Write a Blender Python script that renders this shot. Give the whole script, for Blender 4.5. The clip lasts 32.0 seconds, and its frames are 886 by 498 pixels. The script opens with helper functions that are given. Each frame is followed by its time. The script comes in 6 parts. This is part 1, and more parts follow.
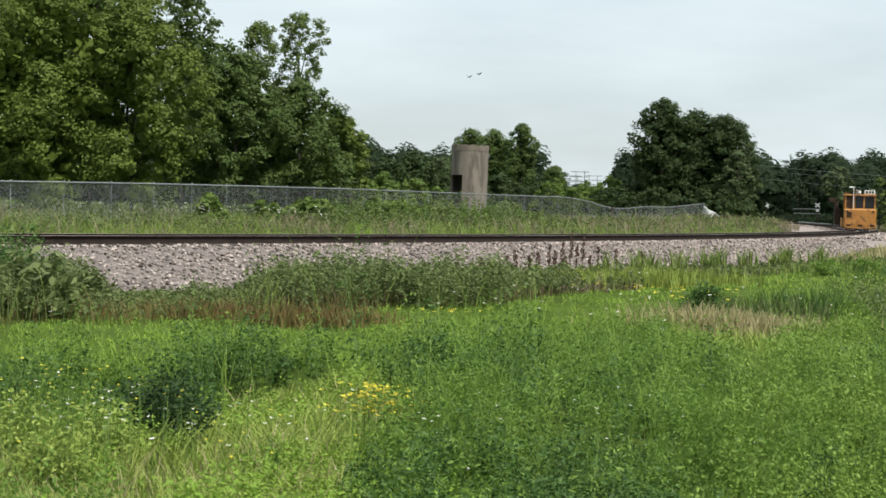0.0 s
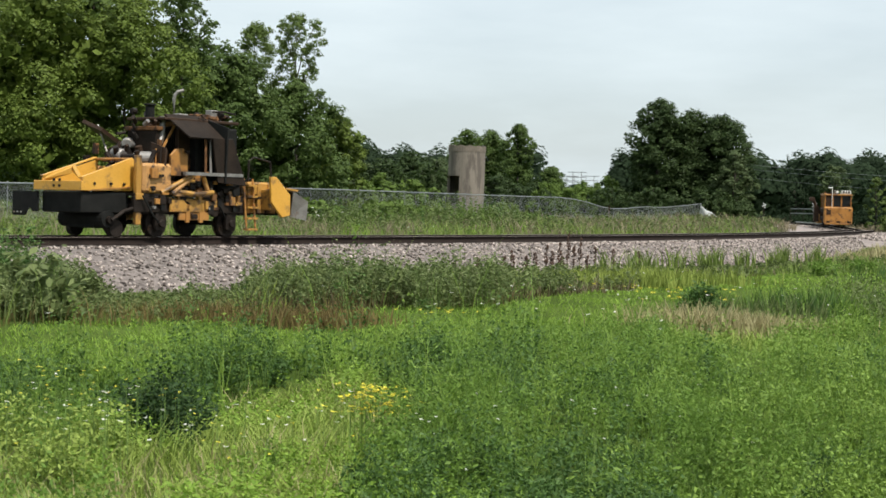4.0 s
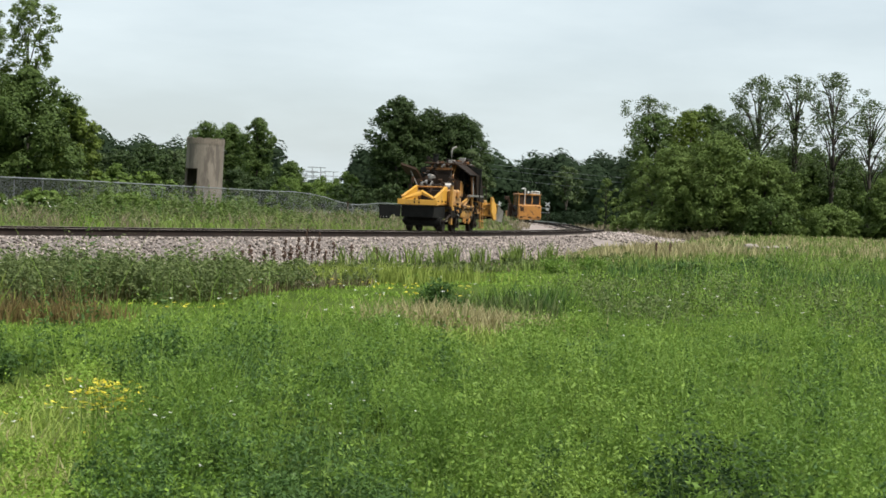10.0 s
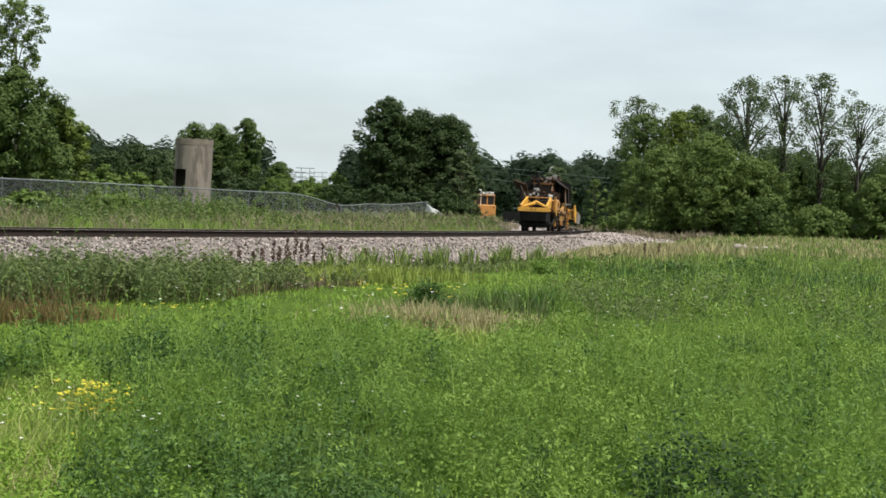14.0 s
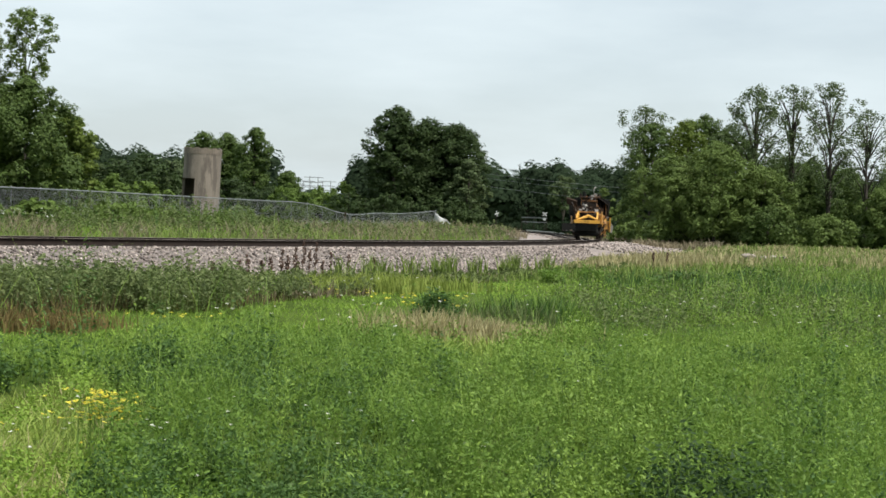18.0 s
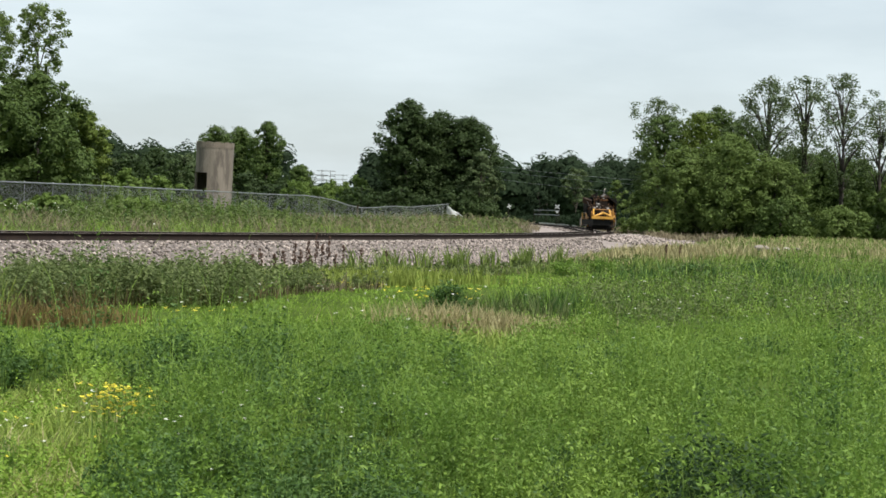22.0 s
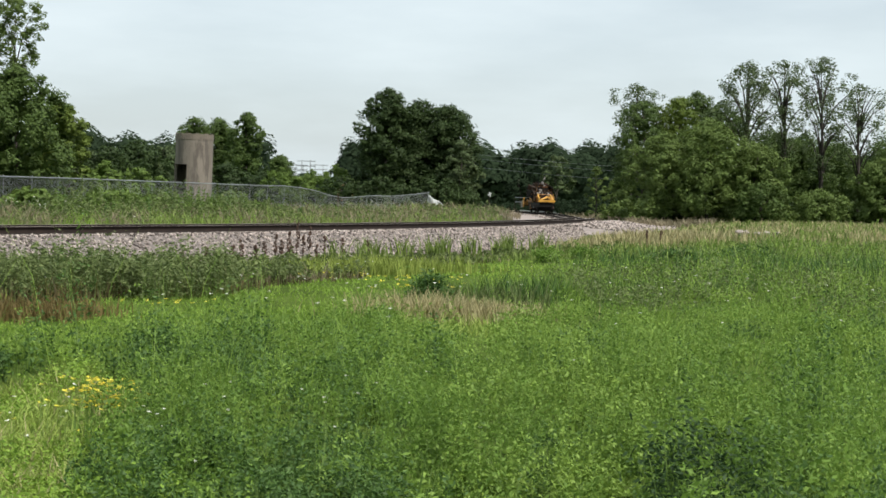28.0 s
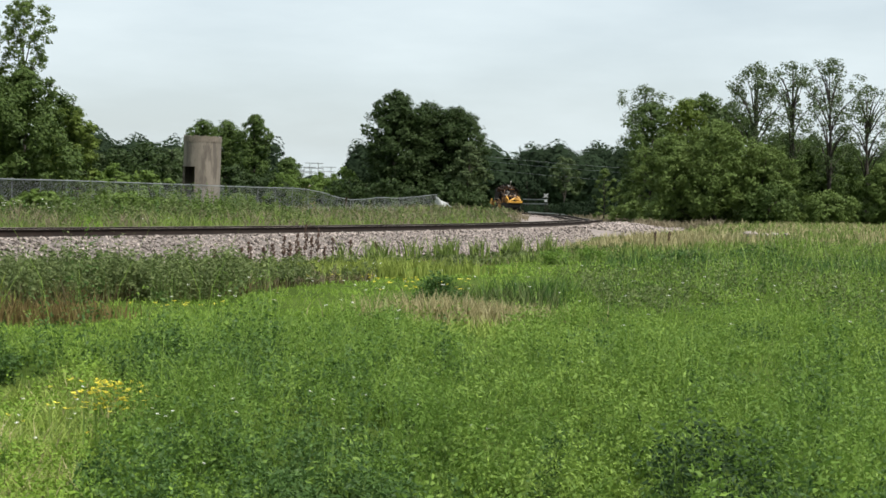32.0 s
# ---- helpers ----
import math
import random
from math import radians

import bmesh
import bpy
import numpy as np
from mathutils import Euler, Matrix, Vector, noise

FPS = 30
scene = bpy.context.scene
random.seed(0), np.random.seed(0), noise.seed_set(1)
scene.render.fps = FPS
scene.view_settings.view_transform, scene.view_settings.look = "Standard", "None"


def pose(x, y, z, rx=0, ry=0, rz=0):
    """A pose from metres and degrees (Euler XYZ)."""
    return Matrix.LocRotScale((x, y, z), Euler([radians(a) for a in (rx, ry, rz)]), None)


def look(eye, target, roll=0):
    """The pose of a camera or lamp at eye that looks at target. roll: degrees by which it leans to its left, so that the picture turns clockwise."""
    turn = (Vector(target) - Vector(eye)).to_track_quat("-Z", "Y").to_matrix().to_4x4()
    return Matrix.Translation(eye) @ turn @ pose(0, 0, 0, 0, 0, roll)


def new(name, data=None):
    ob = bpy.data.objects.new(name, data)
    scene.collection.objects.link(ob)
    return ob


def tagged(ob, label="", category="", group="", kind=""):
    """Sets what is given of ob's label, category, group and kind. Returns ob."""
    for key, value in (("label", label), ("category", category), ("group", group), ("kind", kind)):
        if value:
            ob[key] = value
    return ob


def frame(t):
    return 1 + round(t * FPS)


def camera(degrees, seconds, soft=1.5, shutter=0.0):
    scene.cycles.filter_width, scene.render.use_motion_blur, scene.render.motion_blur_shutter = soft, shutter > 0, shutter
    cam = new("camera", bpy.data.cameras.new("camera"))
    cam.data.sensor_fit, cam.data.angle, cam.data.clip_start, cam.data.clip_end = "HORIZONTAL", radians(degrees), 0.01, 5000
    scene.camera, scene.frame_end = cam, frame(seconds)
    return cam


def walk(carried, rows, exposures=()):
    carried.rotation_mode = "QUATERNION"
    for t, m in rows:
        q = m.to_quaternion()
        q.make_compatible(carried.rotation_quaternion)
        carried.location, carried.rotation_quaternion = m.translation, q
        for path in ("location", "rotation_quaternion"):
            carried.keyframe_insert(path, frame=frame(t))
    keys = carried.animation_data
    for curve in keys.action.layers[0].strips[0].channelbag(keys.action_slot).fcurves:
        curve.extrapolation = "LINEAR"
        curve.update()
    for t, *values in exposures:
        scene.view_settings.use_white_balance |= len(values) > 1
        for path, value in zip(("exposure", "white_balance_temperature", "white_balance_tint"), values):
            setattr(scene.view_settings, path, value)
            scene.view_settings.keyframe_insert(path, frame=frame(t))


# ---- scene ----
EYE = (0.0, 0.0, 1.65)
cam = camera(31.28, 32.0, soft=1.65)
PATH = [
    (0, 88.38, -1.56, 4.64), (0.5, 88.33, -1.46, 4.70), (1, 88.24, -1.54, 4.81), (1.5, 88.22, -1.57, 4.86),
    (2, 88.24, -1.50, 4.76), (2.5, 88.24, -1.58, 4.74), (4.5, 88.45, -1.39, 4.48), (5, 88.46, -1.35, 4.29),
    (5.5, 88.35, -1.71, 2.64), (6, 88.49, -2.10, 0.03), (6.5, 88.74, -2.38, -2.14), (7, 88.87, -2.36, -3.40),
    (7.5, 88.99, -2.37, -3.74), (8, 89.02, -2.34, -3.89), (8.5, 88.96, -2.24, -4.18), (9, 88.81, -2.19, -4.48),
    (9.5, 88.69, -2.30, -4.73), (10, 88.55, -2.42, -4.90), (10.5, 88.34, -2.52, -5.08), (11, 88.24, -2.50, -5.18),
    (11.5, 88.22, -2.60, -5.22), (12, 88.16, -2.75, -5.48), (12.5, 88.16, -2.70, -5.70), (13, 88.31, -2.51, -5.71),
    (13.5, 88.50, -2.40, -5.52), (14, 88.59, -2.39, -5.30), (14.5, 88.64, -2.48, -5.19), (15, 88.67, -2.68, -5.21),
    (15.5, 88.77, -2.57, -5.12), (17.5, 88.93, -2.47, -5.00), (18, 88.91, -2.41, -5.00), (18.5, 88.86, -2.24, -4.88),
    (19, 88.87, -2.21, -4.80), (19.5, 88.85, -2.17, -4.83), (20, 88.78, -2.16, -4.84), (20.5, 88.80, -2.03, -4.86),
    (21, 88.94, -1.99, -5.00), (21.5, 88.82, -2.08, -4.64), (22, 88.64, -2.16, -4.55), (22.5, 88.52, -2.12, -4.83),
    (23, 88.39, -1.98, -4.97), (23.5, 88.20, -1.67, -4.92), (24, 87.93, -1.62, -5.01), (24.5, 87.82, -1.57, -5.18),
    (25, 87.92, -1.61, -5.27), (25.5, 87.96, -1.53, -5.37), (27.5, 88.23, -1.41, -5.33), (28, 88.25, -1.43, -5.25),
    (28.5, 88.24, -1.51, -5.27), (29, 88.29, -1.48, -5.30), (29.5, 88.39, -1.38, -5.29), (30, 88.41, -1.31, -5.19),
    (30.5, 88.36, -1.35, -5.19), (31, 88.33, -1.36, -5.20), (31.5, 88.32, -1.31, -5.10), (32, 88.31, -1.32, -4.96),
]
walk(cam, [(t, pose(*EYE, rx, ry, rz)) for t, rx, ry, rz in PATH])

# ---- world, sun, exposure ----
SUN_AZ, SUN_EL = radians(135), radians(58)          # compass from +y towards +x
world = bpy.data.worlds.new("hazy_summer_sky")
scene.world = world
world.use_nodes = True
wn, wl = world.node_tree.nodes, world.node_tree.links
bg = wn["Background"]
sky = wn.new("ShaderNodeTexSky")
sky.sky_type = "NISHITA"
sky.sun_disc = False
sky.sun_elevation, sky.sun_rotation = SUN_EL, SUN_AZ
sky.air_density, sky.dust_density, sky.ozone_density = 1.0, 2.2, 1.0
tc = wn.new("ShaderNodeTexCoord")
mp = wn.new("ShaderNodeMapping")
mp.inputs["Scale"].default_value = (1.2, 1.2, 5.0)
cl = wn.new("ShaderNodeTexNoise")
cl.inputs["Scale"].default_value, cl.inputs["Detail"].default_value, cl.inputs["Roughness"].default_value = 2.3, 6, 0.55
cr = wn.new("ShaderNodeValToRGB")
cr.color_ramp.elements[0].position, cr.color_ramp.elements[1].position = 0.36, 0.72
cr.color_ramp.elements[0].color, cr.color_ramp.elements[1].color = (0.57, 0.57, 0.57, 1), (0.97, 0.97, 0.97, 1)
veil = wn.new("ShaderNodeMix")
veil.data_type = "RGBA"
veil.inputs["B"].default_value = (7.6, 8.55, 8.9, 1)
wl.new(tc.outputs["Generated"], mp.inputs["Vector"])
wl.new(mp.outputs["Vector"], cl.inputs["Vector"])
wl.new(cl.outputs["Fac"], cr.inputs["Fac"])
wl.new(cr.outputs["Color"], veil.inputs["Factor"])
wl.new(sky.outputs["Color"], veil.inputs["A"])
wl.new(veil.outputs["Result"], bg.inputs["Color"])
bg.inputs["Strength"].default_value = 0.088

sun_data = bpy.data.lights.new("sun", "SUN")
sun_data.energy, sun_data.angle, sun_data.color = 4.2, radians(1.2), (1.0, 0.955, 0.88)
sun = new("sun", sun_data)
to_sun = Vector((math.sin(SUN_AZ) * math.cos(SUN_EL), math.cos(SUN_AZ) * math.cos(SUN_EL), math.sin(SUN_EL)))
sun.matrix_world = look(to_sun * 200, (0, 0, 0))
scene.view_settings.exposure = 0.39


# ---- materials ----
def material(name, dark, light, rough=0.7, metal=0.0, scale=6.0, bump=0.2, fine=40.0, island=0.0, leaf=0.0, wear=None, wear_at=0.62,
             each=0.0, spec=0.5, tall=1.0):
    """Two-scale noise between two colours; island and each add variation per piece; leaf lets light through; wear adds patches."""
    m = bpy.data.materials.new(name)
    m.use_nodes = True
    n, l = m.node_tree.nodes, m.node_tree.links
    bs, out = n["Principled BSDF"], n["Material Output"]
    geo = n.new("ShaderNodeNewGeometry")
    tcn = n.new("ShaderNodeTexCoord")
    big = n.new("ShaderNodeTexNoise")
    big.inputs["Scale"].default_value, big.inputs["Detail"].default_value = scale, 5
    small = n.new("ShaderNodeTexNoise")
    small.inputs["Scale"].default_value, small.inputs["Detail"].default_value = fine, 3
    mpn = n.new("ShaderNodeMapping")
    mpn.inputs["Scale"].default_value = (1, 1, tall)
    l.new(tcn.outputs["Object"], mpn.inputs["Vector"])
    l.new(mpn.outputs["Vector"], big.inputs["Vector"])
    l.new(tcn.outputs["Object"], small.inputs["Vector"])
    def maths(op, a, b):
        k = n.new("ShaderNodeMath")
        k.operation = op
        for i, v in enumerate((a, b)):
            if isinstance(v, (int, float)):
                k.inputs[i].default_value = v
            else:
                l.new(v, k.inputs[i])
        return k.outputs[0]
    fac = maths("ADD", maths("MULTIPLY", big.outputs["Fac"], 0.6), maths("MULTIPLY", small.outputs["Fac"], 0.4))
    if island:
        fac = maths("ADD", maths("MULTIPLY", fac, 1 - island), maths("MULTIPLY", geo.outputs["Random Per Island"], island))
    if each:
        oi = n.new("ShaderNodeObjectInfo")
        fac = maths("ADD", maths("MULTIPLY", fac, 1 - each), maths("MULTIPLY", oi.outputs["Random"], each))
    ramp = n.new("ShaderNodeValToRGB")
    ramp.color_ramp.elements[0].position, ramp.color_ramp.elements[1].position = (0.3, 0.7) if not (island or each) else (0.2, 0.8)
    ramp.color_ramp.elements[0].color, ramp.color_ramp.elements[1].color = (*dark, 1), (*light, 1)
    l.new(fac, ramp.inputs["Fac"])
    col = ramp.outputs["Color"]
    if wear:
        wnoise = n.new("ShaderNodeTexNoise")
        wnoise.inputs["Scale"].default_value, wnoise.inputs["Detail"].default_value, wnoise.inputs["Roughness"].default_value = scale * 1.7, 7, 0.65
        l.new(mpn.outputs["Vector"], wnoise.inputs["Vector"])
        wr = n.new("ShaderNodeValToRGB")
        wr.color_ramp.elements[0].position, wr.color_ramp.elements[1].position = wear_at - 0.06, wear_at + 0.05
        l.new(wnoise.outputs["Fac"], wr.inputs["Fac"])
        mx = n.new("ShaderNodeMix")
        mx.data_type = "RGBA"
        mx.inputs["B"].default_value = (*wear, 1)
        l.new(wr.outputs["Color"], mx.inputs["Factor"])
        l.new(col, mx.inputs["A"])
        col = mx.outputs["Result"]
    l.new(col, bs.inputs["Base Color"])
    bs.inputs["Roughness"].default_value, bs.inputs["Metallic"].default_value = rough, metal
    bs.inputs["Specular IOR Level"].default_value = spec
    if bump:
        bp = n.new("ShaderNodeBump")
        bp.inputs["Strength"].default_value, bp.inputs["Distance"].default_value = bump, 0.02
        l.new(small.outputs["Fac"], bp.inputs["Height"])
        l.new(bp.outputs["Normal"], bs.inputs["Normal"])
    if leaf:
        tr = n.new("ShaderNodeBsdfTranslucent")
        l.new(col, tr.inputs["Color"])
        ms = n.new("ShaderNodeMixShader")
        ms.inputs["Fac"].default_value = leaf
        l.new(bs.outputs["BSDF"], ms.inputs[1])
        l.new(tr.outputs["BSDF"], ms.inputs[2])
        l.new(ms.outputs["Shader"], out.inputs["Surface"])
    return m


def foliage(name, dark, light, island=0.5, scale=0.5, leaf=0.3, rough=0.6, spec=0.18):
    return material(name, dark, light, rough=rough, scale=scale, bump=0.0, fine=3.0, island=island, leaf=leaf, spec=spec)


M_SOIL = material("grassy_soil", (0.030, 0.050, 0.012), (0.085, 0.125, 0.028), 1.0, scale=0.6, fine=9, bump=0.6, spec=0.0)
M_BALLAST = material("ballast_bed", (0.055, 0.047, 0.043), (0.26, 0.225, 0.208), 0.95, scale=5, fine=16, bump=1.0, spec=0.15)
M_STONE = material("ballast_stone", (0.05, 0.041, 0.037), (0.46, 0.395, 0.355), 0.9, scale=4, fine=30, bump=0.2, island=0.75, spec=0.15)
M_DUST = material("gravel_pad", (0.18, 0.155, 0.145), (0.36, 0.31, 0.285), 0.95, scale=1.5, fine=14, bump=0.8, spec=0.15)
# Rust colour darkened further for the shade below the rail head.
M_RAILSIDE = material("rusty_shaded_rail_side", (0.011, 0.008, 0.007), (0.028, 0.019, 0.015), 0.8, metal=0.2, scale=3, fine=40, spec=0.15)
M_RAILTOP = material("worn_rail_head", (0.24, 0.20, 0.165), (0.40, 0.35, 0.30), 0.5, metal=0.4, scale=3, fine=50, bump=0.05)
M_TIE = material("creosoted_tie", (0.04, 0.032, 0.026), (0.11, 0.09, 0.075), 0.9, scale=4, fine=30, each=0.4)
M_CLOVER = foliage("weed_leaf", (0.086, 0.160, 0.025), (0.186, 0.298, 0.054), scale=0.8, island=0.2, leaf=0.42, rough=0.55, spec=0.2)
M_CLOVER_LIGHT = foliage("light_weed_leaf", (0.125, 0.208, 0.034), (0.235, 0.345, 0.064), scale=0.35, rough=0.55, spec=0.2)
M_CLOVER_DARK = foliage("dark_weed_leaf", (0.036, 0.080, 0.018), (0.095, 0.172, 0.042), scale=0.5, rough=0.55, spec=0.22)
M_FRESH = foliage("mixed_fresh_grass", (0.175, 0.245, 0.044), (0.335, 0.415, 0.100), scale=0.6)
# leaf green darkened to carry the shade of a hollow in the weeds
M_HOLLOW = foliage("shaded_hollow_leaf", (0.016, 0.038, 0.012), (0.050, 0.094, 0.028), scale=0.8, island=0.3)
M_STEM = foliage("weed_stem", (0.10, 0.17, 0.04), (0.21, 0.30, 0.085))
M_LIME = foliage("fresh_grass", (0.125, 0.225, 0.028), (0.260, 0.385, 0.060), scale=0.4)
M_GRASS = foliage("grass_blade", (0.085, 0.135, 0.026), (0.235, 0.305, 0.080), scale=0.3)
M_OLIVE = foliage("yellowish_olive_grass", (0.14, 0.19, 0.03), (0.30, 0.36, 0.085), scale=0.4)
M_SAGE = foliage("grey_green_weed", (0.068, 0.098, 0.030), (0.178, 0.218, 0.082), scale=0.4)
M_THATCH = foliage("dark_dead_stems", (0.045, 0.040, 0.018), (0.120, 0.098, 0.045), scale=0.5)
M_RUST_GRASS = foliage("reddish_seed_grass", (0.105, 0.078, 0.028), (0.205, 0.155, 0.060), scale=0.5)
M_FEATHER = foliage("feathery_seed_grass", (0.15, 0.125, 0.075), (0.29, 0.245, 0.165), scale=0.4)
M_STRAW = foliage("dry_straw_grass", (0.25, 0.22, 0.10), (0.46, 0.42, 0.23), scale=0.5)
M_PETAL_Y = foliage("yellow_petal", (0.60, 0.50, 0.04), (0.80, 0.72, 0.10), scale=2)
M_PETAL_W = foliage("white_petal", (0.55, 0.55, 0.48), (0.82, 0.82, 0.76), scale=2)
M_LEAF_A = foliage("maple_leaf", (0.058, 0.092, 0.016), (0.152, 0.204, 0.036), scale=0.3, island=0.28)
M_LEAF_B = foliage("ash_leaf", (0.040, 0.072, 0.018), (0.105, 0.155, 0.038), scale=0.3, island=0.28)
M_LEAF_C = foliage("willow_leaf", (0.078, 0.118, 0.028), (0.135, 0.192, 0.048), scale=0.3, island=0.18)
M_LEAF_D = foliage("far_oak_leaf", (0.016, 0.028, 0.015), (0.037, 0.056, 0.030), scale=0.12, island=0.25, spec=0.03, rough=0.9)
M_LEAF_G = foliage("dusty_elm_leaf", (0.052, 0.078, 0.030), (0.108, 0.146, 0.060), scale=0.25, island=0.28)
M_LEAF_H = foliage("dark_oak_leaf", (0.022, 0.042, 0.013), (0.058, 0.090, 0.026), scale=0.25, island=0.28)
M_LEAF_E = foliage("bush_leaf", (0.070, 0.115, 0.022), (0.145, 0.215, 0.046), scale=0.3, island=0.3)
M_LEAF_F = foliage("olive_tip_leaf", (0.050, 0.078, 0.030), (0.115, 0.155, 0.062), scale=0.25, island=0.35)
M_BARK = material("bark", (0.024, 0.020, 0.016), (0.07, 0.058, 0.046), 0.95, scale=3, fine=18, bump=0.8)
M_CONCRETE = material("weathered_concrete", (0.125, 0.106, 0.088), (0.225, 0.192, 0.160), 0.95, scale=0.8, fine=12, bump=0.4, tall=0.25, wear=(0.105, 0.088, 0.074), wear_at=0.55)
M_CONCRETE_RIM = material("stained_concrete_rim", (0.115, 0.095, 0.076), (0.20, 0.168, 0.136), 0.95, scale=1.5, fine=12, bump=0.4)
M_DARK = material("light_block_face", (0.010, 0.009, 0.008), (0.030, 0.026, 0.022), 0.95)
M_GALV = material("galvanised_steel", (0.19, 0.20, 0.205), (0.31, 0.325, 0.33), 0.5, metal=0.5, scale=3, fine=30, bump=0.05)
M_MESH = material("galvanised_wire", (0.17, 0.18, 0.185), (0.28, 0.29, 0.295), 0.6, metal=0.3, scale=3, bump=0.0)
M_YELLOW = material("worn_yellow_paint", (0.30, 0.150, 0.026), (0.46, 0.245, 0.048), 0.5, scale=1.6, fine=22, bump=0.08, wear=(0.075, 0.042, 0.022), wear_at=0.55)
M_BRIGHT = material("new_yellow_paint", (0.50, 0.255, 0.030), (0.63, 0.34, 0.055), 0.42, scale=1.2, fine=20, bump=0.05, wear=(0.20, 0.11, 0.04), wear_at=0.62)
M_ORANGE = material("orange_paint", (0.27, 0.120, 0.026), (0.40, 0.190, 0.042), 0.5, scale=1.6, fine=20, bump=0.08, wear=(0.08, 0.042, 0.022), wear_at=0.56)
M_REDORANGE = material("red_orange_paint", (0.33, 0.140, 0.028), (0.46, 0.215, 0.046), 0.5, scale=1.6, fine=20, bump=0.08, wear=(0.09, 0.042, 0.022), wear_at=0.6)
M_TANK = material("scuffed_tan_paint", (0.34, 0.175, 0.055), (0.50, 0.27, 0.095), 0.5, scale=2.2, fine=22, bump=0.08, wear=(0.05, 0.03, 0.02), wear_at=0.57)
M_BROWN = material("oily_brown_paint", (0.07, 0.032, 0.015), (0.22, 0.105, 0.038), 0.6, scale=2, fine=22, bump=0.08, wear=(0.03, 0.018, 0.012), wear_at=0.55, spec=0.2)
M_GREASE = material("greasy_dark_steel", (0.010, 0.008, 0.007), (0.034, 0.026, 0.021), 0.55, metal=0.3, scale=3, fine=25, wear=(0.10, 0.05, 0.022), wear_at=0.68, spec=0.15)
M_RUBBER = material("dark_rubber", (0.005, 0.0055, 0.005), (0.016, 0.016, 0.0145), 0.8, scale=4, fine=30, spec=0.15)
M_HOOD = material("brown_hood_plate", (0.022, 0.014, 0.010), (0.058, 0.034, 0.021), 0.6, scale=2, fine=20, wear=(0.16, 0.08, 0.03), wear_at=0.70, spec=0.15)
M_STEEL = material("bare_grey_steel", (0.15, 0.14, 0.13), (0.32, 0.305, 0.285), 0.5, metal=0.5, scale=4, fine=30, wear=(0.16, 0.10, 0.06), wear_at=0.63)
M_WHITE = material("weathered_white_paint", (0.60, 0.60, 0.57), (0.78, 0.78, 0.75), 0.6, scale=3, fine=20)
M_SIGN = material("pale_grey_face", (0.30, 0.31, 0.31), (0.42, 0.43, 0.43), 0.6, scale=4, bump=0.0)
# Near-black brown; on the hood it stands for the shaded underside.
M_DIM_BROWN = material("dark_brown_plate", (0.010, 0.0075, 0.006), (0.030, 0.021, 0.015), 0.7, scale=2, fine=20, wear=(0.07, 0.036, 0.018), wear_at=0.74, spec=0.12)
M_GLASS = material("cab_glass", (0.006, 0.007, 0.008), (0.016, 0.016, 0.016), 0.3, scale=2, bump=0.0)
M_WOOD = material("weathered_pole_wood", (0.10, 0.085, 0.07), (0.21, 0.18, 0.15), 0.9, scale=3, fine=25)
M_SEED = material("dark_seed_head", (0.035, 0.018, 0.012), (0.085, 0.045, 0.028), 0.9, island=0.5)
M_BIRD = material("dark_feathers", (0.015, 0.014, 0.014), (0.05, 0.047, 0.045), 0.7)

# ---- building helpers ----
def empty(name, m):
    ob = new(name)
    ob.empty_display_size = 0.2
    ob.matrix_world = m
    return ob


def part(name, bm, mat, parent=None, label="", bevel=0.0, smooth=False):
    """Links a bmesh as one mesh object under a thing or a part."""
    if bevel:
        es = [e for e in bm.edges if len(e.link_faces) == 2 and e.calc_face_angle(0) > 0.6]
        bmesh.ops.bevel(bm, geom=es, offset=bevel, segments=1, affect="EDGES", clamp_overlap=True)
    me = bpy.data.meshes.new(name)
    bm.to_mesh(me)
    bm.free()
    if smooth:
        me.polygons.foreach_set("use_smooth", [True] * len(me.polygons))
    me.materials.append(mat)
    ob = new(name, me)
    if parent is not None:
        ob.parent = parent
    if label:
        ob["label"] = label
    return ob


def sheet(name, verts, faces, mat, parent=None, smooth=False):
    """A mesh object from arrays of corners (n, 3) and faces (m, 3 or 4)."""
    verts, faces = np.asarray(verts, np.float32), np.asarray(faces, np.int32)
    me = bpy.data.meshes.new(name)
    me.vertices.add(len(verts))
    me.vertices.foreach_set("co", verts.ravel())
    k = faces.shape[1]
    me.loops.add(faces.size)
    me.loops.foreach_set("vertex_index", faces.ravel())
    me.polygons.add(len(faces))
    me.polygons.foreach_set("loop_start", np.arange(0, faces.size, k, dtype=np.int32))
    me.polygons.foreach_set("loop_total", np.full(len(faces), k, np.int32))
    if smooth:
        me.polygons.foreach_set("use_smooth", np.ones(len(faces), bool))
    me.materials.append(mat)
    me.update(calc_edges=True)
    ob = new(name, me)
    if parent is not None:
        ob.parent = parent
    return ob


def box(bm, lo, hi, m=None):
    lo, hi = Vector(lo), Vector(hi)
    mm = Matrix.Translation((lo + hi) / 2) @ Matrix.Diagonal((*(hi - lo), 1))
    bmesh.ops.create_cube(bm, size=1, matrix=(m @ mm) if m else mm)
    return bm


def rod(bm, a, b, r, r2=None, seg=10):
    a, b = Vector(a), Vector(b)
    d = b - a
    m = Matrix.Translation((a + b) / 2) @ d.to_track_quat("Z", "Y").to_matrix().to_4x4()
    bmesh.ops.create_cone(bm, cap_ends=True, segments=seg, radius1=r, radius2=r if r2 is None else r2, depth=d.length, matrix=m)
    return bm


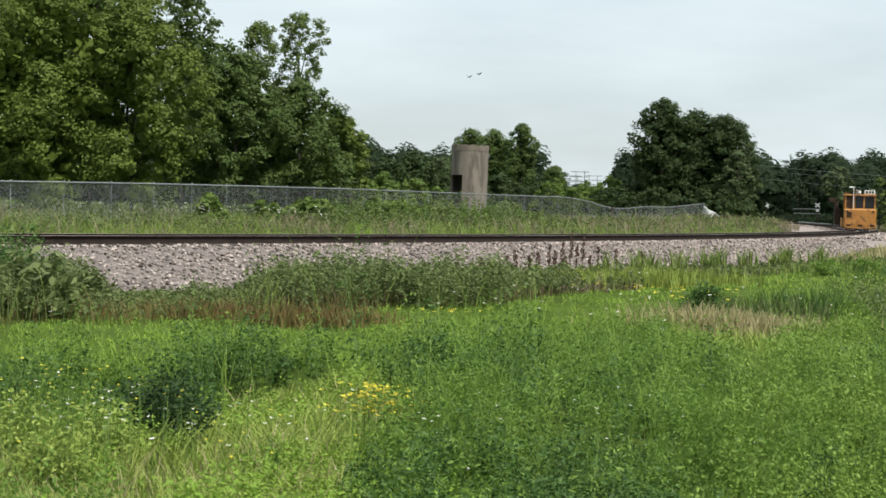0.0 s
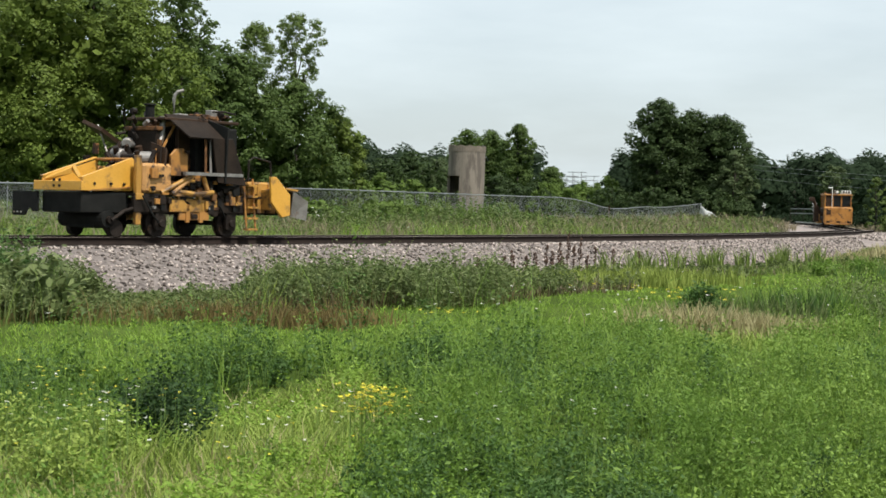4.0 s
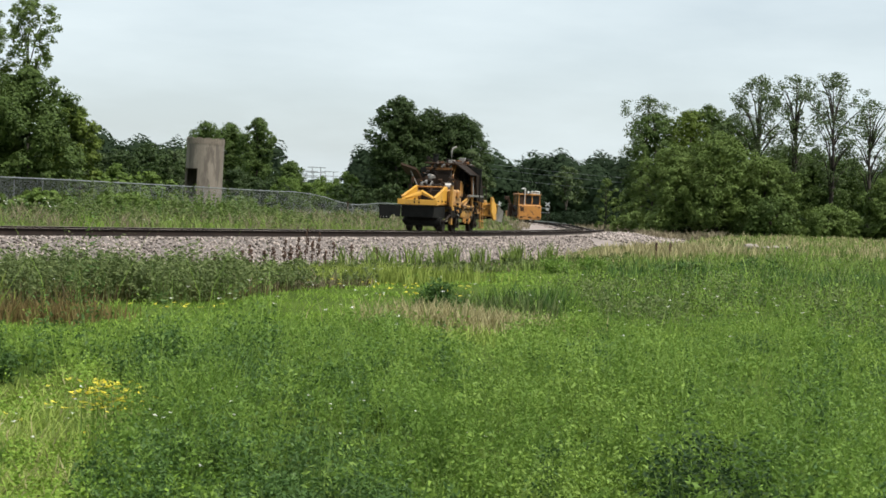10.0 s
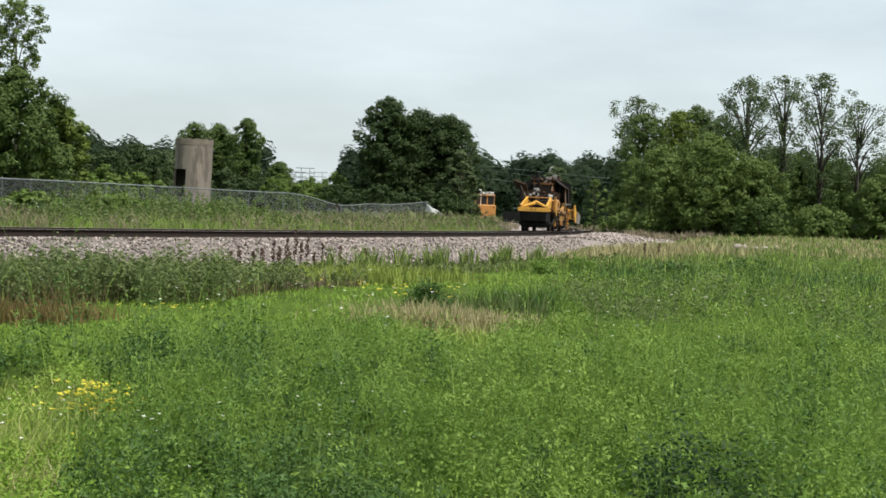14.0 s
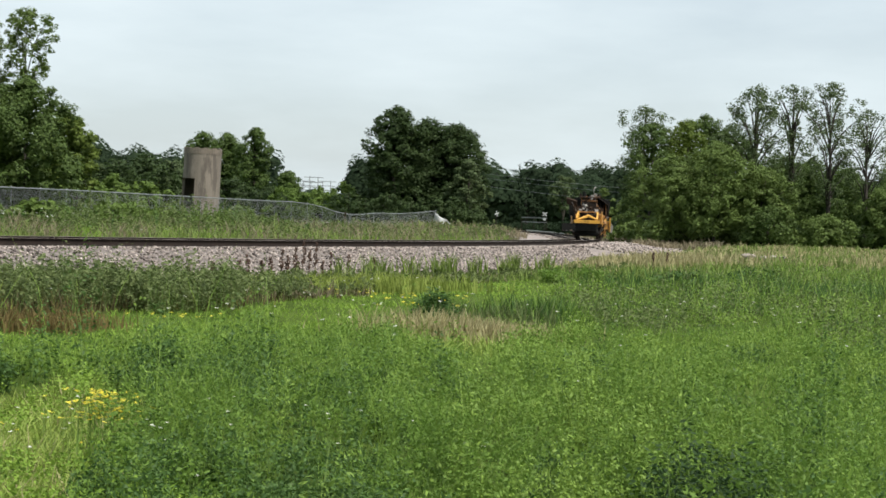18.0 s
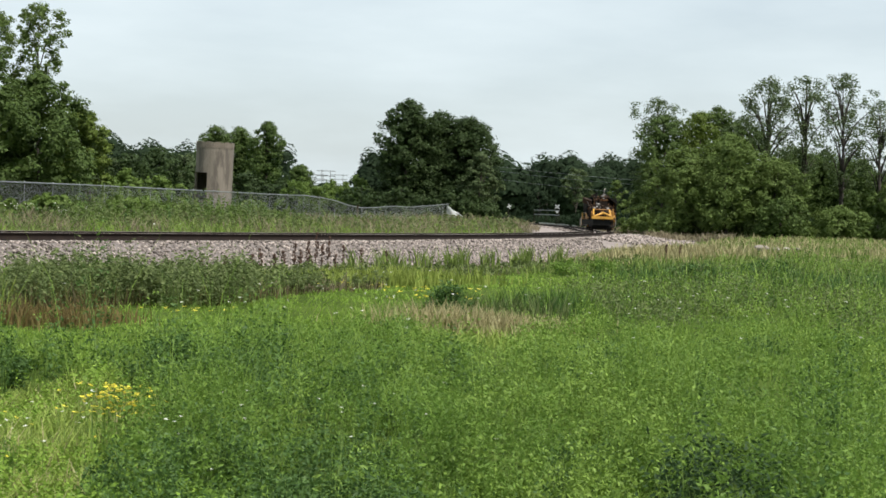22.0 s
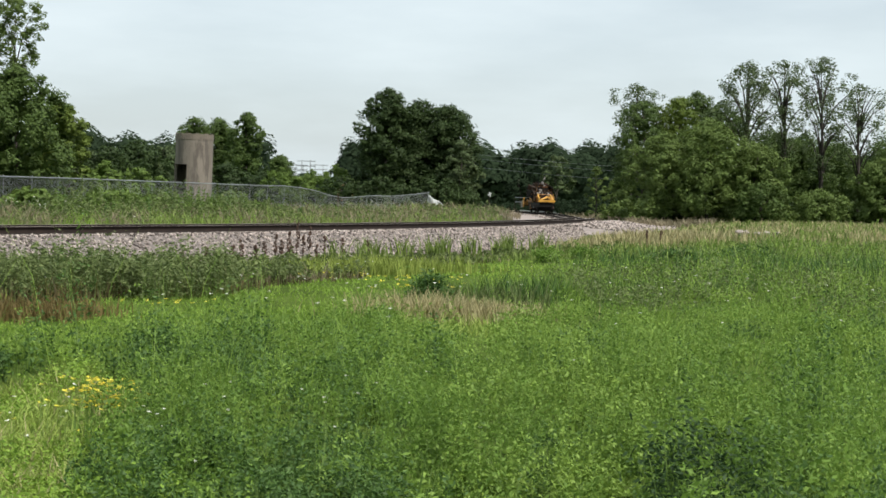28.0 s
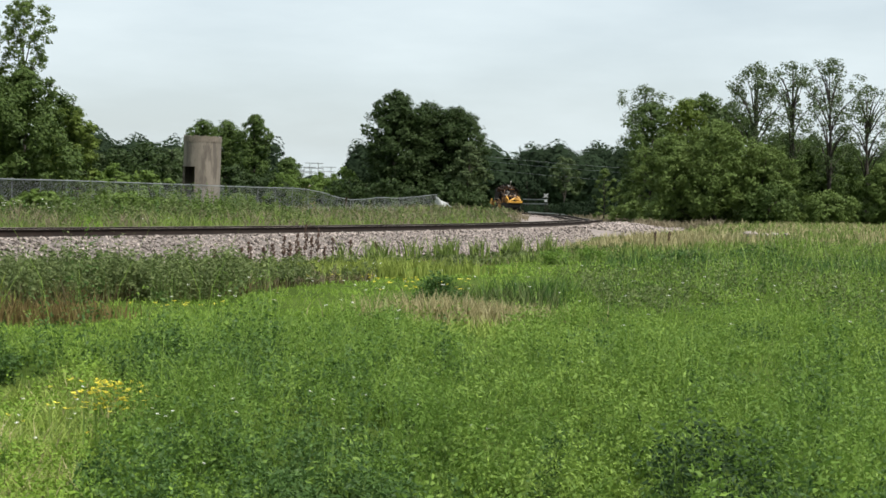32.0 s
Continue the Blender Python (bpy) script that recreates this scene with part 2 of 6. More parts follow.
def pipe(bm, pts, r, seg=8):
    """A bent pipe through the points."""
    pts = [Vector(p) for p in pts]
    rings = []
    for i, p in enumerate(pts):
        d = (pts[min(i + 1, len(pts) - 1)] - pts[max(i - 1, 0)]).normalized()
        q = d.to_track_quat("Z", "Y")
        rr = r[i] if isinstance(r, (list, tuple)) else r
        rings.append([bm.verts.new(p + q @ Vector((rr * math.cos(a), rr * math.sin(a), 0))) for a in (2 * math.pi * k / seg for k in range(seg))])
    for a, b in zip(rings, rings[1:]):
        for k in range(seg):
            bm.faces.new((a[k], a[(k + 1) % seg], b[(k + 1) % seg], b[k]))
    bm.faces.new(rings[0][::-1])
    bm.faces.new(rings[-1])
    return bm


def prism(bm, outline, lo, hi, axis="y"):
    """A flat outline of (u, v) pushed from lo to hi along an axis: y takes (x, z), x takes (y, z), z takes (x, y)."""
    put = {"y": lambda u, v, w: (u, w, v), "x": lambda u, v, w: (w, u, v), "z": lambda u, v, w: (u, v, w)}[axis]
    a = [bm.verts.new(put(u, v, lo)) for u, v in outline]
    b = [bm.verts.new(put(u, v, hi)) for u, v in outline]
    n = len(a)
    bm.faces.new(a)
    bm.faces.new(b[::-1])
    for i in range(n):
        bm.faces.new((a[i], b[i], b[(i + 1) % n], a[(i + 1) % n]))
    bmesh.ops.recalc_face_normals(bm, faces=bm.faces)
    return bm


def plate(bm, corners, thick):
    """A slab under four corners."""
    c = [Vector(p) for p in corners]
    n = (c[1] - c[0]).cross(c[2] - c[0]).normalized() * thick
    a, b = [bm.verts.new(p) for p in c], [bm.verts.new(p - n) for p in c]
    bm.faces.new(a)
    bm.faces.new(b[::-1])
    for i in range(4):
        bm.faces.new((a[i], b[i], b[(i + 1) % 4], a[(i + 1) % 4]))
    bmesh.ops.recalc_face_normals(bm, faces=bm.faces)
    return bm


# ---- the plan: a curving single track, seen from the outside of the bend ----
R0, TH0 = 219.6, radians(32.32)
P0 = np.array((-9.0 + 0.4 * math.cos(TH0), 41.3 - 0.4 * math.sin(TH0)))
CENTRE = P0 + R0 * np.array((-math.cos(TH0), math.sin(TH0)))
RAIL_TOP, RAIL_H, GAUGE = 0.70, 0.186, 1.435
BED = RAIL_TOP - RAIL_H - 0.04


def on_track(s, q=0.0):
    """The place s metres along the track, q metres outside its centre line."""
    th = TH0 - np.asarray(s) / R0
    r = R0 + np.asarray(q)
    return CENTRE[0] + r * np.cos(th), CENTRE[1] - r * np.sin(th)


def dip(s):
    """How far the track sags below its level at s."""
    return 0.30 * np.exp(-((np.asarray(s, float) - 102) / 17) ** 2)


def heading(s):
    return TH0 - s / R0


def track_sq(x, y):
    vx, vy = np.asarray(x) - CENTRE[0], np.asarray(y) - CENTRE[1]
    return (TH0 - np.arctan2(-vy, vx)) * R0, np.hypot(vx, vy) - R0


def smooth(a, b, v):
    u = np.clip((np.asarray(v, float) - a) / (b - a), 0, 1)
    return u * u * (3 - 2 * u)


FENCE_0, FENCE_DIR = np.array((-17.8, 58.3)), np.array((math.sin(radians(18)), math.cos(radians(18))))


def ground_z(x, y):
    """Height of the ground: a field with a ditch along the track, a bank to the far right, a verge behind the track."""
    x, y = np.asarray(x, float), np.asarray(y, float)
    s, q = track_sq(x, y)
    near = -0.38 * (1 - smooth(4.5, 15, q)) + 0.48 * smooth(50, 82, y) * smooth(0.13, 0.21, x / np.maximum(y, 1.0))
    near = near + 0.05 * np.sin(x * 0.9 + 1.3) * np.sin(y * 0.7) + 0.03 * np.sin(x * 2.3) * np.sin(y * 1.9 + 0.4)
    along = (x - FENCE_0[0]) * FENCE_DIR[0] + (y - FENCE_0[1]) * FENCE_DIR[1]
    far = 0.16 + 0.3 * smooth(4, 16, -q) - 0.55 * np.exp(-((along - 70) / 13) ** 2) * smooth(6, 16, -q)
    far = far + 0.55 * np.exp(-((s - 98) / 26) ** 2) * smooth(4, 8, -q) * (1 - smooth(14, 24, -q))
    far = far + 0.04 * np.sin(x * 0.8) * np.sin(y * 0.6 + 0.7)
    z = np.where(q > 0, near, far)
    return np.where(np.abs(q) < 2.6, -0.3, z)


def mow_line(y):
    """x of the middle of the mown strip at y."""
    d = np.asarray(y, float) - 19.2
    e = np.minimum(d, 19)
    return -4.9 + 0.81 * e - 0.0204 * e * e + 0.05 * (d - e)


# ---- ground, ballast, track ----
def ring_ground():
    az = np.concatenate([np.linspace(-28, 28, 161), np.linspace(28, 332, 60)[1:-1]])
    az = np.radians(az)
    d = np.concatenate([[0.0], np.geomspace(1.5, 30, 60), np.linspace(30, 190, 150)[1:], np.geomspace(190, 3500, 24)[1:]])
    A, D = np.meshgrid(az, d)
    x, y = D * np.sin(A), D * np.cos(A)
    z = ground_z(x, y)
    n, k = len(d), len(az)
    i, j = np.meshgrid(np.arange(n - 1), np.arange(k), indexing="ij")
    f = np.stack([i * k + j, i * k + (j + 1) % k, (i + 1) * k + (j + 1) % k, (i + 1) * k + j], -1).reshape(-1, 4)
    return tagged(sheet("ground", np.stack([x, y, z], -1).reshape(-1, 3), f, M_SOIL, smooth=True), "gently sloping field and verge of grassy soil", "ground", kind="structure")


ring_ground()


def strip_along(name, s, profile, mat, parent=None):
    """A closed section of (q, z) pushed along the track; z may bend with s."""
    s = np.asarray(s, float)
    k = len(profile)
    v = []
    for q, z in profile:
        x, y = on_track(s, q)
        v.append(np.stack([x, y, z - dip(s)], -1))
    v = np.stack(v, 1).reshape(-1, 3)
    i, j = np.meshgrid(np.arange(len(s) - 1), np.arange(k), indexing="ij")
    f = np.stack([i * k + j, i * k + (j + 1) % k, (i + 1) * k + (j + 1) % k, (i + 1) * k + j], -1).reshape(-1, 4)
    return sheet(name, v, f, mat, parent)


S_ALL = np.arange(-110, 331, 2.0)
ballast = strip_along("ballast_bed", S_ALL, [(-4.6, -0.5), (-4.3, 0.02), (-1.95, BED), (1.95, BED), (4.7, -0.52), (4.7, -0.9), (-4.6, -0.9)], M_BALLAST)
tagged(ballast, "sloping railway bed of crushed pinkish grey stone", "ballast", kind="structure")


def rail_section(q0):
    h = RAIL_TOP
    half = [(0.070, -0.186), (0.070, -0.174), (0.013, -0.152), (0.013, -0.044), (0.036, -0.036), (0.036, -0.006), (0.030, -0.001)]
    return [(q0 - a, h + b) for a, b in half] + [(q0 + a, h + b) for a, b in reversed(half)]


S_RAIL = np.arange(-110, 331, 1.0)
for side in (-1, 1):
    q0 = side * (GAUGE / 2 + 0.036)
    rail = strip_along("rail", S_RAIL, rail_section(q0), M_RAILSIDE)
    tagged(rail, "curving steel rail with rusty web, shade in its colour, and polished head", "rail", group="running rails", kind="structure")
    head = strip_along("rail_head", S_RAIL, [(q0 - 0.026, RAIL_TOP - 0.003), (q0 - 0.026, RAIL_TOP + 0.001), (q0 - 0.02, RAIL_TOP + 0.003), (q0 + 0.02, RAIL_TOP + 0.003), (q0 + 0.026, RAIL_TOP + 0.001), (q0 + 0.026, RAIL_TOP - 0.003)], M_RAILTOP, rail)
    head["label"] = "bright worn running surface"


def gravel_pad():
    s, q = np.meshgrid(np.arange(46, 86, 1.0), np.linspace(1.9, 9.5, 14), indexing="ij")
    q = 1.9 + (q - 1.9) * (0.35 + 0.65 * np.sin((s - 46) / 39 * math.pi))
    x, y = on_track(s, q)
    z = np.maximum(ground_z(x, y), BED - 0.02 - dip(s) - 0.3 * smooth(2.2, 6, q)) + 0.05 + 0.05 * np.sin(s * 1.3) * np.sin(q * 2.1)
    k = s.shape[1]
    edge = smooth(0.45, 1.0, np.linspace(0, 1, k))[None] + smooth(52, 46, s) + smooth(78, 85, s)
    z = z - np.clip(edge, 0, 1) * (z - ground_z(x, y) + 0.12)
    i, j = np.meshgrid(np.arange(s.shape[0] - 1), np.arange(k - 1), indexing="ij")
    f = np.stack([i * k + j, (i + 1) * k + j, (i + 1) * k + j + 1, i * k + j + 1], -1).reshape(-1, 4)
    ob = sheet("gravel_pad", np.stack([x, y, z], -1).reshape(-1, 3), f, M_DUST)
    return tagged(ob, "spread of pale pinkish gravel beside the track", "gravel", kind="structure")


gravel_pad()


def sand_strip():
    """Pale sandy gravel on the inside of the bend."""
    s, q = np.meshgrid(np.arange(58, 190, 2.0), np.linspace(-2.0, -7.5, 8), indexing="ij")
    q = -2.0 + (q + 2.0) * (0.3 + 0.7 * smooth(62, 100, s)) + 0.3 * np.sin(s * 0.31)
    x, y = on_track(s, q)
    z = np.maximum(ground_z(x, y), BED - 0.08 - dip(s)) + 0.06
    z[:, -1] -= 0.3
    k = s.shape[1]
    i, j = np.meshgrid(np.arange(s.shape[0] - 1), np.arange(k - 1), indexing="ij")
    f = np.stack([i * k + j, i * k + j + 1, (i + 1) * k + j + 1, (i + 1) * k + j], -1).reshape(-1, 4)
    return tagged(sheet("sand_strip", np.stack([x, y, z], -1).reshape(-1, 3), f, M_DUST), "pale sandy gravel strip inside the bend of the track", "gravel", kind="structure")


sand_strip()


def ties():
    """Timber ties under the rails along the nearest stretch of track."""
    me = None
    for i in range(300):
        s = -24 + i * 0.61
        x, y = on_track(s)
        if me is None:
            bm = box(bmesh.new(), (-0.11, -1.28, -0.16), (0.11, 1.28, 0.0))
            first = part("tie", bm, M_TIE, ballast, bevel=0.01)
            me = first.data
            ob = first
        else:
            ob = new("tie", me)
            ob.parent = ballast
        ob.matrix_world = pose(float(x), float(y), RAIL_TOP - RAIL_H - 0.006 - float(dip(s)), 0, 0, 90 - math.degrees(heading(s)) + 0.6 * math.sin(i * 2.3))


def wob(x, y, scale, seed, k=6):
    """Smooth random waves between about -1 and 1."""
    g = np.random.default_rng(seed)
    out = 0
    for i in range(k):
        a, p, f = g.uniform(0, 2 * math.pi), g.uniform(0, 6.28), g.uniform(0.6, 1.7) / scale
        out = out + np.sin((x * math.cos(a) + y * math.sin(a)) * f * 6.28 + p)
    return out / (k ** 0.5 * 0.9)


def stones(name, n, smin, smax, q_of, seed, size=(0.026, 0.062), mat=M_STONE, pad=False):
    g = np.random.default_rng(seed)
    s = g.uniform(smin, smax, n)
    q = q_of(g, n)
    x, y = on_track(s, q)
    z = np.where(np.abs(q) < 1.95, BED, np.where(q > 0, BED + (q - 1.95) * (-0.52 - BED) / 2.75, BED + (-q - 1.95) * (0.02 - BED) / 2.35))
    z = z - dip(s)
    if pad:
        z = np.maximum(ground_z(x, y), BED - 0.02 - dip(s) - 0.3 * smooth(2.2, 6, q)) + 0.05
    r = g.uniform(*size, n)
    base = np.array([(1, 0, 0), (-1, 0, 0), (0, 1, 0), (0, -1, 0), (0, 0, 1), (0, 0, -1)], float)
    v = base[None] * g.uniform(0.55, 1.35, (n, 6, 1)) + g.normal(0, 0.18, (n, 6, 3))
    a = g.uniform(0, 6.28, n)
    c, d = np.cos(a)[:, None], np.sin(a)[:, None]
    vx, vy = v[..., 0] * c - v[..., 1] * d, v[..., 0] * d + v[..., 1] * c
    tilt = g.uniform(-0.8, 0.8, n)[:, None]
    vy, vz = vy * np.cos(tilt) - v[..., 2] * np.sin(tilt), vy * np.sin(tilt) + v[..., 2] * np.cos(tilt)
    v = np.stack([vx, vy, vz * 0.8], -1) * r[:, None, None] + np.stack([x, y, z + r * 0.25], -1)[:, None]
    tri = np.array([(0, 2, 4), (2, 1, 4), (1, 3, 4), (3, 0, 4), (2, 0, 5), (1, 2, 5), (3, 1, 5), (0, 3, 5)])
    f = (np.arange(n)[:, None, None] * 6 + tri[None]).reshape(-1, 3)
    return sheet(name, v.reshape(-1, 3), f, mat)


tagged(stones("ballast_stones", 20000, -14, 62, lambda g, n: 1.12 + 3.6 * g.beta(1.1, 1.1, n), 3), "loose angular crushed stones on the railway bed", "ballast", kind="stuff")
tagged(stones("ballast_stones", 2500, 47, 84, lambda g, n: g.uniform(1.9, 6.5, n), 5, (0.04, 0.09), pad=True), "loose stones scattered on the gravel spread", "ballast", kind="stuff")
tagged(stones("ballast_stones", 5000, 62, 150, lambda g, n: g.uniform(-3, 4.5, n), 4, (0.06, 0.10)), "loose angular crushed stones on the far railway bed", "ballast", kind="stuff")

# ---- leaves and blades ----
def diamonds(p, length, width, rng, up=0.6, droop=0.0, out=None):
    """Leaf quads at the places p, each folded a little, with normals leaning upwards."""
    n = len(p)
    a = rng.uniform(0, 6.28, n)
    pitch = rng.normal(0.15 - droop, 0.45, n)
    d = np.stack([np.cos(a) * np.cos(pitch), np.sin(a) * np.cos(pitch), np.sin(pitch)], -1)
    nrm = rng.normal(0, 1, (n, 3)) * (1 - up) + np.array((0, 0, 1.0)) * up
    if out is not None:
        nrm = nrm * 0.6 + out
        d = d - nrm * (np.sum(d * nrm, 1) / np.sum(nrm * nrm, 1))[:, None] * 0.8
        d /= np.linalg.norm(d, axis=1, keepdims=True) + 1e-9
    w = np.cross(d, nrm)
    w /= np.linalg.norm(w, axis=1, keepdims=True) + 1e-9
    L, W = np.broadcast_to(length, n)[:, None], np.broadcast_to(width, n)[:, None]
    q = np.stack([p - d * L * 0.5, p + w * W * 0.5 + d * L * 0.08, p + d * L * 0.5, p - w * W * 0.5 + d * L * 0.08], 1)
    return q


def blades(p, h, w, rng, lean=0.3):
    """Bent, tapered grass blades from the places p: two quads each."""
    n = len(p)
    a, b = rng.uniform(0, 6.28, n), rng.uniform(0, 6.28, n)
    tip = np.stack([np.cos(a) * lean * h, np.sin(a) * lean * h, h], -1) * rng.uniform(0.8, 1.1, (n, 1))
    mid = tip * np.array((0.36, 0.36, 0.6))
    s = np.stack([np.cos(b), np.sin(b), np.zeros(n)], -1) * np.broadcast_to(w, n)[:, None]
    lo = np.stack([p - s * 0.5, p + s * 0.5, p + mid + s * 0.4, p + mid - s * 0.4], 1)
    hi = np.stack([p + mid - s * 0.4, p + mid + s * 0.4, p + tip + s * 0.06, p + tip - s * 0.06], 1)
    return np.concatenate([lo, hi], 1).reshape(-1, 4, 3)


def quads(name, q, mat, parent=None):
    q = q.reshape(-1, 4, 3)
    return sheet(name, q.reshape(-1, 3), np.arange(len(q) * 4).reshape(-1, 4), mat, parent)


def spread(n, rng, az=(-23, 23), d=(4.3, 60), flat=0.6):
    """Places round the viewpoint, thinning out with distance."""
    a = np.radians(rng.uniform(*az, n))
    inv = 1 / rng.uniform(1 / d[1], 1 / d[0], n)
    log = np.exp(rng.uniform(math.log(d[0]), math.log(d[1]), n))
    r = np.where(rng.random(n) < flat, inv, log)
    return r * np.sin(a), r * np.cos(a), r


def field_side(x, y):
    """Metres from the mown strip's middle, towards the viewpoint positive."""
    return (x - mow_line(y)) * 0.85


def weed_edge(x, y):
    """Metres inside the tall weeds, from their border along the mown strip."""
    return (x + 0.05 - 0.46 * (np.asarray(y) - 20.4)) * 0.91 + 0.75 * smooth(-2.0, -3.3, x)


rng = np.random.default_rng(11)


def open_patch(x, y):
    """1 where the weeds are thin and fine grass shows: the near left corner and a dry gap."""
    wall = 10.9 + 2.3 * smooth(-2.8, -2.35, x) + 0.25 * wob(x, y, 2.0, 35)
    a = smooth(0.12, -0.2, x + 0.68 + 0.32 * smooth(6.5, 9.0, y) + 0.1 * wob(x, y, 1.3, 34)) * smooth(wall + 0.25, wall - 0.35, y)
    b = smooth(1.0, 0.7, np.hypot((x - 2.3) / 1.0, (y - 20.6) / 2.2))
    return np.clip(a + b, 0, 1)


def mound(x, y):
    """1 in the tall dark thicket between the open corner and the mown strip."""
    return smooth(0.0, 0.7, weed_edge(x, y)) * smooth(3.4, 2.2, weed_edge(x, y)) * smooth(11.0, 12.4, y) * smooth(19, 16.5, y) * smooth(0.2, -0.6, x) * smooth(-4.4, -3.6, x)


def thin_belt(x, y):
    """1 in the lower, finer growth between the dense weeds and the mown strip."""
    return smooth(14.8, 17.2, y + 0.5 * wob(x, y, 3.0, 37)) * smooth(34, 27, y + 0.35 * x)


def field_top(x, y):
    """Height of the weeds: broad swells and bushy heads, falling off sharply at the mown strip."""
    t = 0.43 + 0.11 * wob(x, y, 3.4, 5) + 0.19 * wob(x, y, 1.4, 6) + 0.08 * wob(x, y, 0.7, 7)
    return np.clip(t, 0.14, 0.85) * (0.3 + 0.7 * smooth(-0.4, 0.5, weed_edge(x, y))) * (1 + 0.4 * mound(x, y)) * (1 + 0.25 * smooth(18, 24, y) * wob(x, y, 4.5, 8)) * (1 - 0.5 * thin_belt(x, y)) * (1 - 0.25 * smooth(30, 40, y))


def weed_field():
    """Bushy plants, each a fan of shoots with its leaves thickest towards the tips; farther plants are wider and coarser."""
    x, y, r, m = [], [], [], []
    for d0, d1, per_m2, leaves in ((5.2, 9, 15, 560), (9, 14, 11.5, 310), (14, 22, 8, 165), (22, 34, 5.2, 92), (34, 64, 2.6, 44)):
        n = int(0.4014 * (d1 * d1 - d0 * d0) * per_m2)
        a, d = np.radians(rng.uniform(-23, 23, n)), np.sqrt(rng.uniform(d0 * d0, d1 * d1, n))
        x.append(d * np.sin(a))
        y.append(d * np.cos(a))
        r.append(d)
        m.append(np.full(n, leaves))
    x, y, r, m = (np.concatenate(v) for v in (x, y, r, m))
    keep = (weed_edge(x, y) > -0.1 + 0.25 * wob(x, y, 2.2, 36)) & (track_sq(x, y)[1] > 8) & (rng.random(len(x)) > 0.97 * open_patch(x, y))
    for hx, hy, hr in ((1.80, 6.85, 0.5), (-2.7, 10.7, 0.4), (-0.15, 7.1, 0.3), (0.24, 7.3, 0.25)):
        keep &= np.hypot((x - hx) / 1.3, y - hy) > hr
    x, y, r, m = x[keep], y[keep], r[keep], m[keep]
    k = len(x)
    m = (m * rng.uniform(0.6, 1.3, k)).astype(int)
    top = field_top(x, y) * rng.uniform(0.7, 1.3, k)
    R = (0.17 + 0.0052 * r) * rng.uniform(0.75, 1.3, k)
    S = 15
    sa, sr = rng.uniform(0, 6.28, (k, S)), np.sqrt(rng.uniform(0, 1, (k, S)))
    tip = np.stack([np.cos(sa) * sr * R[:, None], np.sin(sa) * sr * R[:, None], top[:, None] * (1 - 0.5 * sr ** 2) * rng.uniform(0.7, 1.15, (k, S)) * np.where(rng.random((k, S)) < 0.16, 1.3, 1.0)], -1)
    tip[..., :2] += rng.normal(0, 0.05, (k, 1, 2))
    base = np.stack([x, y, ground_z(x, y)], -1)
    pi = np.repeat(np.arange(k), m)
    si = rng.integers(0, S, len(pi))
    u = rng.beta(1.9, 0.85, len(pi))
    t = tip[pi, si]
    p = base[pi] + t * np.stack([0.45 * u + 0.55 * u * u] * 2 + [u], -1) + rng.normal(0, 1, (len(pi), 3)) * ((0.018 + 0.0016 * r[pi]) * (1.35 - 0.6 * u))[:, None] * np.array((1, 1, 0.7))
    p[:, 2] = np.maximum(p[:, 2], base[pi, 2] + 0.02)
    fine = 1 - 0.25 * thin_belt(x, y)[pi] - 0.15 * smooth(28, 40, r[pi])
    L = fine * np.maximum(0.033, 0.0032 * r - 0.0013 * np.maximum(r - 16, 0))[pi] * rng.uniform(0.55, 1.35, len(pi)) * (1.25 - 0.45 * u)
    tone = 1.0 * wob(x, y, 4.5, 77) + 0.6 * wob(x, y, 1.6, 78) - 0.2 * smooth(25, 30, y) + 0.9 * mound(x, y) * (1 - thin_belt(x, y)) - 0.7 * thin_belt(x, y) + rng.normal(0, 0.45, k)
    tone = tone - 0.8 * smooth(3.2, 3.8, x) * smooth(12, 10, y)
    # Near the viewpoint, darker leaves also stand for shaded gaps between plants.
    tone = tone + 0.9 * np.exp(-((x - 0.25) / 0.6) ** 2) * smooth(12.5, 10, y) * smooth(6.4, 7.2, y) + 0.35 * smooth(11, 7.5, y) * smooth(-0.6, 0.0, x)
    pick = tone[pi] + rng.normal(0, 0.2, len(pi))
    q = diamonds(p, L, L * 0.44, rng, up=0.26, droop=-0.3)
    dull = rng.random(len(pi)) < 0.55 * smooth(22, 32, r[pi])
    tagged(quads("field_weeds", q[dull], M_SAGE), "dull grey-green weeds in the far part of the field", "weeds", kind="stuff")
    q, pick = q[~dull], pick[~dull]
    a = quads("field_weeds", q[(pick < 0.8) & (pick > -0.75)], M_CLOVER)
    tagged(quads("field_weeds", q[pick <= -0.75], M_CLOVER_LIGHT), "patches of lighter yellow-green leafy weeds in the field", "weeds", kind="stuff")
    b = quads("field_weeds", q[pick >= 0.8], M_CLOVER_DARK)
    tagged(a, "dense mid-green leafy weeds covering the field", "weeds", kind="stuff")
    tagged(b, "darker green leafy weeds in patches, in the near field also for shaded gaps", "weeds", kind="stuff")
    near = np.flatnonzero(r < 20)
    pk = np.repeat(near, 4)
    st = tip[pk, rng.integers(0, S, len(pk))]
    s = quads("field_weeds", blades(base[pk], np.maximum(st[:, 2] * 1.05, 0.1), np.maximum(0.004, r[pk] * 0.0005), rng, 0.3), M_STEM)
    tagged(s, "slender green weed stems in the field", "weeds", kind="stuff")
    pk = rng.choice(np.flatnonzero(r > 8.5), 9000)
    s = quads("field_grass", blades(base[pk] + np.concatenate([rng.normal(0, 0.2, (9000, 2)), np.zeros((9000, 1))], 1), top[pk] * rng.uniform(0.8, 1.3, 9000), np.maximum(0.004, r[pk] * 0.0006), rng, 0.35), M_CLOVER_LIGHT)
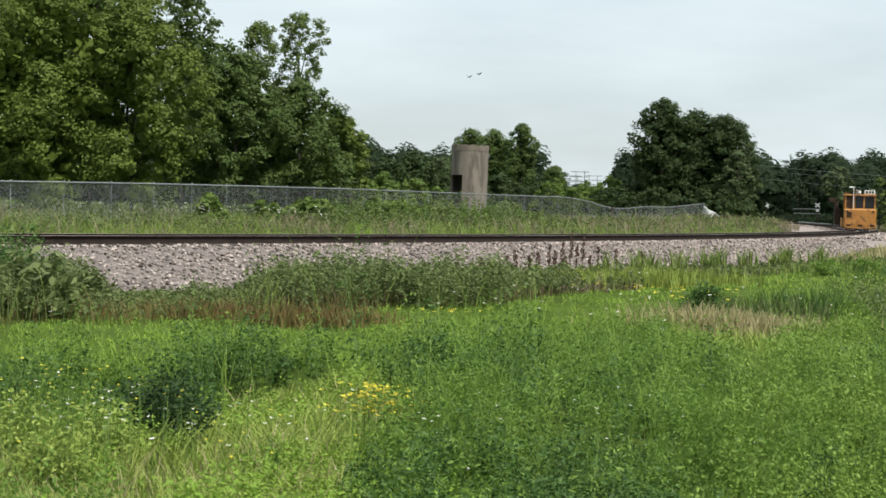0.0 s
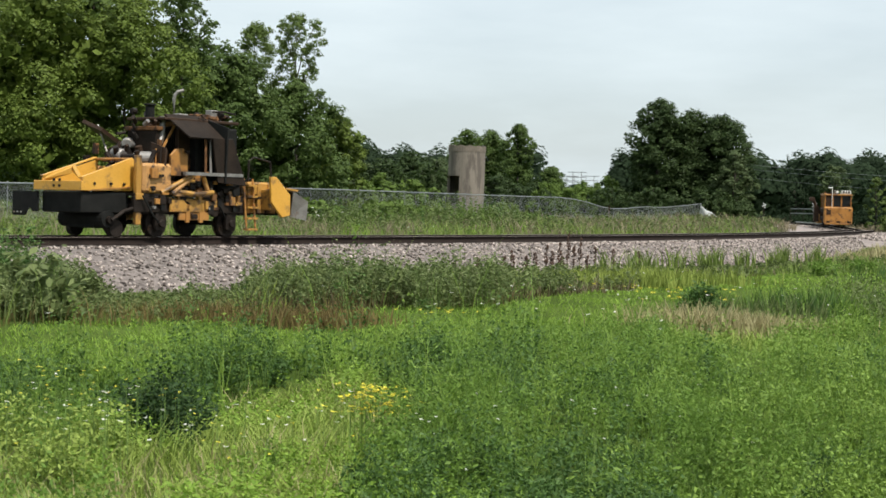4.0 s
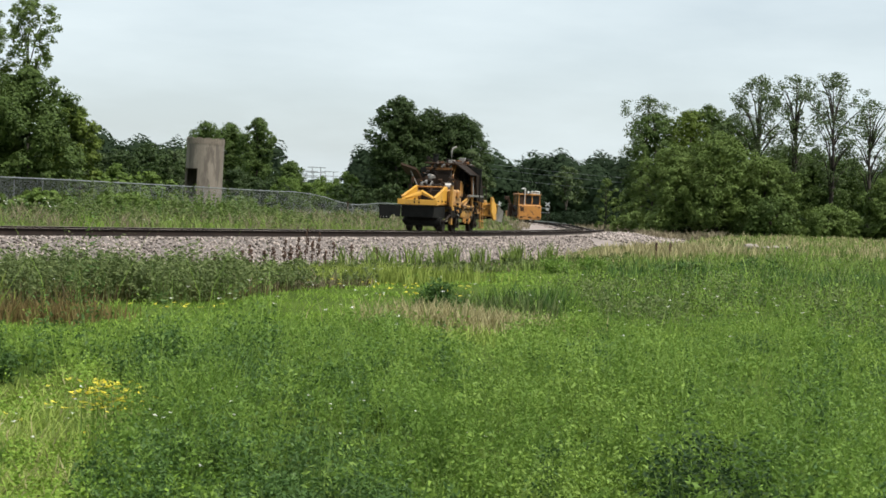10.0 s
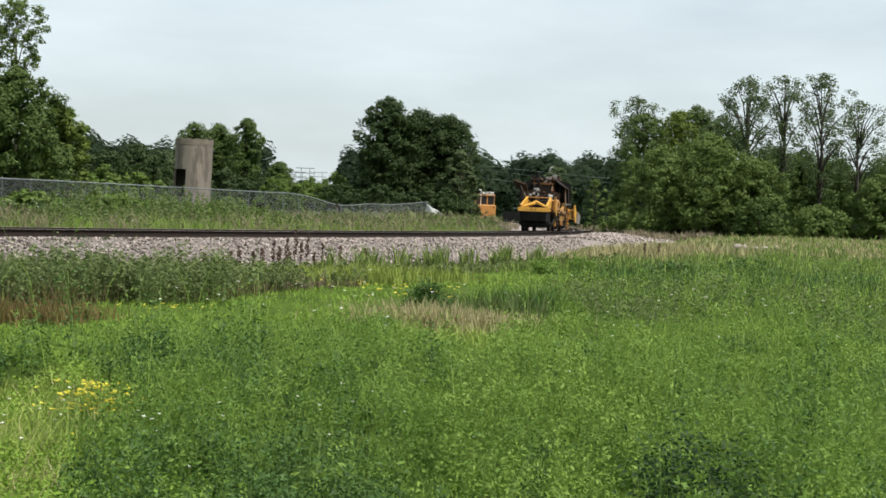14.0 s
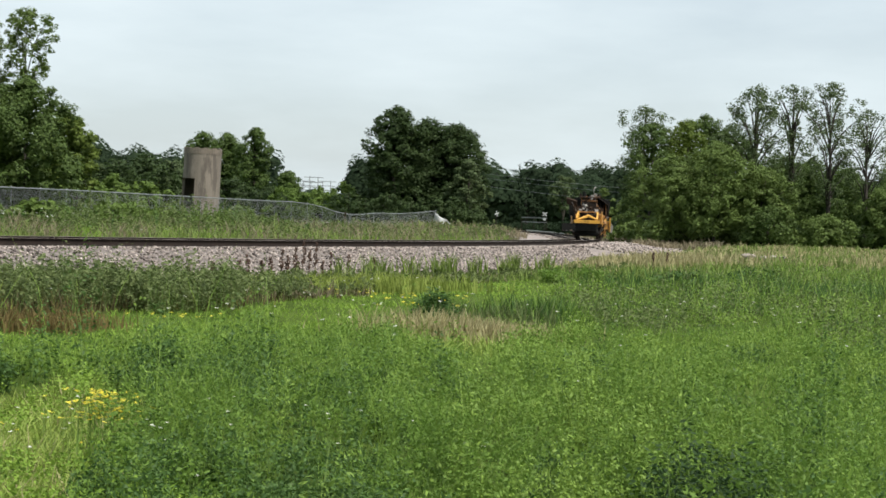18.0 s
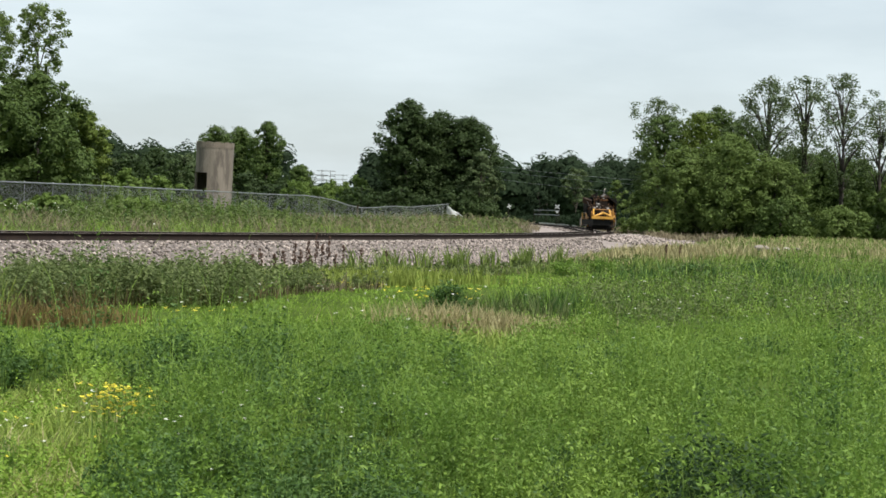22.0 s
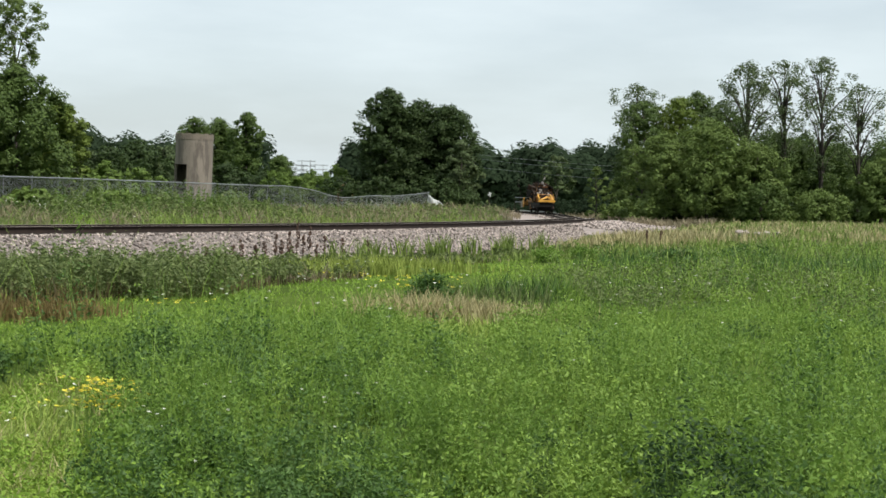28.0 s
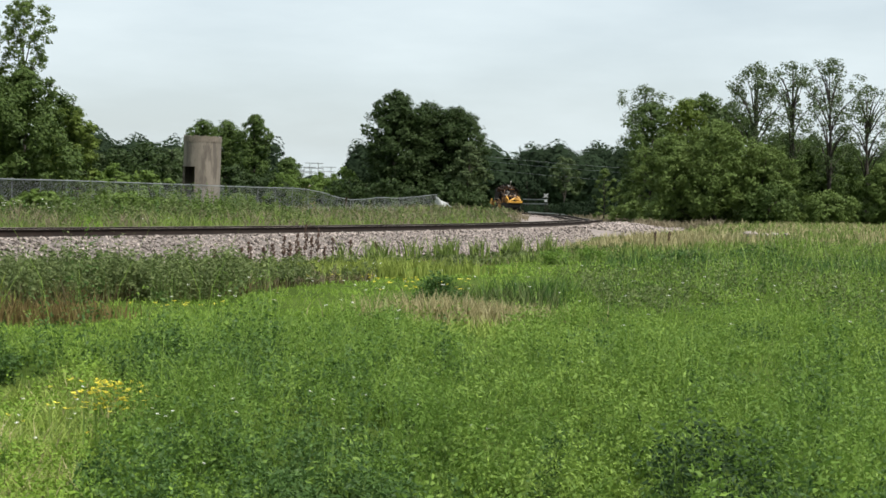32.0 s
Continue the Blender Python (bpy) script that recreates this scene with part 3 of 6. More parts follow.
    tagged(s, "thin grass blades standing among the field weeds", "grass", kind="stuff")


def grass(name, n, where, height, mat, label, az=(-23, 23), d=(5, 60), w=0.0009, lean=0.3, seed=1, flat=0.5, minw=0.005):
    g = np.random.default_rng(seed)
    x, y, r = spread(n, g, az, d, flat)
    k = where(x, y, g)
    x, y, r = x[k], y[k], r[k]
    h = height(x, y) * g.uniform(0.5, 1.25, len(x))
    ob = quads(name, blades(np.stack([x, y, ground_z(x, y) - 0.02], -1), h, np.maximum(minw, r * w), g, lean), mat)
    return tagged(ob, label, "grass", kind="stuff")


def leafy(name, n, where, height, mat, label, az=(-23, 23), d=(19, 80), seed=1, size=0.0030, minl=0.05, per=10, high=1.7):
    """Leafy weeds: loose shoots of small leaves."""
    g = np.random.default_rng(seed)
    x, y, r = spread(n, g, az, d, 0.3)
    k = where(x, y, g)
    x, y, r = x[k], y[k], r[k]
    k = len(x)
    top = height(x, y) * g.uniform(0.6, 1.25, k)
    u = g.beta(high, 1.0, (k, per))
    rho = 0.10 * np.abs(g.normal(0, 1, (k, per))) * (1.3 - u)
    ang = g.uniform(0, 6.28, (k, per))
    p = np.stack([x[:, None] + rho * np.cos(ang), y[:, None] + rho * np.sin(ang), (ground_z(x, y)[:, None] + top[:, None] * u)], -1).reshape(-1, 3)
    L = np.repeat(np.maximum(minl, r * size), per) * g.uniform(0.6, 1.3, k * per)
    return tagged(quads(name, diamonds(p, L, L * 0.4, g, up=0.35), mat), label, "weeds", kind="stuff")


def verge(x, y):
    q = track_sq(x, y)[1]
    return (q > 4.15 + 5.5 * smooth(62, 76, y)) & ((field_side(x, y) < -1.0) | (q < 9.0)) & (y < 100)


def lush(x, y):
    """How tall the verge grows: low beside the ballast and at the far left, tall towards the strip."""
    az = np.degrees(np.arctan2(x, y))
    t = 0.4 + 1.1 * smooth(-12.4, -10.4, az) + 0.5 * smooth(-17.6, -18.6, az) - 0.35 * smooth(-2, 3, az)
    cap = (1.65 - np.hypot(x, y) * math.tan(radians(2.12)) - ground_z(x, y)) / 0.85
    return np.minimum(t * (0.42 + 0.58 * smooth(5.5, 10, track_sq(x, y)[1])), np.maximum(cap, 0.3)) * (1 + 0.22 * wob(x, y, 1.1, 38) + 0.12 * wob(x, y, 0.5, 39)).clip(0.45, 1.2)


weed_field()
grass("corner_grass", 60000, lambda x, y, g: (field_side(x, y) > 1.0) & (g.random(len(x)) < open_patch(x, y)), lambda x, y: 0.17 + 0.06 * wob(x, y, 1.5, 9), M_FRESH,
      "fresh yellow-green grass and seedlings in thin patches", az=(-23, 8), d=(4.5, 26), seed=21, lean=0.7)
leafy("corner_seedlings", 11000, lambda x, y, g: (g.random(len(x)) < open_patch(x, y) * smooth(-0.2, 0.4, wob(x, y, 1.8, 93) + 0.8 * smooth(-2.2, -1.5, x))), lambda x, y: 0.21 + 0.07 * wob(x, y, 1.2, 92), M_LIME,
      "low bright green seedlings in thin patches", az=(-22, 2), d=(4.5, 16), seed=41, minl=0.036)
grass("corner_straw", 8000, lambda x, y, g: (g.random(len(x)) < open_patch(x, y) * smooth(0.1, 0.7, wob(x, y, 2.2, 33) + 1.2 * smooth(1.3, 0.4, np.hypot(x + 2.1, (y - 9.0) * 0.6)))), lambda x, y: 0.2 + 0.04 * wob(x, y, 1.5, 9), M_STRAW,
      "dry straw-coloured grass in thin patches", az=(-22, 2), d=(5, 16), seed=42, lean=0.5)
grass("mown_strip", 120000, lambda x, y, g: (field_side(x, y) > -1.2) & (weed_edge(x, y) < 0.2) & (y < 48) & (x > -8.5), lambda x, y: 0.08 + 0.02 * wob(x, y, 2, 3), M_LIME,
      "bright short grass of a mown strip", d=(10, 62), seed=22, lean=0.8, flat=0.4, w=0.0007)
grass("verge_grass", 24000, lambda x, y, g: verge(x, y) & (g.random(len(x)) < 0.8 + 0.3 * wob(x, y, 4, 8)),
      lambda x, y: (0.5 + 0.16 * wob(x, y, 3.5, 4)).clip(0.2, 0.9) * lush(x, y), M_GRASS, "tall mixed green grass beside the railway bed", d=(19, 105), seed=23, flat=0.25, w=0.0007, lean=0.4)
leafy("verge_weeds", 27000, lambda x, y, g: verge(x, y) & (g.random(len(x)) < 0.16 + 0.84 * smooth(-0.5, 0.3, wob(x, y, 5, 14) - 0.07 * (x - 2)) * (0.25 + 0.75 * smooth(-11.8, -9.8, np.degrees(np.arctan2(x, y))))),
      lambda x, y: (0.62 + 0.15 * wob(x, y, 2.0, 6)).clip(0.25, 0.8) * lush(x, y), M_SAGE, "tall grey-green weeds beside the railway bed", d=(19, 80), seed=24, size=0.0030, per=14, high=3.0)
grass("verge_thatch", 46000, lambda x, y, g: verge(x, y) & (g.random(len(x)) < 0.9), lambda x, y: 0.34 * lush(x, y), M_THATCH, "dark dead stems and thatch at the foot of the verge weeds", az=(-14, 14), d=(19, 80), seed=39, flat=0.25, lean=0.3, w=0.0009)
grass("verge_weed_stalks", 9000, lambda x, y, g: verge(x, y) & (g.random(len(x)) < 0.2 + 0.8 * smooth(-0.2, 0.5, wob(x, y, 5, 14) - 0.07 * (x - 2))),
      lambda x, y: (0.66 + 0.16 * wob(x, y, 2.5, 6)).clip(0.3, 0.85) * lush(x, y), M_SAGE, "slim grey-green stalks beside the railway bed", d=(19, 80), seed=34, flat=0.25, lean=0.15, w=0.0006)
grass("verge_straw", 22000, lambda x, y, g: verge(x, y) & (g.random(len(x)) < 0.25 + 0.6 * smooth(-0.3, 0.5, wob(x, y, 4, 47))), lambda x, y: (0.44 + 0.1 * wob(x, y, 3, 48)) * lush(x, y), M_FEATHER,
      "thin straw-coloured grass among the verge weeds", az=(-4, 14), d=(28, 95), seed=37, flat=0.25, lean=0.45, w=0.0007)
grass("verge_lime", 13000, lambda x, y, g: verge(x, y) & (g.random(len(x)) < smooth(0.0, 0.7, wob(x, y, 7, 44) + 0.06 * x)), lambda x, y: (0.45 + 0.1 * wob(x, y, 3, 2)) * lush(x, y), M_OLIVE,
      "bright yellow-green grass beside the railway bed", d=(22, 95), seed=35, flat=0.25)
grass("reddish_grass", 24000, lambda x, y, g: (field_side(x, y) < -0.8) & (field_side(x, y) > -3.0) & (y < 46) & (g.random(len(x)) < 0.95 * smooth(-0.2, 0.5, wob(x, y, 6, 19) - 0.12 * x) * smooth(0.5, -3.0, x)),
      lambda x, y: 0.32 + 0.06 * wob(x, y, 3, 2), M_RUST_GRASS, "reddish brown seeding grass beside the mown strip", d=(20, 60), seed=25, flat=0.3, lean=0.5, w=0.0006)
grass("ballast_edge_straw", 14000, lambda x, y, g: (np.abs(track_sq(x, y)[1] - 4.5) < 0.8) & (y < 90), lambda x, y: (0.42 + 0.1 * wob(x, y, 3, 22)) * lush(x, y), M_FEATHER,
      "pale pinkish dry grass at the foot of the ballast", d=(26, 95), seed=36, flat=0.25, lean=0.15, w=0.0007)
grass("bank_straw", 34000, lambda x, y, g: (track_sq(x, y)[1] > 7.5) & (x > 5) & (g.random(len(x)) < 0.1 + 0.9 * smooth(58, 74, y)), lambda x, y: 0.26 + 0.1 * wob(x, y, 6, 12), M_STRAW,
      "dry straw-coloured grass on the bank", az=(5, 24), d=(52, 135), seed=26, flat=0.2)
grass("bank_grass", 22000, lambda x, y, g: (track_sq(x, y)[1] > 7.5) & (x > 4), lambda x, y: 0.30 + 0.12 * wob(x, y, 5, 13), M_GRASS,
      "green grass on the bank and field edge", az=(3, 24), d=(48, 135), seed=27, flat=0.2)
grass("bend_grass", 12000, lambda x, y, g: (track_sq(x, y)[1] > 3.2) & (track_sq(x, y)[1] < 30), lambda x, y: 0.5 + 0.12 * wob(x, y, 5, 51), M_FEATHER,
      "dull dry grass beyond the bend of the track", az=(8.5, 15), d=(112, 190), seed=38, flat=0.2, lean=0.4, w=0.0011)
grass("far_verge", 40000, lambda x, y, g: (track_sq(x, y)[1] < -4.4 - 3.4 * smooth(62, 95, track_sq(x, y)[0])) & (track_sq(x, y)[1] > -55), lambda x, y: (0.5 + 0.15 * wob(x, y, 6, 15)).clip(0.2, 1.0), M_GRASS,
      "long green grass between the track and the fence", az=(-24, 11), d=(40, 160), seed=28, flat=0.25, w=0.0007, lean=0.5)
leafy("far_verge_weeds", 9500, lambda x, y, g: (track_sq(x, y)[1] < -6) & (track_sq(x, y)[1] > -40) & (g.random(len(x)) < 0.25 + 0.75 * smooth(-0.2, 0.6, wob(x, y, 8, 61))),
      lambda x, y: 0.62 + 0.2 * wob(x, y, 5, 62), M_SAGE, "soft grey-green weeds between track and fence", az=(-24, 9), d=(44, 150), seed=63, size=0.0021, per=11)
grass("far_verge_seed_heads", 62000, lambda x, y, g: (track_sq(x, y)[1] < -5.0) & (track_sq(x, y)[1] > -45) & (g.random(len(x)) < 0.15 + 0.85 * smooth(0.0, 0.8, wob(x, y, 9, 16) + 0.05 * x)),
      lambda x, y: 0.62 + 0.15 * wob(x, y, 6, 17), M_FEATHER, "pale pinkish-brown seeding grass near the fence", az=(-24, 11), d=(44, 160), seed=29, flat=0.25, lean=0.5, w=0.0006)
grass("far_verge_lime", 26000, lambda x, y, g: (track_sq(x, y)[1] < -4.4 - 3.4 * smooth(62, 95, track_sq(x, y)[0])) & (track_sq(x, y)[1] > -13), lambda x, y: 0.34 + 0.1 * wob(x, y, 5, 18), M_LIME,
      "bright short grass along the far side of the track", az=(-24, 8), d=(40, 110), seed=30, flat=0.25)


def fence_side(x, y):
    """Metres before the fence, towards the track."""
    return (x - FENCE_0[0]) * FENCE_DIR[1] - (y - FENCE_0[1]) * FENCE_DIR[0]


for mat, seed, n, tone in ((M_SAGE, 64, 6400, "soft grey-green"), (M_LEAF_E, 65, 5200, "fresh green"), (M_CLOVER_DARK, 66, 2200, "dark green")):
    leafy("fence_weeds", n, lambda x, y, g: (fence_side(x, y) > 0.3) & (fence_side(x, y) < 7) & (g.random(len(x)) < 0.35 + 0.8 * wob(x, y, 7, seed)),
          lambda x, y: (1.2 + 0.25 * wob(x, y, 4, 67)) * (0.35 + 0.65 * smooth(-11, -8, np.degrees(np.arctan2(x, y))) * smooth(0.5, -2.5, np.degrees(np.arctan2(x, y)))), mat,
          "tall %s weeds growing along the fence" % tone, az=(-20, 3), d=(58, 125), seed=seed, size=0.0021, per=13)


# ---- trees ----
def tree(name, x, y, height, radius, low, mat, label, seed, leaves=11000, size=0.34, blobs=26, trunk=0.22, sprays=5, form=2.2, fill=16, lean=(0, 0), stretch=1.0, limbs=6, bare=0.0, under=0.22, squat=1.0, puff=(0.2, 0.36), kind_of="tree"):
    """A tapered trunk with limbs and a crown of leaf clumps set on a full, uneven outline. low: the crown's underside;
    bare: an open crown of loose sprays; squat: how far the top narrows."""
    g = np.random.default_rng(seed)
    z0 = float(ground_z(x, y)) - 0.1
    root = empty(name, Matrix.Translation((x, y, z0)))
    tagged(root, label, kind_of)
    span = height - low
    rad = g.uniform(*puff, blobs) * radius
    # clump centres: spiral round the outline, pulled in at random
    w = np.clip((np.arange(blobs) + g.uniform(0, 1, blobs)) / blobs, 0, 1) ** (0.85 if not bare else 0.7)
    th = np.arange(blobs) * 2.39996 + g.normal(0, 0.4, blobs)
    mid = 0.42 if not bare else 0.62
    up = np.clip((w - mid) / (1 - mid), 0, 1)
    down = np.clip((mid - w) / mid, 0, 1)
    wide = (1 - up ** (3.6 - 1.3 * squat)) ** 0.5 * (1 - (under if not bare else 0.6) * down ** 1.6)
    lobe = 1 + 0.2 * np.sin(3 * th + seed) * np.sin(5 * w + seed * 1.7) + 0.14 * np.sin(2 * th + 9 * w + seed)
    if bare:
        lobe = lobe * g.uniform(0.6, 1.35, blobs)
    pull = g.uniform(0.62, 0.98, blobs) if not bare else g.uniform(0.15, 1.0, blobs) ** 0.6
    reach = np.maximum(radius * wide * lobe - rad * 0.6, 0.05) * pull
    c = np.stack([np.cos(th) * reach * stretch, np.sin(th) * reach, low + rad * 0.5 + w * (span - rad * 1.25)], -1)
    c[:, 0] += lean[0] * c[:, 2] / height
    top = np.array((lean[0], lean[1], height * 0.93))
    bm = bmesh.new()
    pts = [(0, 0, -0.2)] + [(top[0] * u + 0.06 * radius * math.sin(5 * u + seed), top[1] * u + 0.05 * radius * math.cos(4 * u), height * 0.93 * u) for u in (0.12, 0.3, 0.5, 0.7, 0.88, 1.0)]
    pipe(bm, pts, [trunk * 1.25] + [trunk * k for k in (1.0, 0.85, 0.66, 0.45, 0.27, 0.1)], 8)
    part("trunk", bm, M_BARK, root, smooth=True)
    for i in g.permutation(blobs)[:limbs]:
        u = max(0.18, min(0.75, c[i][2] / height - 0.2))
        bm = bmesh.new()
        a = Vector((top[0] * u, top[1] * u, height * 0.93 * u))
        e = Vector(c[i])
        pipe(bm, [a, a.lerp(e, 0.4) + Vector((0, 0, 0.05 * height)), e], [trunk * 0.42, trunk * 0.28, trunk * 0.08], 6)
        part("limb", bm, M_BARK, root, smooth=True)
    axis = np.stack([0 * w, 0 * w, low + span * np.clip(w * 0.8, 0.15, 0.75)], -1)
    outward = c - axis
    outward /= np.linalg.norm(outward, axis=1, keepdims=True) + 1e-6
    # each clump is a dome of small sprays; the leaves of a spray face outwards
    share = rad ** 2
    k, j = g.choice(blobs, leaves, p=share / share.sum()), g.integers(0, sprays * 3, leaves)
    v = g.normal(0, 1, (leaves, 3))
    v /= np.linalg.norm(v, axis=1, keepdims=True)
    dirs = g.normal(0, 1, (blobs, sprays * 3, 3))
    dirs /= np.linalg.norm(dirs, axis=2, keepdims=True)
    dirs = dirs + (0.75 if not bare else 0.0) * outward[:, None] + np.array((0, 0, 0.25))
    dirs /= np.linalg.norm(dirs, axis=2, keepdims=True)
    shell = g.uniform(0.45, 1.0, (blobs, sprays * 3))
    tuft_w = 0.34 if not bare else 0.45
    p = c[k] + (dirs[k, j] * shell[k, j][:, None] * 0.85 + v * (tuft_w * g.uniform(0.2, 1.0, leaves) ** 0.5)[:, None] * np.array((1, 1, 0.75))) * rad[k][:, None] * np.array((stretch, 1, 0.9))
    out = (v * 0.55 + dirs[k, j] * 0.45 + np.array((0, 0, 0.15))) * form * 0.7
    keep = p[:, 2] > 0.12
    p, out = p[keep], out[keep]
    L = size * g.uniform(0.5, 1.3, len(p))
    q = diamonds(p, L, L * 0.62, g, up=0.3, droop=0.25, out=out)
    if not bare:
        # dim depth of the crown: larger quads added inside it to block light
        m = blobs * fill
        kk = g.integers(0, blobs, m)
        f = g.uniform(0.15, 0.9, m)[:, None]
        pc = axis[kk] * (1 - f) + (c[kk] + g.normal(0, 0.3, (m, 3)) * rad[kk][:, None]) * f
        big = 0.45 * float(rad.mean())
        q = np.concatenate([q, diamonds(pc[pc[:, 2] > 0.3], big, big * 0.8, g, up=0.1)])
    quads("crown", q, mat, root)
    return root


def at(az, d):
    return d * math.sin(radians(az)), d * math.cos(radians(az))


# az, distance, height, radius, low, material, seed, extra
LEFT_WOOD = "dense leafy tree with sunlit yellow-green tips behind the fence"
for az, d, h, r, low, mat, sd, kw in (
    (-21.8, 82, 13.5, 4.8, 0.4, M_LEAF_A, 101, {}), (-18.8, 79, 12.0, 4.4, 0.3, M_LEAF_A, 102, {}), (-15.8, 80, 11.6, 4.1, 0.3, M_LEAF_A, 103, {}),
    (-14.0, 94, 15.0, 2.3, 3.0, M_LEAF_B, 104, {"leaves": 12000, "puff": (0.14, 0.3), "blobs": 100, "size": 0.17}), (-12.2, 87, 9.4, 3.3, 0.2, M_LEAF_B, 105, {}), (-9.9, 90, 8.2, 3.1, 0.2, M_LEAF_B, 106, {}),
    (-9.9, 106, 13.9, 1.9, 6.0, M_LEAF_C, 107, {"bare": 0.3, "leaves": 9000, "puff": (0.14, 0.3), "blobs": 90, "size": 0.17, "limbs": 9}), (-11.4, 106, 13.2, 2.2, 5.0, M_LEAF_C, 117, {"bare": 0.3, "leaves": 10000, "puff": (0.14, 0.3), "blobs": 90, "size": 0.17, "limbs": 9}), (-8.4, 95, 6.6, 2.0, 0.2, M_LEAF_A, 108, {"leaves": 14000}),
    (-24.5, 80, 13.0, 5.0, 0.4, M_LEAF_A, 109, {"leaves": 5000, "size": 0.35}), (-17.2, 96, 15.5, 4.6, 2, M_LEAF_B, 110, {"leaves": 6000, "size": 0.32}), (-20.4, 98, 16.5, 5, 2, M_LEAF_B, 111, {"leaves": 6000, "size": 0.32}), (-13.6, 98, 11.5, 4.4, 1, M_LEAF_B, 112, {"leaves": 6000, "size": 0.3}),
):
    x, y = at(az, d)
    kw = {"leaves": 21000, "blobs": 60, "size": 0.19, "puff": (0.23, 0.38), "squat": 0.8, "form": 2.4, "under": 0.5, "fill": 34, "trunk": 0.10, "limbs": 3, **kw}
    tree("tree", x, y, h, r, low, mat, "tall airy poplar with fluttering grey-green leaves" if kw.get("bare") else LEFT_WOOD, sd, **kw)

for az, d, h, r, sd, leaves, words in ((3.2, 165, 12.9, 3.9, 121, 22000, "large dark round-topped tree beyond the fence"), (4.35, 167, 12.0, 4.0, 119, 15000, "dark broad tree among the large ones"),
                                       (5.35, 166, 11.5, 4.1, 122, 20000, "large dark leafy tree beside the bigger one")):
    x, y = at(az, d)
    tree("tree", x, y, h, r, 0.1, M_LEAF_H, words, sd, leaves=leaves, blobs=95, size=0.25, trunk=0.28, squat=0.3, puff=(0.22, 0.36), fill=40)
for i, (az, d) in enumerate(((2.2, 160), (3.0, 158), (3.8, 157), (4.6, 158), (5.3, 157), (6.0, 158), (1.6, 162))):
    x, y = at(az, d)
    tree("shrub", x, y, 3.2 + 0.5 * math.sin(i * 2.3), 2.4, 0.05, M_LEAF_H, "dark undergrowth below the large tree", 290 + i, leaves=2400, blobs=20, size=0.26, trunk=0.06, limbs=3, kind_of="shrub")
x, y = at(5.85, 161)
tree("tree", x, y, 7.6, 2.3, 0.1, M_LEAF_G, "small dull grey-green tree at the foot of the dark one", 123, leaves=6500, blobs=30, size=0.27, trunk=0.12)
x, y = at(10.76, 160)
tree("tree", x, y, 5.6, 1.3, 0.1, M_LEAF_C, "small light green tree before the dark ones", 126, leaves=3200, blobs=24, size=0.2, trunk=0.1)
x, y = at(9.35, 232)
tree("tree", x, y, 8.8, 2.8, 3.0, M_LEAF_G, "rounded dull green tree standing before the woods", 124, leaves=4500, blobs=26, size=0.34, trunk=0.16)
x, y = at(8.0, 238)
tree("tree", x, y, 5.6, 3.0, 0.6, M_LEAF_D, "low dark tree standing before the woods", 125, leaves=4500, blobs=26, size=0.34, trunk=0.16)

for az, d, h, r, low, mat, sd, kw in (
    (12.4, 140, 11.0, 3.0, 0.6, M_LEAF_B, 131, {}), (13.2, 127, 7.6, 3.4, 0.2, M_LEAF_C, 132, {}), (13.6, 142, 11.4, 3.4, 0.5, M_LEAF_A, 148, {}), (15.1, 146, 10.9, 3.6, 0.5, M_LEAF_B, 149, {}), (18.0, 152, 8.6, 4.6, 0.3, M_LEAF_B, 129, {}), (12.15, 152, 13.4, 3.2, 3.5, M_LEAF_F, 133, {"bare": 0.2, "leaves": 9000}),
    (14.7, 126, 8.5, 3.9, 0.2, M_LEAF_C, 134, {}), (16.4, 127, 6.6, 2.8, 0.2, M_LEAF_C, 128, {}), (14.3, 146, 12.0, 3.2, 2.5, M_LEAF_B, 135, {}), (16.0, 130, 13.2, 3.3, 4.0, M_LEAF_F, 136, {"bare": 0.35, "leaves": 9500}),
    (17.3, 134, 13.7, 2.6, 5.0, M_LEAF_F, 137, {"bare": 0.4, "leaves": 5500}), (18.6, 130, 13.6, 2.8, 3.5, M_LEAF_F, 138, {"bare": 0.35, "leaves": 7500}), (19.9, 132, 11.6, 2.8, 4.0, M_LEAF_F, 139, {"bare": 0.45, "leaves": 5000}),
    (17.0, 150, 8.8, 4.2, 0.3, M_LEAF_B, 140, {}), (19.0, 150, 8.0, 4.2, 0.3, M_LEAF_B, 141, {}), (21.2, 146, 8.4, 4.5, 0.3, M_LEAF_B, 142, {}), (20.8, 128, 5.6, 2.8, 0.2, M_LEAF_C, 143, {}), (24, 140, 9, 5, 0.3, M_LEAF_B, 144, {"leaves": 3000, "size": 0.4}),
    (11.7, 148, 4.6, 1.6, 0.1, M_LEAF_C, 145, {"leaves": 4500}), (16.6, 124, 3.4, 2.2, 0.1, M_LEAF_B, 146, {"leaves": 4500}), (18.6, 124, 3.0, 2.2, 0.1, M_LEAF_C, 147, {"leaves": 4500}),
):
    x, y = at(az, d)
    bare = kw.get("bare")
    kw = {"leaves": 14500, "blobs": 85 if bare else 64, "size": 0.17 if bare else 0.2, "trunk": 0.17, "limbs": 22 if bare else 5, "puff": (0.12, 0.28) if bare else (0.22, 0.38), "squat": 0.4 if bare else 0.7, "form": 1.2 if bare else 2.3, **kw}
    tree("tree", x, y, h, r, low, mat, "slender open-crowned tree with a visible trunk" if bare else "bushy dark green tree at the edge of the bank", sd, **kw)

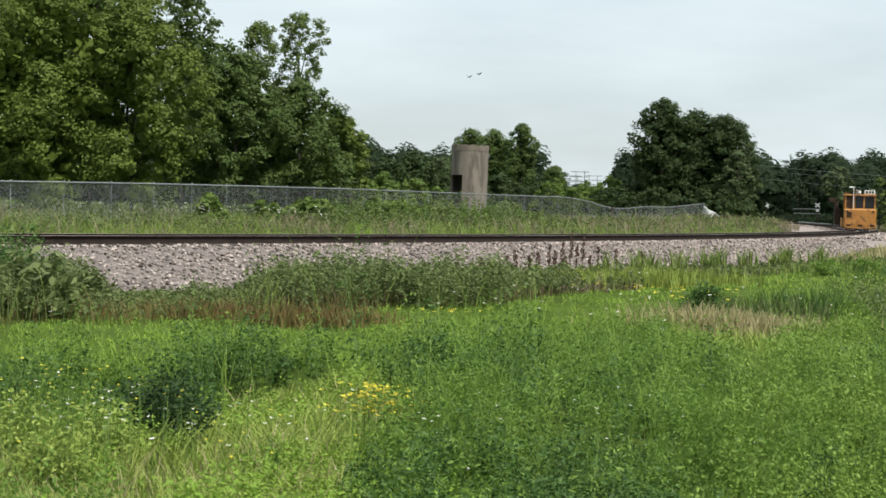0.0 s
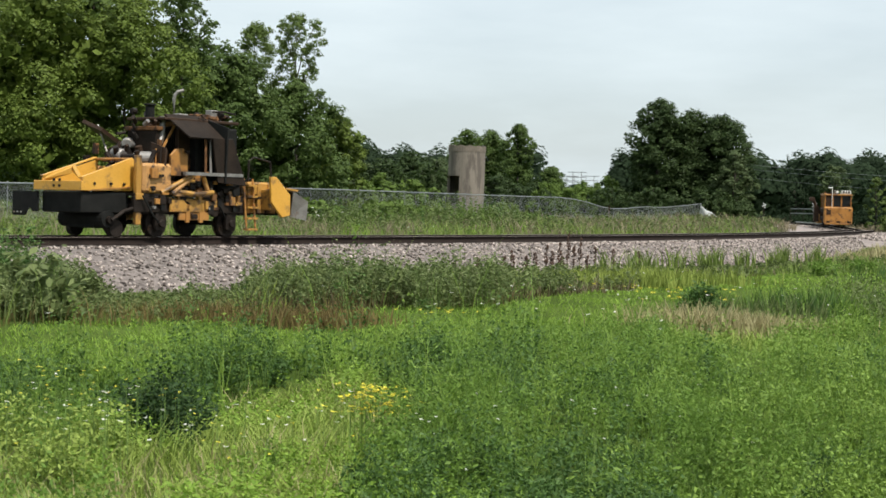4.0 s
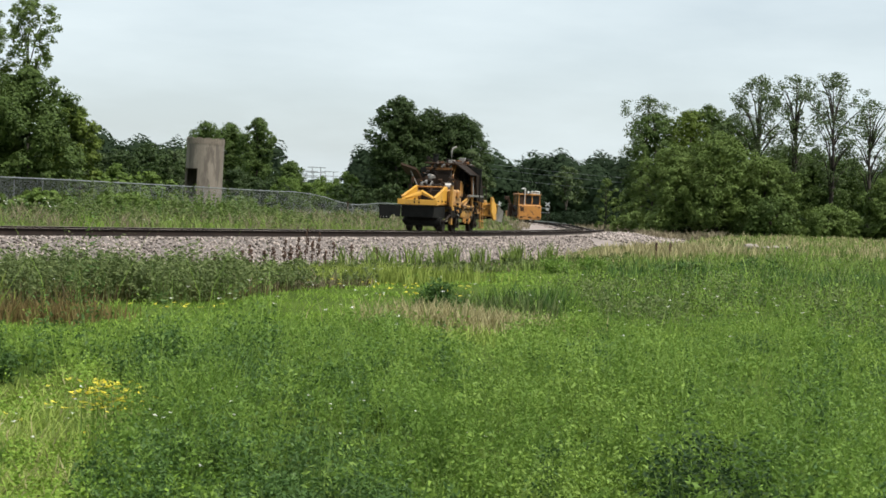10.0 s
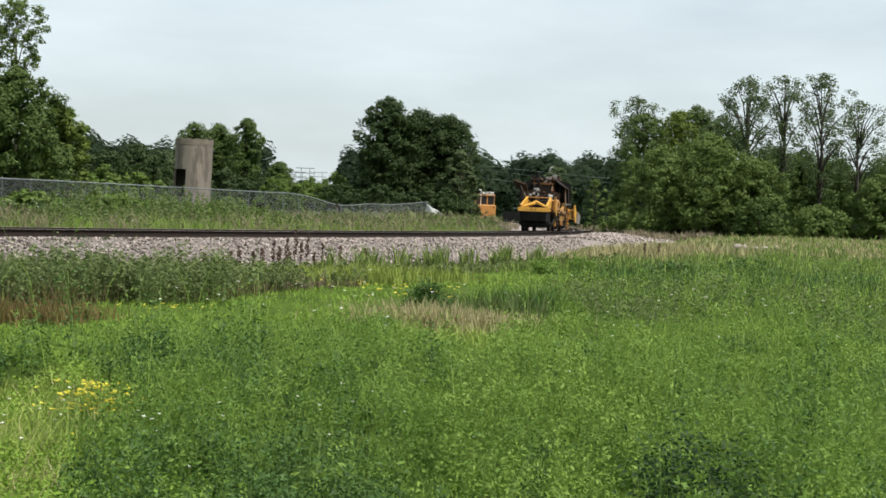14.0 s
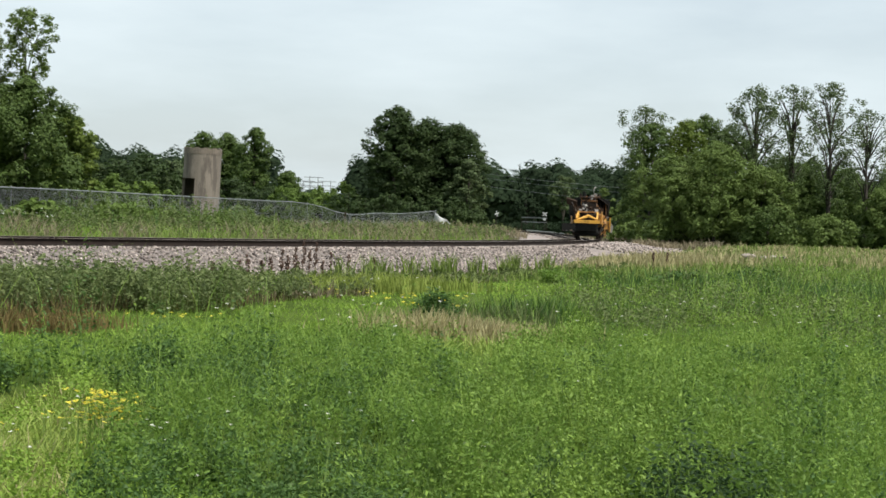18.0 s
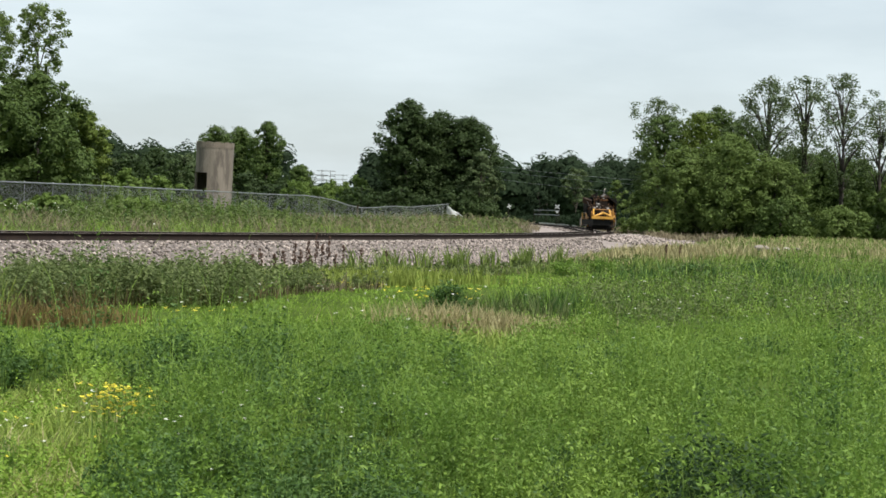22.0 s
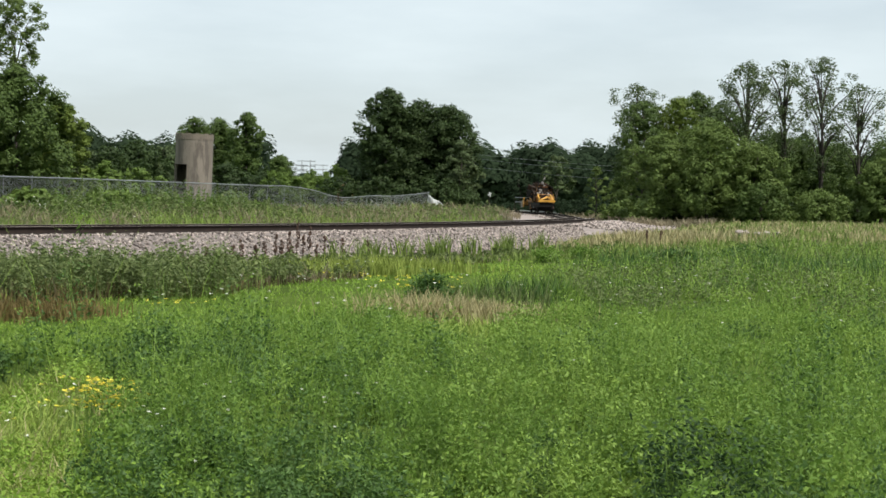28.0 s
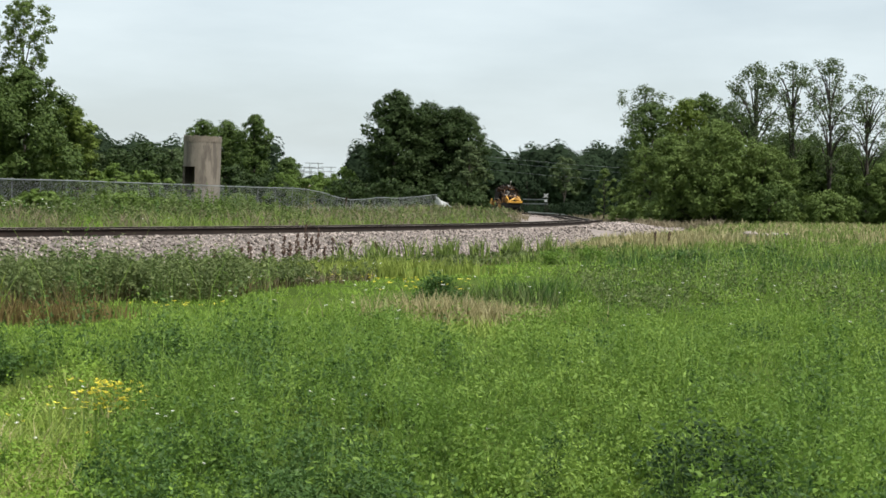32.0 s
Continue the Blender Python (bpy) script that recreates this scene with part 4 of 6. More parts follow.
for az, d, h, r, sd in ((-3.7, 215, 11.9, 3.3, 151), (-2.85, 217, 11.9, 3.3, 154), (-1.86, 205, 12.2, 2.5, 152), (-0.65, 240, 7.8, 2.2, 153)):
    x, y = at(az, d)
    tree("tree", x, y, h, r, 1.5, M_LEAF_B, "distant upright dark green tree", sd, leaves=10000, blobs=60, size=0.27, squat=0.1, puff=(0.28, 0.46), fill=30)


for i, (az, d, h, r) in enumerate(((-8.6, 176, 7.4, 4.2), (-7.6, 182, 6.4, 4.0), (-6.7, 178, 6.6, 3.6), (-5.7, 184, 7.4, 4.2), (-4.8, 188, 7.0, 3.8), (-2.6, 190, 5.2, 3.4), (-1.2, 186, 4.4, 3.0), (-9.6, 180, 8.0, 4.4))):
    x, y = at(az, d)
    tree("tree", x, y, h, r, 0.1, M_LEAF_G if i % 3 == 1 else M_LEAF_H, "rounded mid-green tree before the distant woods", 170 + i, leaves=4200, blobs=40, size=0.36, trunk=0.14, limbs=3, squat=0.8)


def shrub(az, d, h, r, sd, mat=M_LEAF_E, label="light green leafy shrub growing against the fence", leaves=2600):
    x, y = at(az, d)
    tree("shrub", x, y, h, r, 0.05, mat, label, sd, leaves=leaves, blobs=16, size=0.26, trunk=0.06, limbs=4, kind_of="shrub")


for i, (az, d, h, r) in enumerate(((-8.1, 94, 3.0, 2.4), (-6.7, 100, 3.4, 2.4), (-5.5, 105, 2.9, 2.0), (-9.4, 75, 1.5, 1.5), (-11.2, 71, 1.3, 1.2), (-6.6, 82, 1.6, 1.7), (-5.2, 87, 1.2, 1.4), (-3.0, 92, 1.1, 1.3), (-1.7, 97, 1.0, 1.3),
                                   (-13.0, 67, 1.5, 1.1), (0.6, 175, 4.6, 2.6), (-0.6, 180, 4.8, 2.8), (1.4, 170, 5.0, 2.4), (0.0, 172, 3.6, 2.4), (-2.4, 112, 1.8, 1.6))):
    shrub(az, d, h, r, 200 + i)
for i, az in enumerate((11.9, 12.7, 13.5, 14.4, 15.2, 16.1, 17.0, 17.9, 18.8, 19.7, 20.6, 21.6)):
    shrub(az, 133 + 5 * math.sin(i * 1.9), 2.2 + 0.8 * math.sin(i * 2.7), 2.4, 240 + i, M_LEAF_B if i % 3 else M_LEAF_C, "dark green undergrowth at the foot of the trees", 2200)
for i, (az, d, h, r) in enumerate(((9.7, 196, 2.2, 3.0), (10.4, 188, 2.6, 3.2), (11.1, 182, 3.0, 3.2), (11.7, 172, 2.8, 3.0), (8.9, 214, 2.0, 3.2), (8.0, 222, 1.8, 3.2), (7.2, 226, 2.0, 3.2))):
    shrub(az, d, h, r, 270 + i, M_LEAF_D, "dark green undergrowth beyond the far bend", 1800)


def far_woods():
    """Overlapping round crowns of many leaves, a long way off."""
    g = np.random.default_rng(71)
    n, per = 250, 440
    az = np.sort(g.uniform(-25, 25, n))
    d = g.uniform(255, 345, n)
    low = (az > -1.5) & (az < 2.0)
    top = 1.65 + d * np.tan(np.radians(2.02 + 0.12 * np.sin(az * 0.6 + 1.0) + 0.09 * np.sin(az * 2.3) + g.normal(0, 0.09, n)))
    top = np.where(low, top * 0.42, top)
    r = g.uniform(4.5, 7.0, n)
    x, y = d * np.sin(np.radians(az)), d * np.cos(np.radians(az))
    v = g.normal(0, 1, (n, per, 3))
    v[..., 1] = -np.abs(v[..., 1]) * np.where(g.random((n, per)) < 0.85, 1, -1)
    v[..., 2] = np.where(g.random((n, per)) < 0.7, np.abs(v[..., 2]), v[..., 2])
    v /= np.linalg.norm(v, axis=2, keepdims=True)
    lump = 1 + 0.10 * np.sin(7 * v[..., 0] + az[:, None] * 5) + 0.09 * np.sin(8 * v[..., 2] + az[:, None] * 3)
    half = np.maximum(top * 0.52, 2.0)[:, None]
    p = np.stack([x[:, None] + v[..., 0] * r[:, None] * lump, y[:, None] + v[..., 1] * r[:, None] * lump, (top[:, None] - half) + v[..., 2] * half * lump], -1)
    p, v = p.reshape(-1, 3), v.reshape(-1, 3)
    mid = np.repeat(np.stack([x, y, top - half[:, 0]], -1), per, 0)
    # larger quads added inside the crowns to act as their dark interior
    inner = g.random(len(p)) < 0.35
    p = np.where(inner[:, None], mid + (p - mid) * 0.8, p)
    ok = p[:, 2] > 0.3
    p, v, inner = p[ok], v[ok], inner[ok]
    L = np.where(inner, g.uniform(1.4, 2.0, len(p)), g.uniform(0.5, 0.9, len(p)))
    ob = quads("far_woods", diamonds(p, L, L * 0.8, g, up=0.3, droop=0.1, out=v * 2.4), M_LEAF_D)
    tagged(ob, "dark distant belt of broadleaf woods", "woods", kind="stuff")
    # dark sheet added behind the crowns in place of shaded depth
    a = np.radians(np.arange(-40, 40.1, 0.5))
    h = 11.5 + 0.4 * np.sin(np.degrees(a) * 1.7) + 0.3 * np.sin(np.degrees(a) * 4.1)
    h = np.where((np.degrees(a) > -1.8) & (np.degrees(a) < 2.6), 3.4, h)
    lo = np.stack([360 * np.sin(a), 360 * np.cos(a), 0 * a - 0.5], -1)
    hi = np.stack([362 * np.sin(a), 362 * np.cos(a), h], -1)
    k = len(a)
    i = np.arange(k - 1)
    tagged(sheet("far_wood_backdrop", np.concatenate([lo, hi]), np.stack([i, i + 1, k + i + 1, k + i], -1), M_LEAF_D), "dark sheet added behind the distant woods to stand for their shaded depth", "woods", kind="structure")


far_woods()


# ---- silo ----
def silo():
    x, y = at(-3.74, 150)
    z0 = float(ground_z(x, y)) - 0.2
    root = empty("silo", Matrix.Translation((x, y, z0)) @ pose(0, 0, 0, 0, 0.8, 0))
    tagged(root, "roofless weathered concrete stave silo with a dark doorway", "silo")
    r, h, face = 1.74, 7.0, -math.pi / 2
    k = 44
    bm = bmesh.new()
    zs = [0, 1.6, 4.25, 6.2, h]
    gap = lambda j: 2 <= j <= 8
    ang = [2 * math.pi * j / k - math.pi for j in range(k + 1)]
    for rr in (r, r - 0.16):
        rows_v = [[bm.verts.new((rr * math.cos(a), rr * math.sin(a), z)) for a in ang[:-1]] for z in zs]
        for i in range(4):
            for j in range(k):
                if i == 1 and gap(j):
                    continue
                bm.faces.new((rows_v[i][j], rows_v[i][(j + 1) % k], rows_v[i + 1][(j + 1) % k], rows_v[i + 1][j]))
        if rr == r:
            outer = rows_v
        else:
            for j in range(k):
                bm.faces.new((outer[4][j], outer[4][(j + 1) % k], rows_v[4][(j + 1) % k], rows_v[4][j]))
            for j in range(2, 9):
                bm.faces.new((outer[1][j], outer[1][j + 1], rows_v[1][j + 1], rows_v[1][j]))
                bm.faces.new((outer[2][j], outer[2][j + 1], rows_v[2][j + 1], rows_v[2][j]))
            for j in (2, 9):
                bm.faces.new((outer[1][j], outer[2][j], rows_v[2][j], rows_v[1][j]))
    bmesh.ops.recalc_face_normals(bm, faces=bm.faces)
    part("wall", bm, M_CONCRETE, root)
    bm = bmesh.new()
    for j in range(k):
        a0, a1 = ang[j] + 0.004, ang[j + 1] - 0.004
        zt = h + 0.10 + 0.05 * math.sin(j * 1.7)
        v = [bm.verts.new((q * math.cos(a), q * math.sin(a), z)) for z in (6.55, zt) for q in (r + 0.025, r - 0.19) for a in (a0, a1)]
        for f in ((0, 1, 5, 4), (2, 6, 7, 3), (4, 5, 7, 6), (0, 4, 6, 2), (1, 3, 7, 5)):
            bm.faces.new([v[i] for i in f])
    bmesh.ops.recalc_face_normals(bm, faces=bm.faces)
    part("rim", bm, M_CONCRETE_RIM, root, "darker stained rim of short staves")
    # Unseen slab added to keep daylight out, so the doorway reads dark.
    bm = bmesh.new()
    rod(bm, (0, 0, 5.9), (0, 0, 6.0), r - 0.17, seg=32)
    part("roof_deck", bm, M_DARK, root, "unseen dark slab added inside the top to block light")
    for j in (2, 9):
        bm = bmesh.new()
        rod(bm, ((r + 0.02) * math.cos(ang[j]), (r + 0.02) * math.sin(ang[j]), 1.6), ((r + 0.02) * math.cos(ang[j]), (r + 0.02) * math.sin(ang[j]), 4.3), 0.05, seg=6)
        part("door_jamb", bm, M_CONCRETE_RIM, root)


silo()


# ---- chain-link fence ----
def fence():
    n = 43
    start = FENCE_0 - FENCE_DIR * 30.5
    base = []
    for i in range(n):
        p = start + FENCE_DIR * 3.05 * i
        p = p + np.array((FENCE_DIR[1], -FENCE_DIR[0])) * 0.8 * math.sin(i * 0.22)
        base.append((p[0], p[1], float(ground_z(*p))))
    root = empty("chain_link_fence", Matrix.Identity(4))
    tagged(root, "long grey chain-link fence with steel posts and top rail", "fence")
    H = 1.72
    tops, H_AT = [], []
    for i, (x, y, z) in enumerate(base):
        az, d = math.degrees(math.atan2(x, y)), math.hypot(x, y)
        h = H + 0.05 * math.sin(i * 2.3)
        rise = 1.65 + d * math.tan(radians(float(np.interp(az, (-20.19, -17.40, -14.45, -11.45, -8.41, -6.37, -3.00, -1.05, -0.53, -0.02, 0.51, 1.03, 1.45, 2.08, 2.70, 3.53, 4.16, 4.62), (0.38, 0.42, 0.45, 0.46, 0.46, 0.44, 0.40, 0.38, 0.39, 0.36, 0.28, 0.12, 0.01, 0.04, 0.13, 0.09, 0.20, 0.27)))))
        h = max(1.2, rise - z)
        H_AT.append(h)
        tops.append((x, y, z + h))
        bm = bmesh.new()
        rod(bm, (x, y, z - 0.2), (x, y, z + h + 0.03), 0.013, seg=7)
        rod(bm, (x, y, z + h + 0.03), (x, y, z + h + 0.08), 0.032, 0.012, seg=7)
        part("post", bm, M_MESH, root)
    bm = bmesh.new()
    pipe(bm, tops, 0.036, 6)
    part("top_rail", bm, M_GALV, root)
    # woven wire in diagonal strands
    q = []
    for k, ((x0, y0, z0), (x1, y1, z1)) in enumerate(zip(base, base[1:])):
        H = (H_AT[k] + H_AT[k + 1]) / 2
        a, b = np.array((x0, y0, z0)), np.array((x1, y1, z1))
        up = np.array((0, 0, 1.0))
        m = 22
        w = 0.0085
        for i in range(-10, m):
            for sgn in (1, -1):
                u0, u1 = i / m, (i + 10.5) / m
                lo, hi = max(u0, 0), min(u1, 1)
                if hi <= lo:
                    continue
                t0, t1 = (lo - u0) / (u1 - u0), (hi - u0) / (u1 - u0)
                h0, h1 = (t0, t1) if sgn > 0 else (1 - t0, 1 - t1)
                p = a + (b - a) * lo + up * H * h0
                r = a + (b - a) * hi + up * H * h1
                q.append((p - up * w, r - up * w, r + up * w, p + up * w))
    quads("wire_mesh", np.array(q), M_MESH, root)


fence()


def fence_end():
    """The loose last panel of the fence, slumped into a pale crumpled heap of wire."""
    p = FENCE_0 + FENCE_DIR * 97.8
    z = float(ground_z(*p))
    root = empty("slumped_fence_panel", Matrix.Translation((p[0], p[1], z)))
    tagged(root, "pale crumpled wire panel slumped at the end of the fence", "fence panel")
    n = 12
    v, f = [], []
    for side in (0.0, 0.22):
        for i in range(n):
            for j in range(7):
                u, w = i / (n - 1), j / 6
                h = 1.45 * (1 - 0.62 * u ** 1.3)
                v.append((1.5 * u + 0.06 * math.sin(9 * w + 5 * u), -0.25 * u + side + 0.12 * math.sin(7 * u + 4 * w), -0.05 + w * h + 0.05 * math.sin(11 * u)))
    for side in (0, n * 7):
        f += [(side + i * 7 + j, side + (i + 1) * 7 + j, side + (i + 1) * 7 + j + 1, side + i * 7 + j + 1) for i in range(n - 1) for j in range(6)]
    f += [(i * 7 + 6, (i + 1) * 7 + 6, n * 7 + (i + 1) * 7 + 6, n * 7 + i * 7 + 6) for i in range(n - 1)]
    sheet("wire_panel", v, f, M_SIGN, root, smooth=True)
    part("end_post", rod(bmesh.new(), (0, 0.1, -0.2), (0.05, 0.1, 1.5), 0.05, seg=8), M_GALV, root)


fence_end()


# ---- the ballast regulator: x forward, y to its left, z from the rail heads, origin below the air stack ----
def wheel(root, x, y, r=0.34, axle=None):
    w = empty("wheel", Matrix.Translation((x, y, r)))
    w.parent = root
    s = 1 if y > 0 else -1
    bm = bmesh.new()
    rod(bm, (0, -0.065, 0), (0, 0.065, 0), r, seg=24)
    part("tread", bm, M_GREASE, w, bevel=0.01)
    bm = bmesh.new()
    rod(bm, (0, -s * 0.085, 0), (0, -s * 0.062, 0), r + 0.026, seg=24)
    part("flange", bm, M_GREASE, w)
    bm = bmesh.new()
    rod(bm, (0, s * 0.05, 0), (0, s * 0.10, 0), 0.15, seg=14)
    for k in range(6):
        a = k * math.pi / 3
        rod(bm, (0.21 * math.cos(a), s * 0.05, 0.21 * math.sin(a)), (0.21 * math.cos(a), s * 0.085, 0.21 * math.sin(a)), 0.03, seg=6)
    part("hub", bm, M_GREASE, w)
    return w


def regulator():
    root = empty("ballast_regulator", Matrix.Identity(4))
    tagged(root, "worn yellow and black railway ballast regulator with raised wings", "track machine")
    wheels = [wheel(root, x, y) for x in (-0.82, 1.55) for y in (0.75, -0.75)]
    B = bmesh.new
    for x in (-0.82, 1.55):
        part("axle", rod(B(), (x, -0.7, 0.34), (x, 0.7, 0.34), 0.06), M_GREASE, root)
    for s in (1, -1):
        # side sills and underframe
        bm = box(B(), (-0.5, s * 0.98 - 0.06, 0.66), (1.0, s * 0.98 + 0.06, 0.95))
        part("side_sill", bm, M_YELLOW, root, bevel=0.015)
        # The next three dark boxes stand for shaded gaps round the wheels.
        bm = box(B(), (-1.7, s * 0.95 - 0.06, 0.6), (-0.55, s * 0.95 + 0.06, 0.98))
        part("rear_sill", bm, M_GREASE, root, bevel=0.015)
        bm = box(B(), (1.05, s * 0.95 - 0.06, 0.6), (2.0, s * 0.95 + 0.06, 0.98))
        part("front_sill", bm, M_GREASE, root, bevel=0.015)
        bm = box(B(), (1.1, s * 0.9 - 0.03, 1.0), (1.9, s * 0.9 + 0.03, 1.5))
        part("step_panel", bm, M_RUBBER, root, bevel=0.015)
        bm = box(B(), (-0.3, s * 1.03 - 0.03, 0.42), (0.7, s * 1.03 + 0.03, 0.62))
        box(bm, (-0.1, s * 1.06 - 0.03, 0.36), (0.02, s * 1.06 + 0.03, 0.9))
        box(bm, (0.35, s * 1.06 - 0.03, 0.36), (0.47, s * 1.06 + 0.03, 0.9))
        part("skirt_plate", bm, M_ORANGE, root, bevel=0.01)
        for x in (-0.82, 1.55):
            bm = box(B(), (x - 0.17, s * 0.93 - 0.05, 0.18), (x + 0.17, s * 0.93 + 0.05, 0.66))
            rod(bm, (x, s * 0.98, 0.34), (x, s * 1.05, 0.34), 0.1, seg=10)
            part("axle_box", bm, M_GREASE, root, bevel=0.015)
    bm = box(B(), (-1.6, -0.85, 0.55), (2.4, 0.85, 0.85))
    part("underframe", bm, M_GREASE, root, bevel=0.02)
    bm = box(B(), (-1.7, -1.0, 0.985), (2.6, 1.0, 1.05))
    part("deck", bm, M_GREASE, root)
    # rear yellow hitch frame
    bm = box(B(), (-3.18, -0.88, 1.08), (-3.06, 0.86, 1.30))
    part("rear_beam", bm, M_BRIGHT, root, "bright yellow rear cross beam", bevel=0.012)
    for s in (1, -1):
        bm = plate(B(), [(-3.06, s * 0.72, 1.08), (-3.06, s * 0.72, 1.38), (-1.45, s * 0.66, 1.86), (-1.45, s * 0.66, 1.10)], 0.05)
        part("side_plate", bm, M_BRIGHT, root, "bright yellow sloping side plate", bevel=0.008)
        bm = plate(B(), [(-3.06, s * 0.65, 1.39), (-3.06, s * 0.77, 1.39), (-1.5, s * 0.71, 1.885), (-1.5, s * 0.59, 1.885)], 0.03)
        part("plate_flange", bm, M_BRIGHT, root)
        bm = plate(B(), [(-3.04, s * 0.70, 1.30), (-3.04, s * 0.58, 1.40), (-2.75, s * 0.0, 1.66), (-2.75, s * 0.0, 1.53)], 0.08)
        part("diagonal_brace", bm, M_BRIGHT, root)
        bm = box(B(), (-1.62, s * 0.93 - 0.06, 0.3), (-1.46, s * 0.93 + 0.06, 1.95))
        box(bm, (-1.66, s * 0.99 - 0.04, 0.9), (-1.42, s * 0.99 + 0.04, 1.05))
        part("corner_post", bm, M_YELLOW if s < 0 else M_DIM_BROWN, root, bevel=0.01)
        for z in (1.18, 1.32):
            bm = rod(B(), (-3.2, s * 0.1, z), (-3.17, s * 0.1, z), 0.035, seg=8)
            part("bolt", bm, M_GREASE, root)
    for s in (1, -1):
        part("light_strut", rod(B(), (-0.62, s * 1.14, 1.06), (0.02, s * 1.2, 1.5), 0.05, seg=8), M_TANK, root)
        part("light_strut", rod(B(), (0.32, s * 1.2, 1.5), (0.62, s * 1.12, 1.04), 0.05, seg=8), M_TANK, root)
        part("cross_beam", box(B(), (-0.55, s * 1.12 - 0.04, 1.0), (0.62, s * 1.12 + 0.04, 1.08)), M_TANK, root, bevel=0.012)
        part("lower_panel", box(B(), (-0.62, s * 1.06 - 0.03, 0.62), (0.5, s * 1.06 + 0.03, 0.92)), M_YELLOW, root, "worn yellow lower panel", bevel=0.012)
        part("rear_guide_wheel", rod(B(), (-2.05, s * 0.62, 0.2), (-2.05, s * 0.80, 0.2), 0.2, seg=18), M_GREASE, root)
        part("tank_pipe", pipe(B(), [(-0.95, s * 0.7, 1.8), (-0.85, s * 0.72, 2.05), (-0.6, s * 0.62, 2.15)], 0.06), M_GREASE, root)
        for x in (-2.7, -2.2, -1.8):
            part("side_plate_bolt", rod(B(), (x, s * 0.74, 1.25), (x, s * 0.78, 1.25), 0.035, seg=8), M_GREASE, root)
    part("oil_cooler", box(B(), (-0.62, -0.52, 1.9), (-0.5, 0.52, 2.62)), M_DIM_BROWN, root, "dark oil cooler core", bevel=0.02)
    part("cooler_frame", box(B(), (-0.66, -0.58, 2.60), (-0.44, 0.58, 2.70)), M_BROWN, root, bevel=0.012)
    part("cross_bar", rod(B(), (-1.5, -0.68, 1.86), (-1.5, 0.68, 1.86), 0.035), M_ORANGE, root)
    bm = plate(B(), [(-2.9, 0.76, 1.1), (-2.9, -0.76, 1.1), (-1.6, -0.76, 1.2), (-1.6, 0.76, 1.2)], 0.03)
    part("hitch_floor", bm, M_ORANGE, root, "rusty orange hitch floor plate")
    for s in (1, -1):
        bm = plate(B(), [(0.95, s * 0.45, 1.35), (0.95, s * 1.34, 1.35), (0.95, s * 1.40, 2.72), (0.95, s * 0.45, 3.0)], 0.05)
        part("wing_gusset", bm, M_RUBBER, root, "black upright plate behind the wing")
        bm = plate(B(), [(-0.75, s * 0.5, 1.3), (-0.75, s * 0.98, 1.3), (-0.75, s * 1.02, 2.15), (-0.75, s * 0.5, 2.3)], 0.05)
        part("bay_screen", bm, M_HOOD, root, "greasy brown screen plate")
        for k in range(3):
            part("screen_rib", rod(B(), (-0.80, s * (0.56 + 0.17 * k), 1.35), (-0.80, s * (0.56 + 0.17 * k), 2.15), 0.02, seg=6), M_ORANGE if k == 1 else M_GREASE, root)
    bm = plate(B(), [(0.3, 0.45, 1.3), (0.3, 1.38, 1.3), (0.3, 1.44, 2.42), (0.3, 0.45, 2.50)], 0.05)
    part("wing_gusset", bm, M_RUBBER, root, "black upright plate behind the wing")
    # broom box and its side panel
    # Housing colour is near black, with the shadow on it painted in.
    bm = box(B(), (-3.02, -0.70, 0.56), (-1.6, 0.74, 1.06))
    part("broom_box", bm, M_RUBBER, root, "dark broom housing with shadow in its near-black colour", bevel=0.03)
    bm = prism(B(), [(0.74, 1.04), (1.66, 1.04), (1.66, 0.46), (1.22, 0.46), (1.14, 0.6), (1.0, 0.66), (0.9, 0.56), (0.74, 0.56)], -3.16, -3.1, "x")
    part("broom_side_panel", bm, M_RUBBER, root, "dark greenish side panel with a notch")
    for yy in (1.32, 1.45, 1.58):
        part("bolt", rod(B(), (-3.19, yy, 0.54), (-3.16, yy, 0.54), 0.022, seg=8), M_STEEL, root)
    part("broom_drum", rod(B(), (-2.3, -0.8, 0.42), (-2.3, 0.8, 0.42), 0.2, seg=18), M_RUBBER, root, "dark worn bristle drum")
    # Black box added only to fill the dark area between the rear wheels.
    part("broom_skirt", box(B(), (-2.45, -0.46, 0.2), (-1.66, 0.50, 0.57)), M_RUBBER, root, "black box added to fill the dark wheel area", bevel=0.03)
    part("broom_shaft", rod(B(), (-2.3, -0.9, 0.40), (-2.3, 0.9, 0.40), 0.09), M_GREASE, root)
    for s in (1, -1):
        part("broom_arm", pipe(B(), [(-2.3, s * 0.92, 0.40), (-1.95, s * 0.94, 0.62), (-1.55, s * 0.95, 0.72)], 0.045), M_GREASE, root)
    # engine bay
    bm = box(B(), (-1.42, -1.02, 1.06), (-0.5, -0.55, 1.78))
    part("fuel_tank", bm, M_TANK, root, "scuffed orange tank", bevel=0.07)
    bm = box(B(), (-1.42, 0.55, 1.06), (-0.72, 0.96, 1.7))
    part("hydraulic_tank", bm, M_ORANGE, root, bevel=0.07)
    bm = box(B(), (-1.35, -0.5, 1.06), (0.1, 0.5, 1.75))
    part("engine_block", bm, M_GREASE, root, bevel=0.05)
    bm = box(B(), (0.16, -0.42, 1.7), (0.5, 0.42, 2.72))
    part("radiator", bm, M_RUBBER, root, "black radiator core", bevel=0.02)
    for k in range(8):
        bm = box(B(), (0.13, -0.36 + k * 0.1, 2.0), (0.16, -0.33 + k * 0.1, 2.66))
        part("radiator_slat", bm, M_GREASE, root)
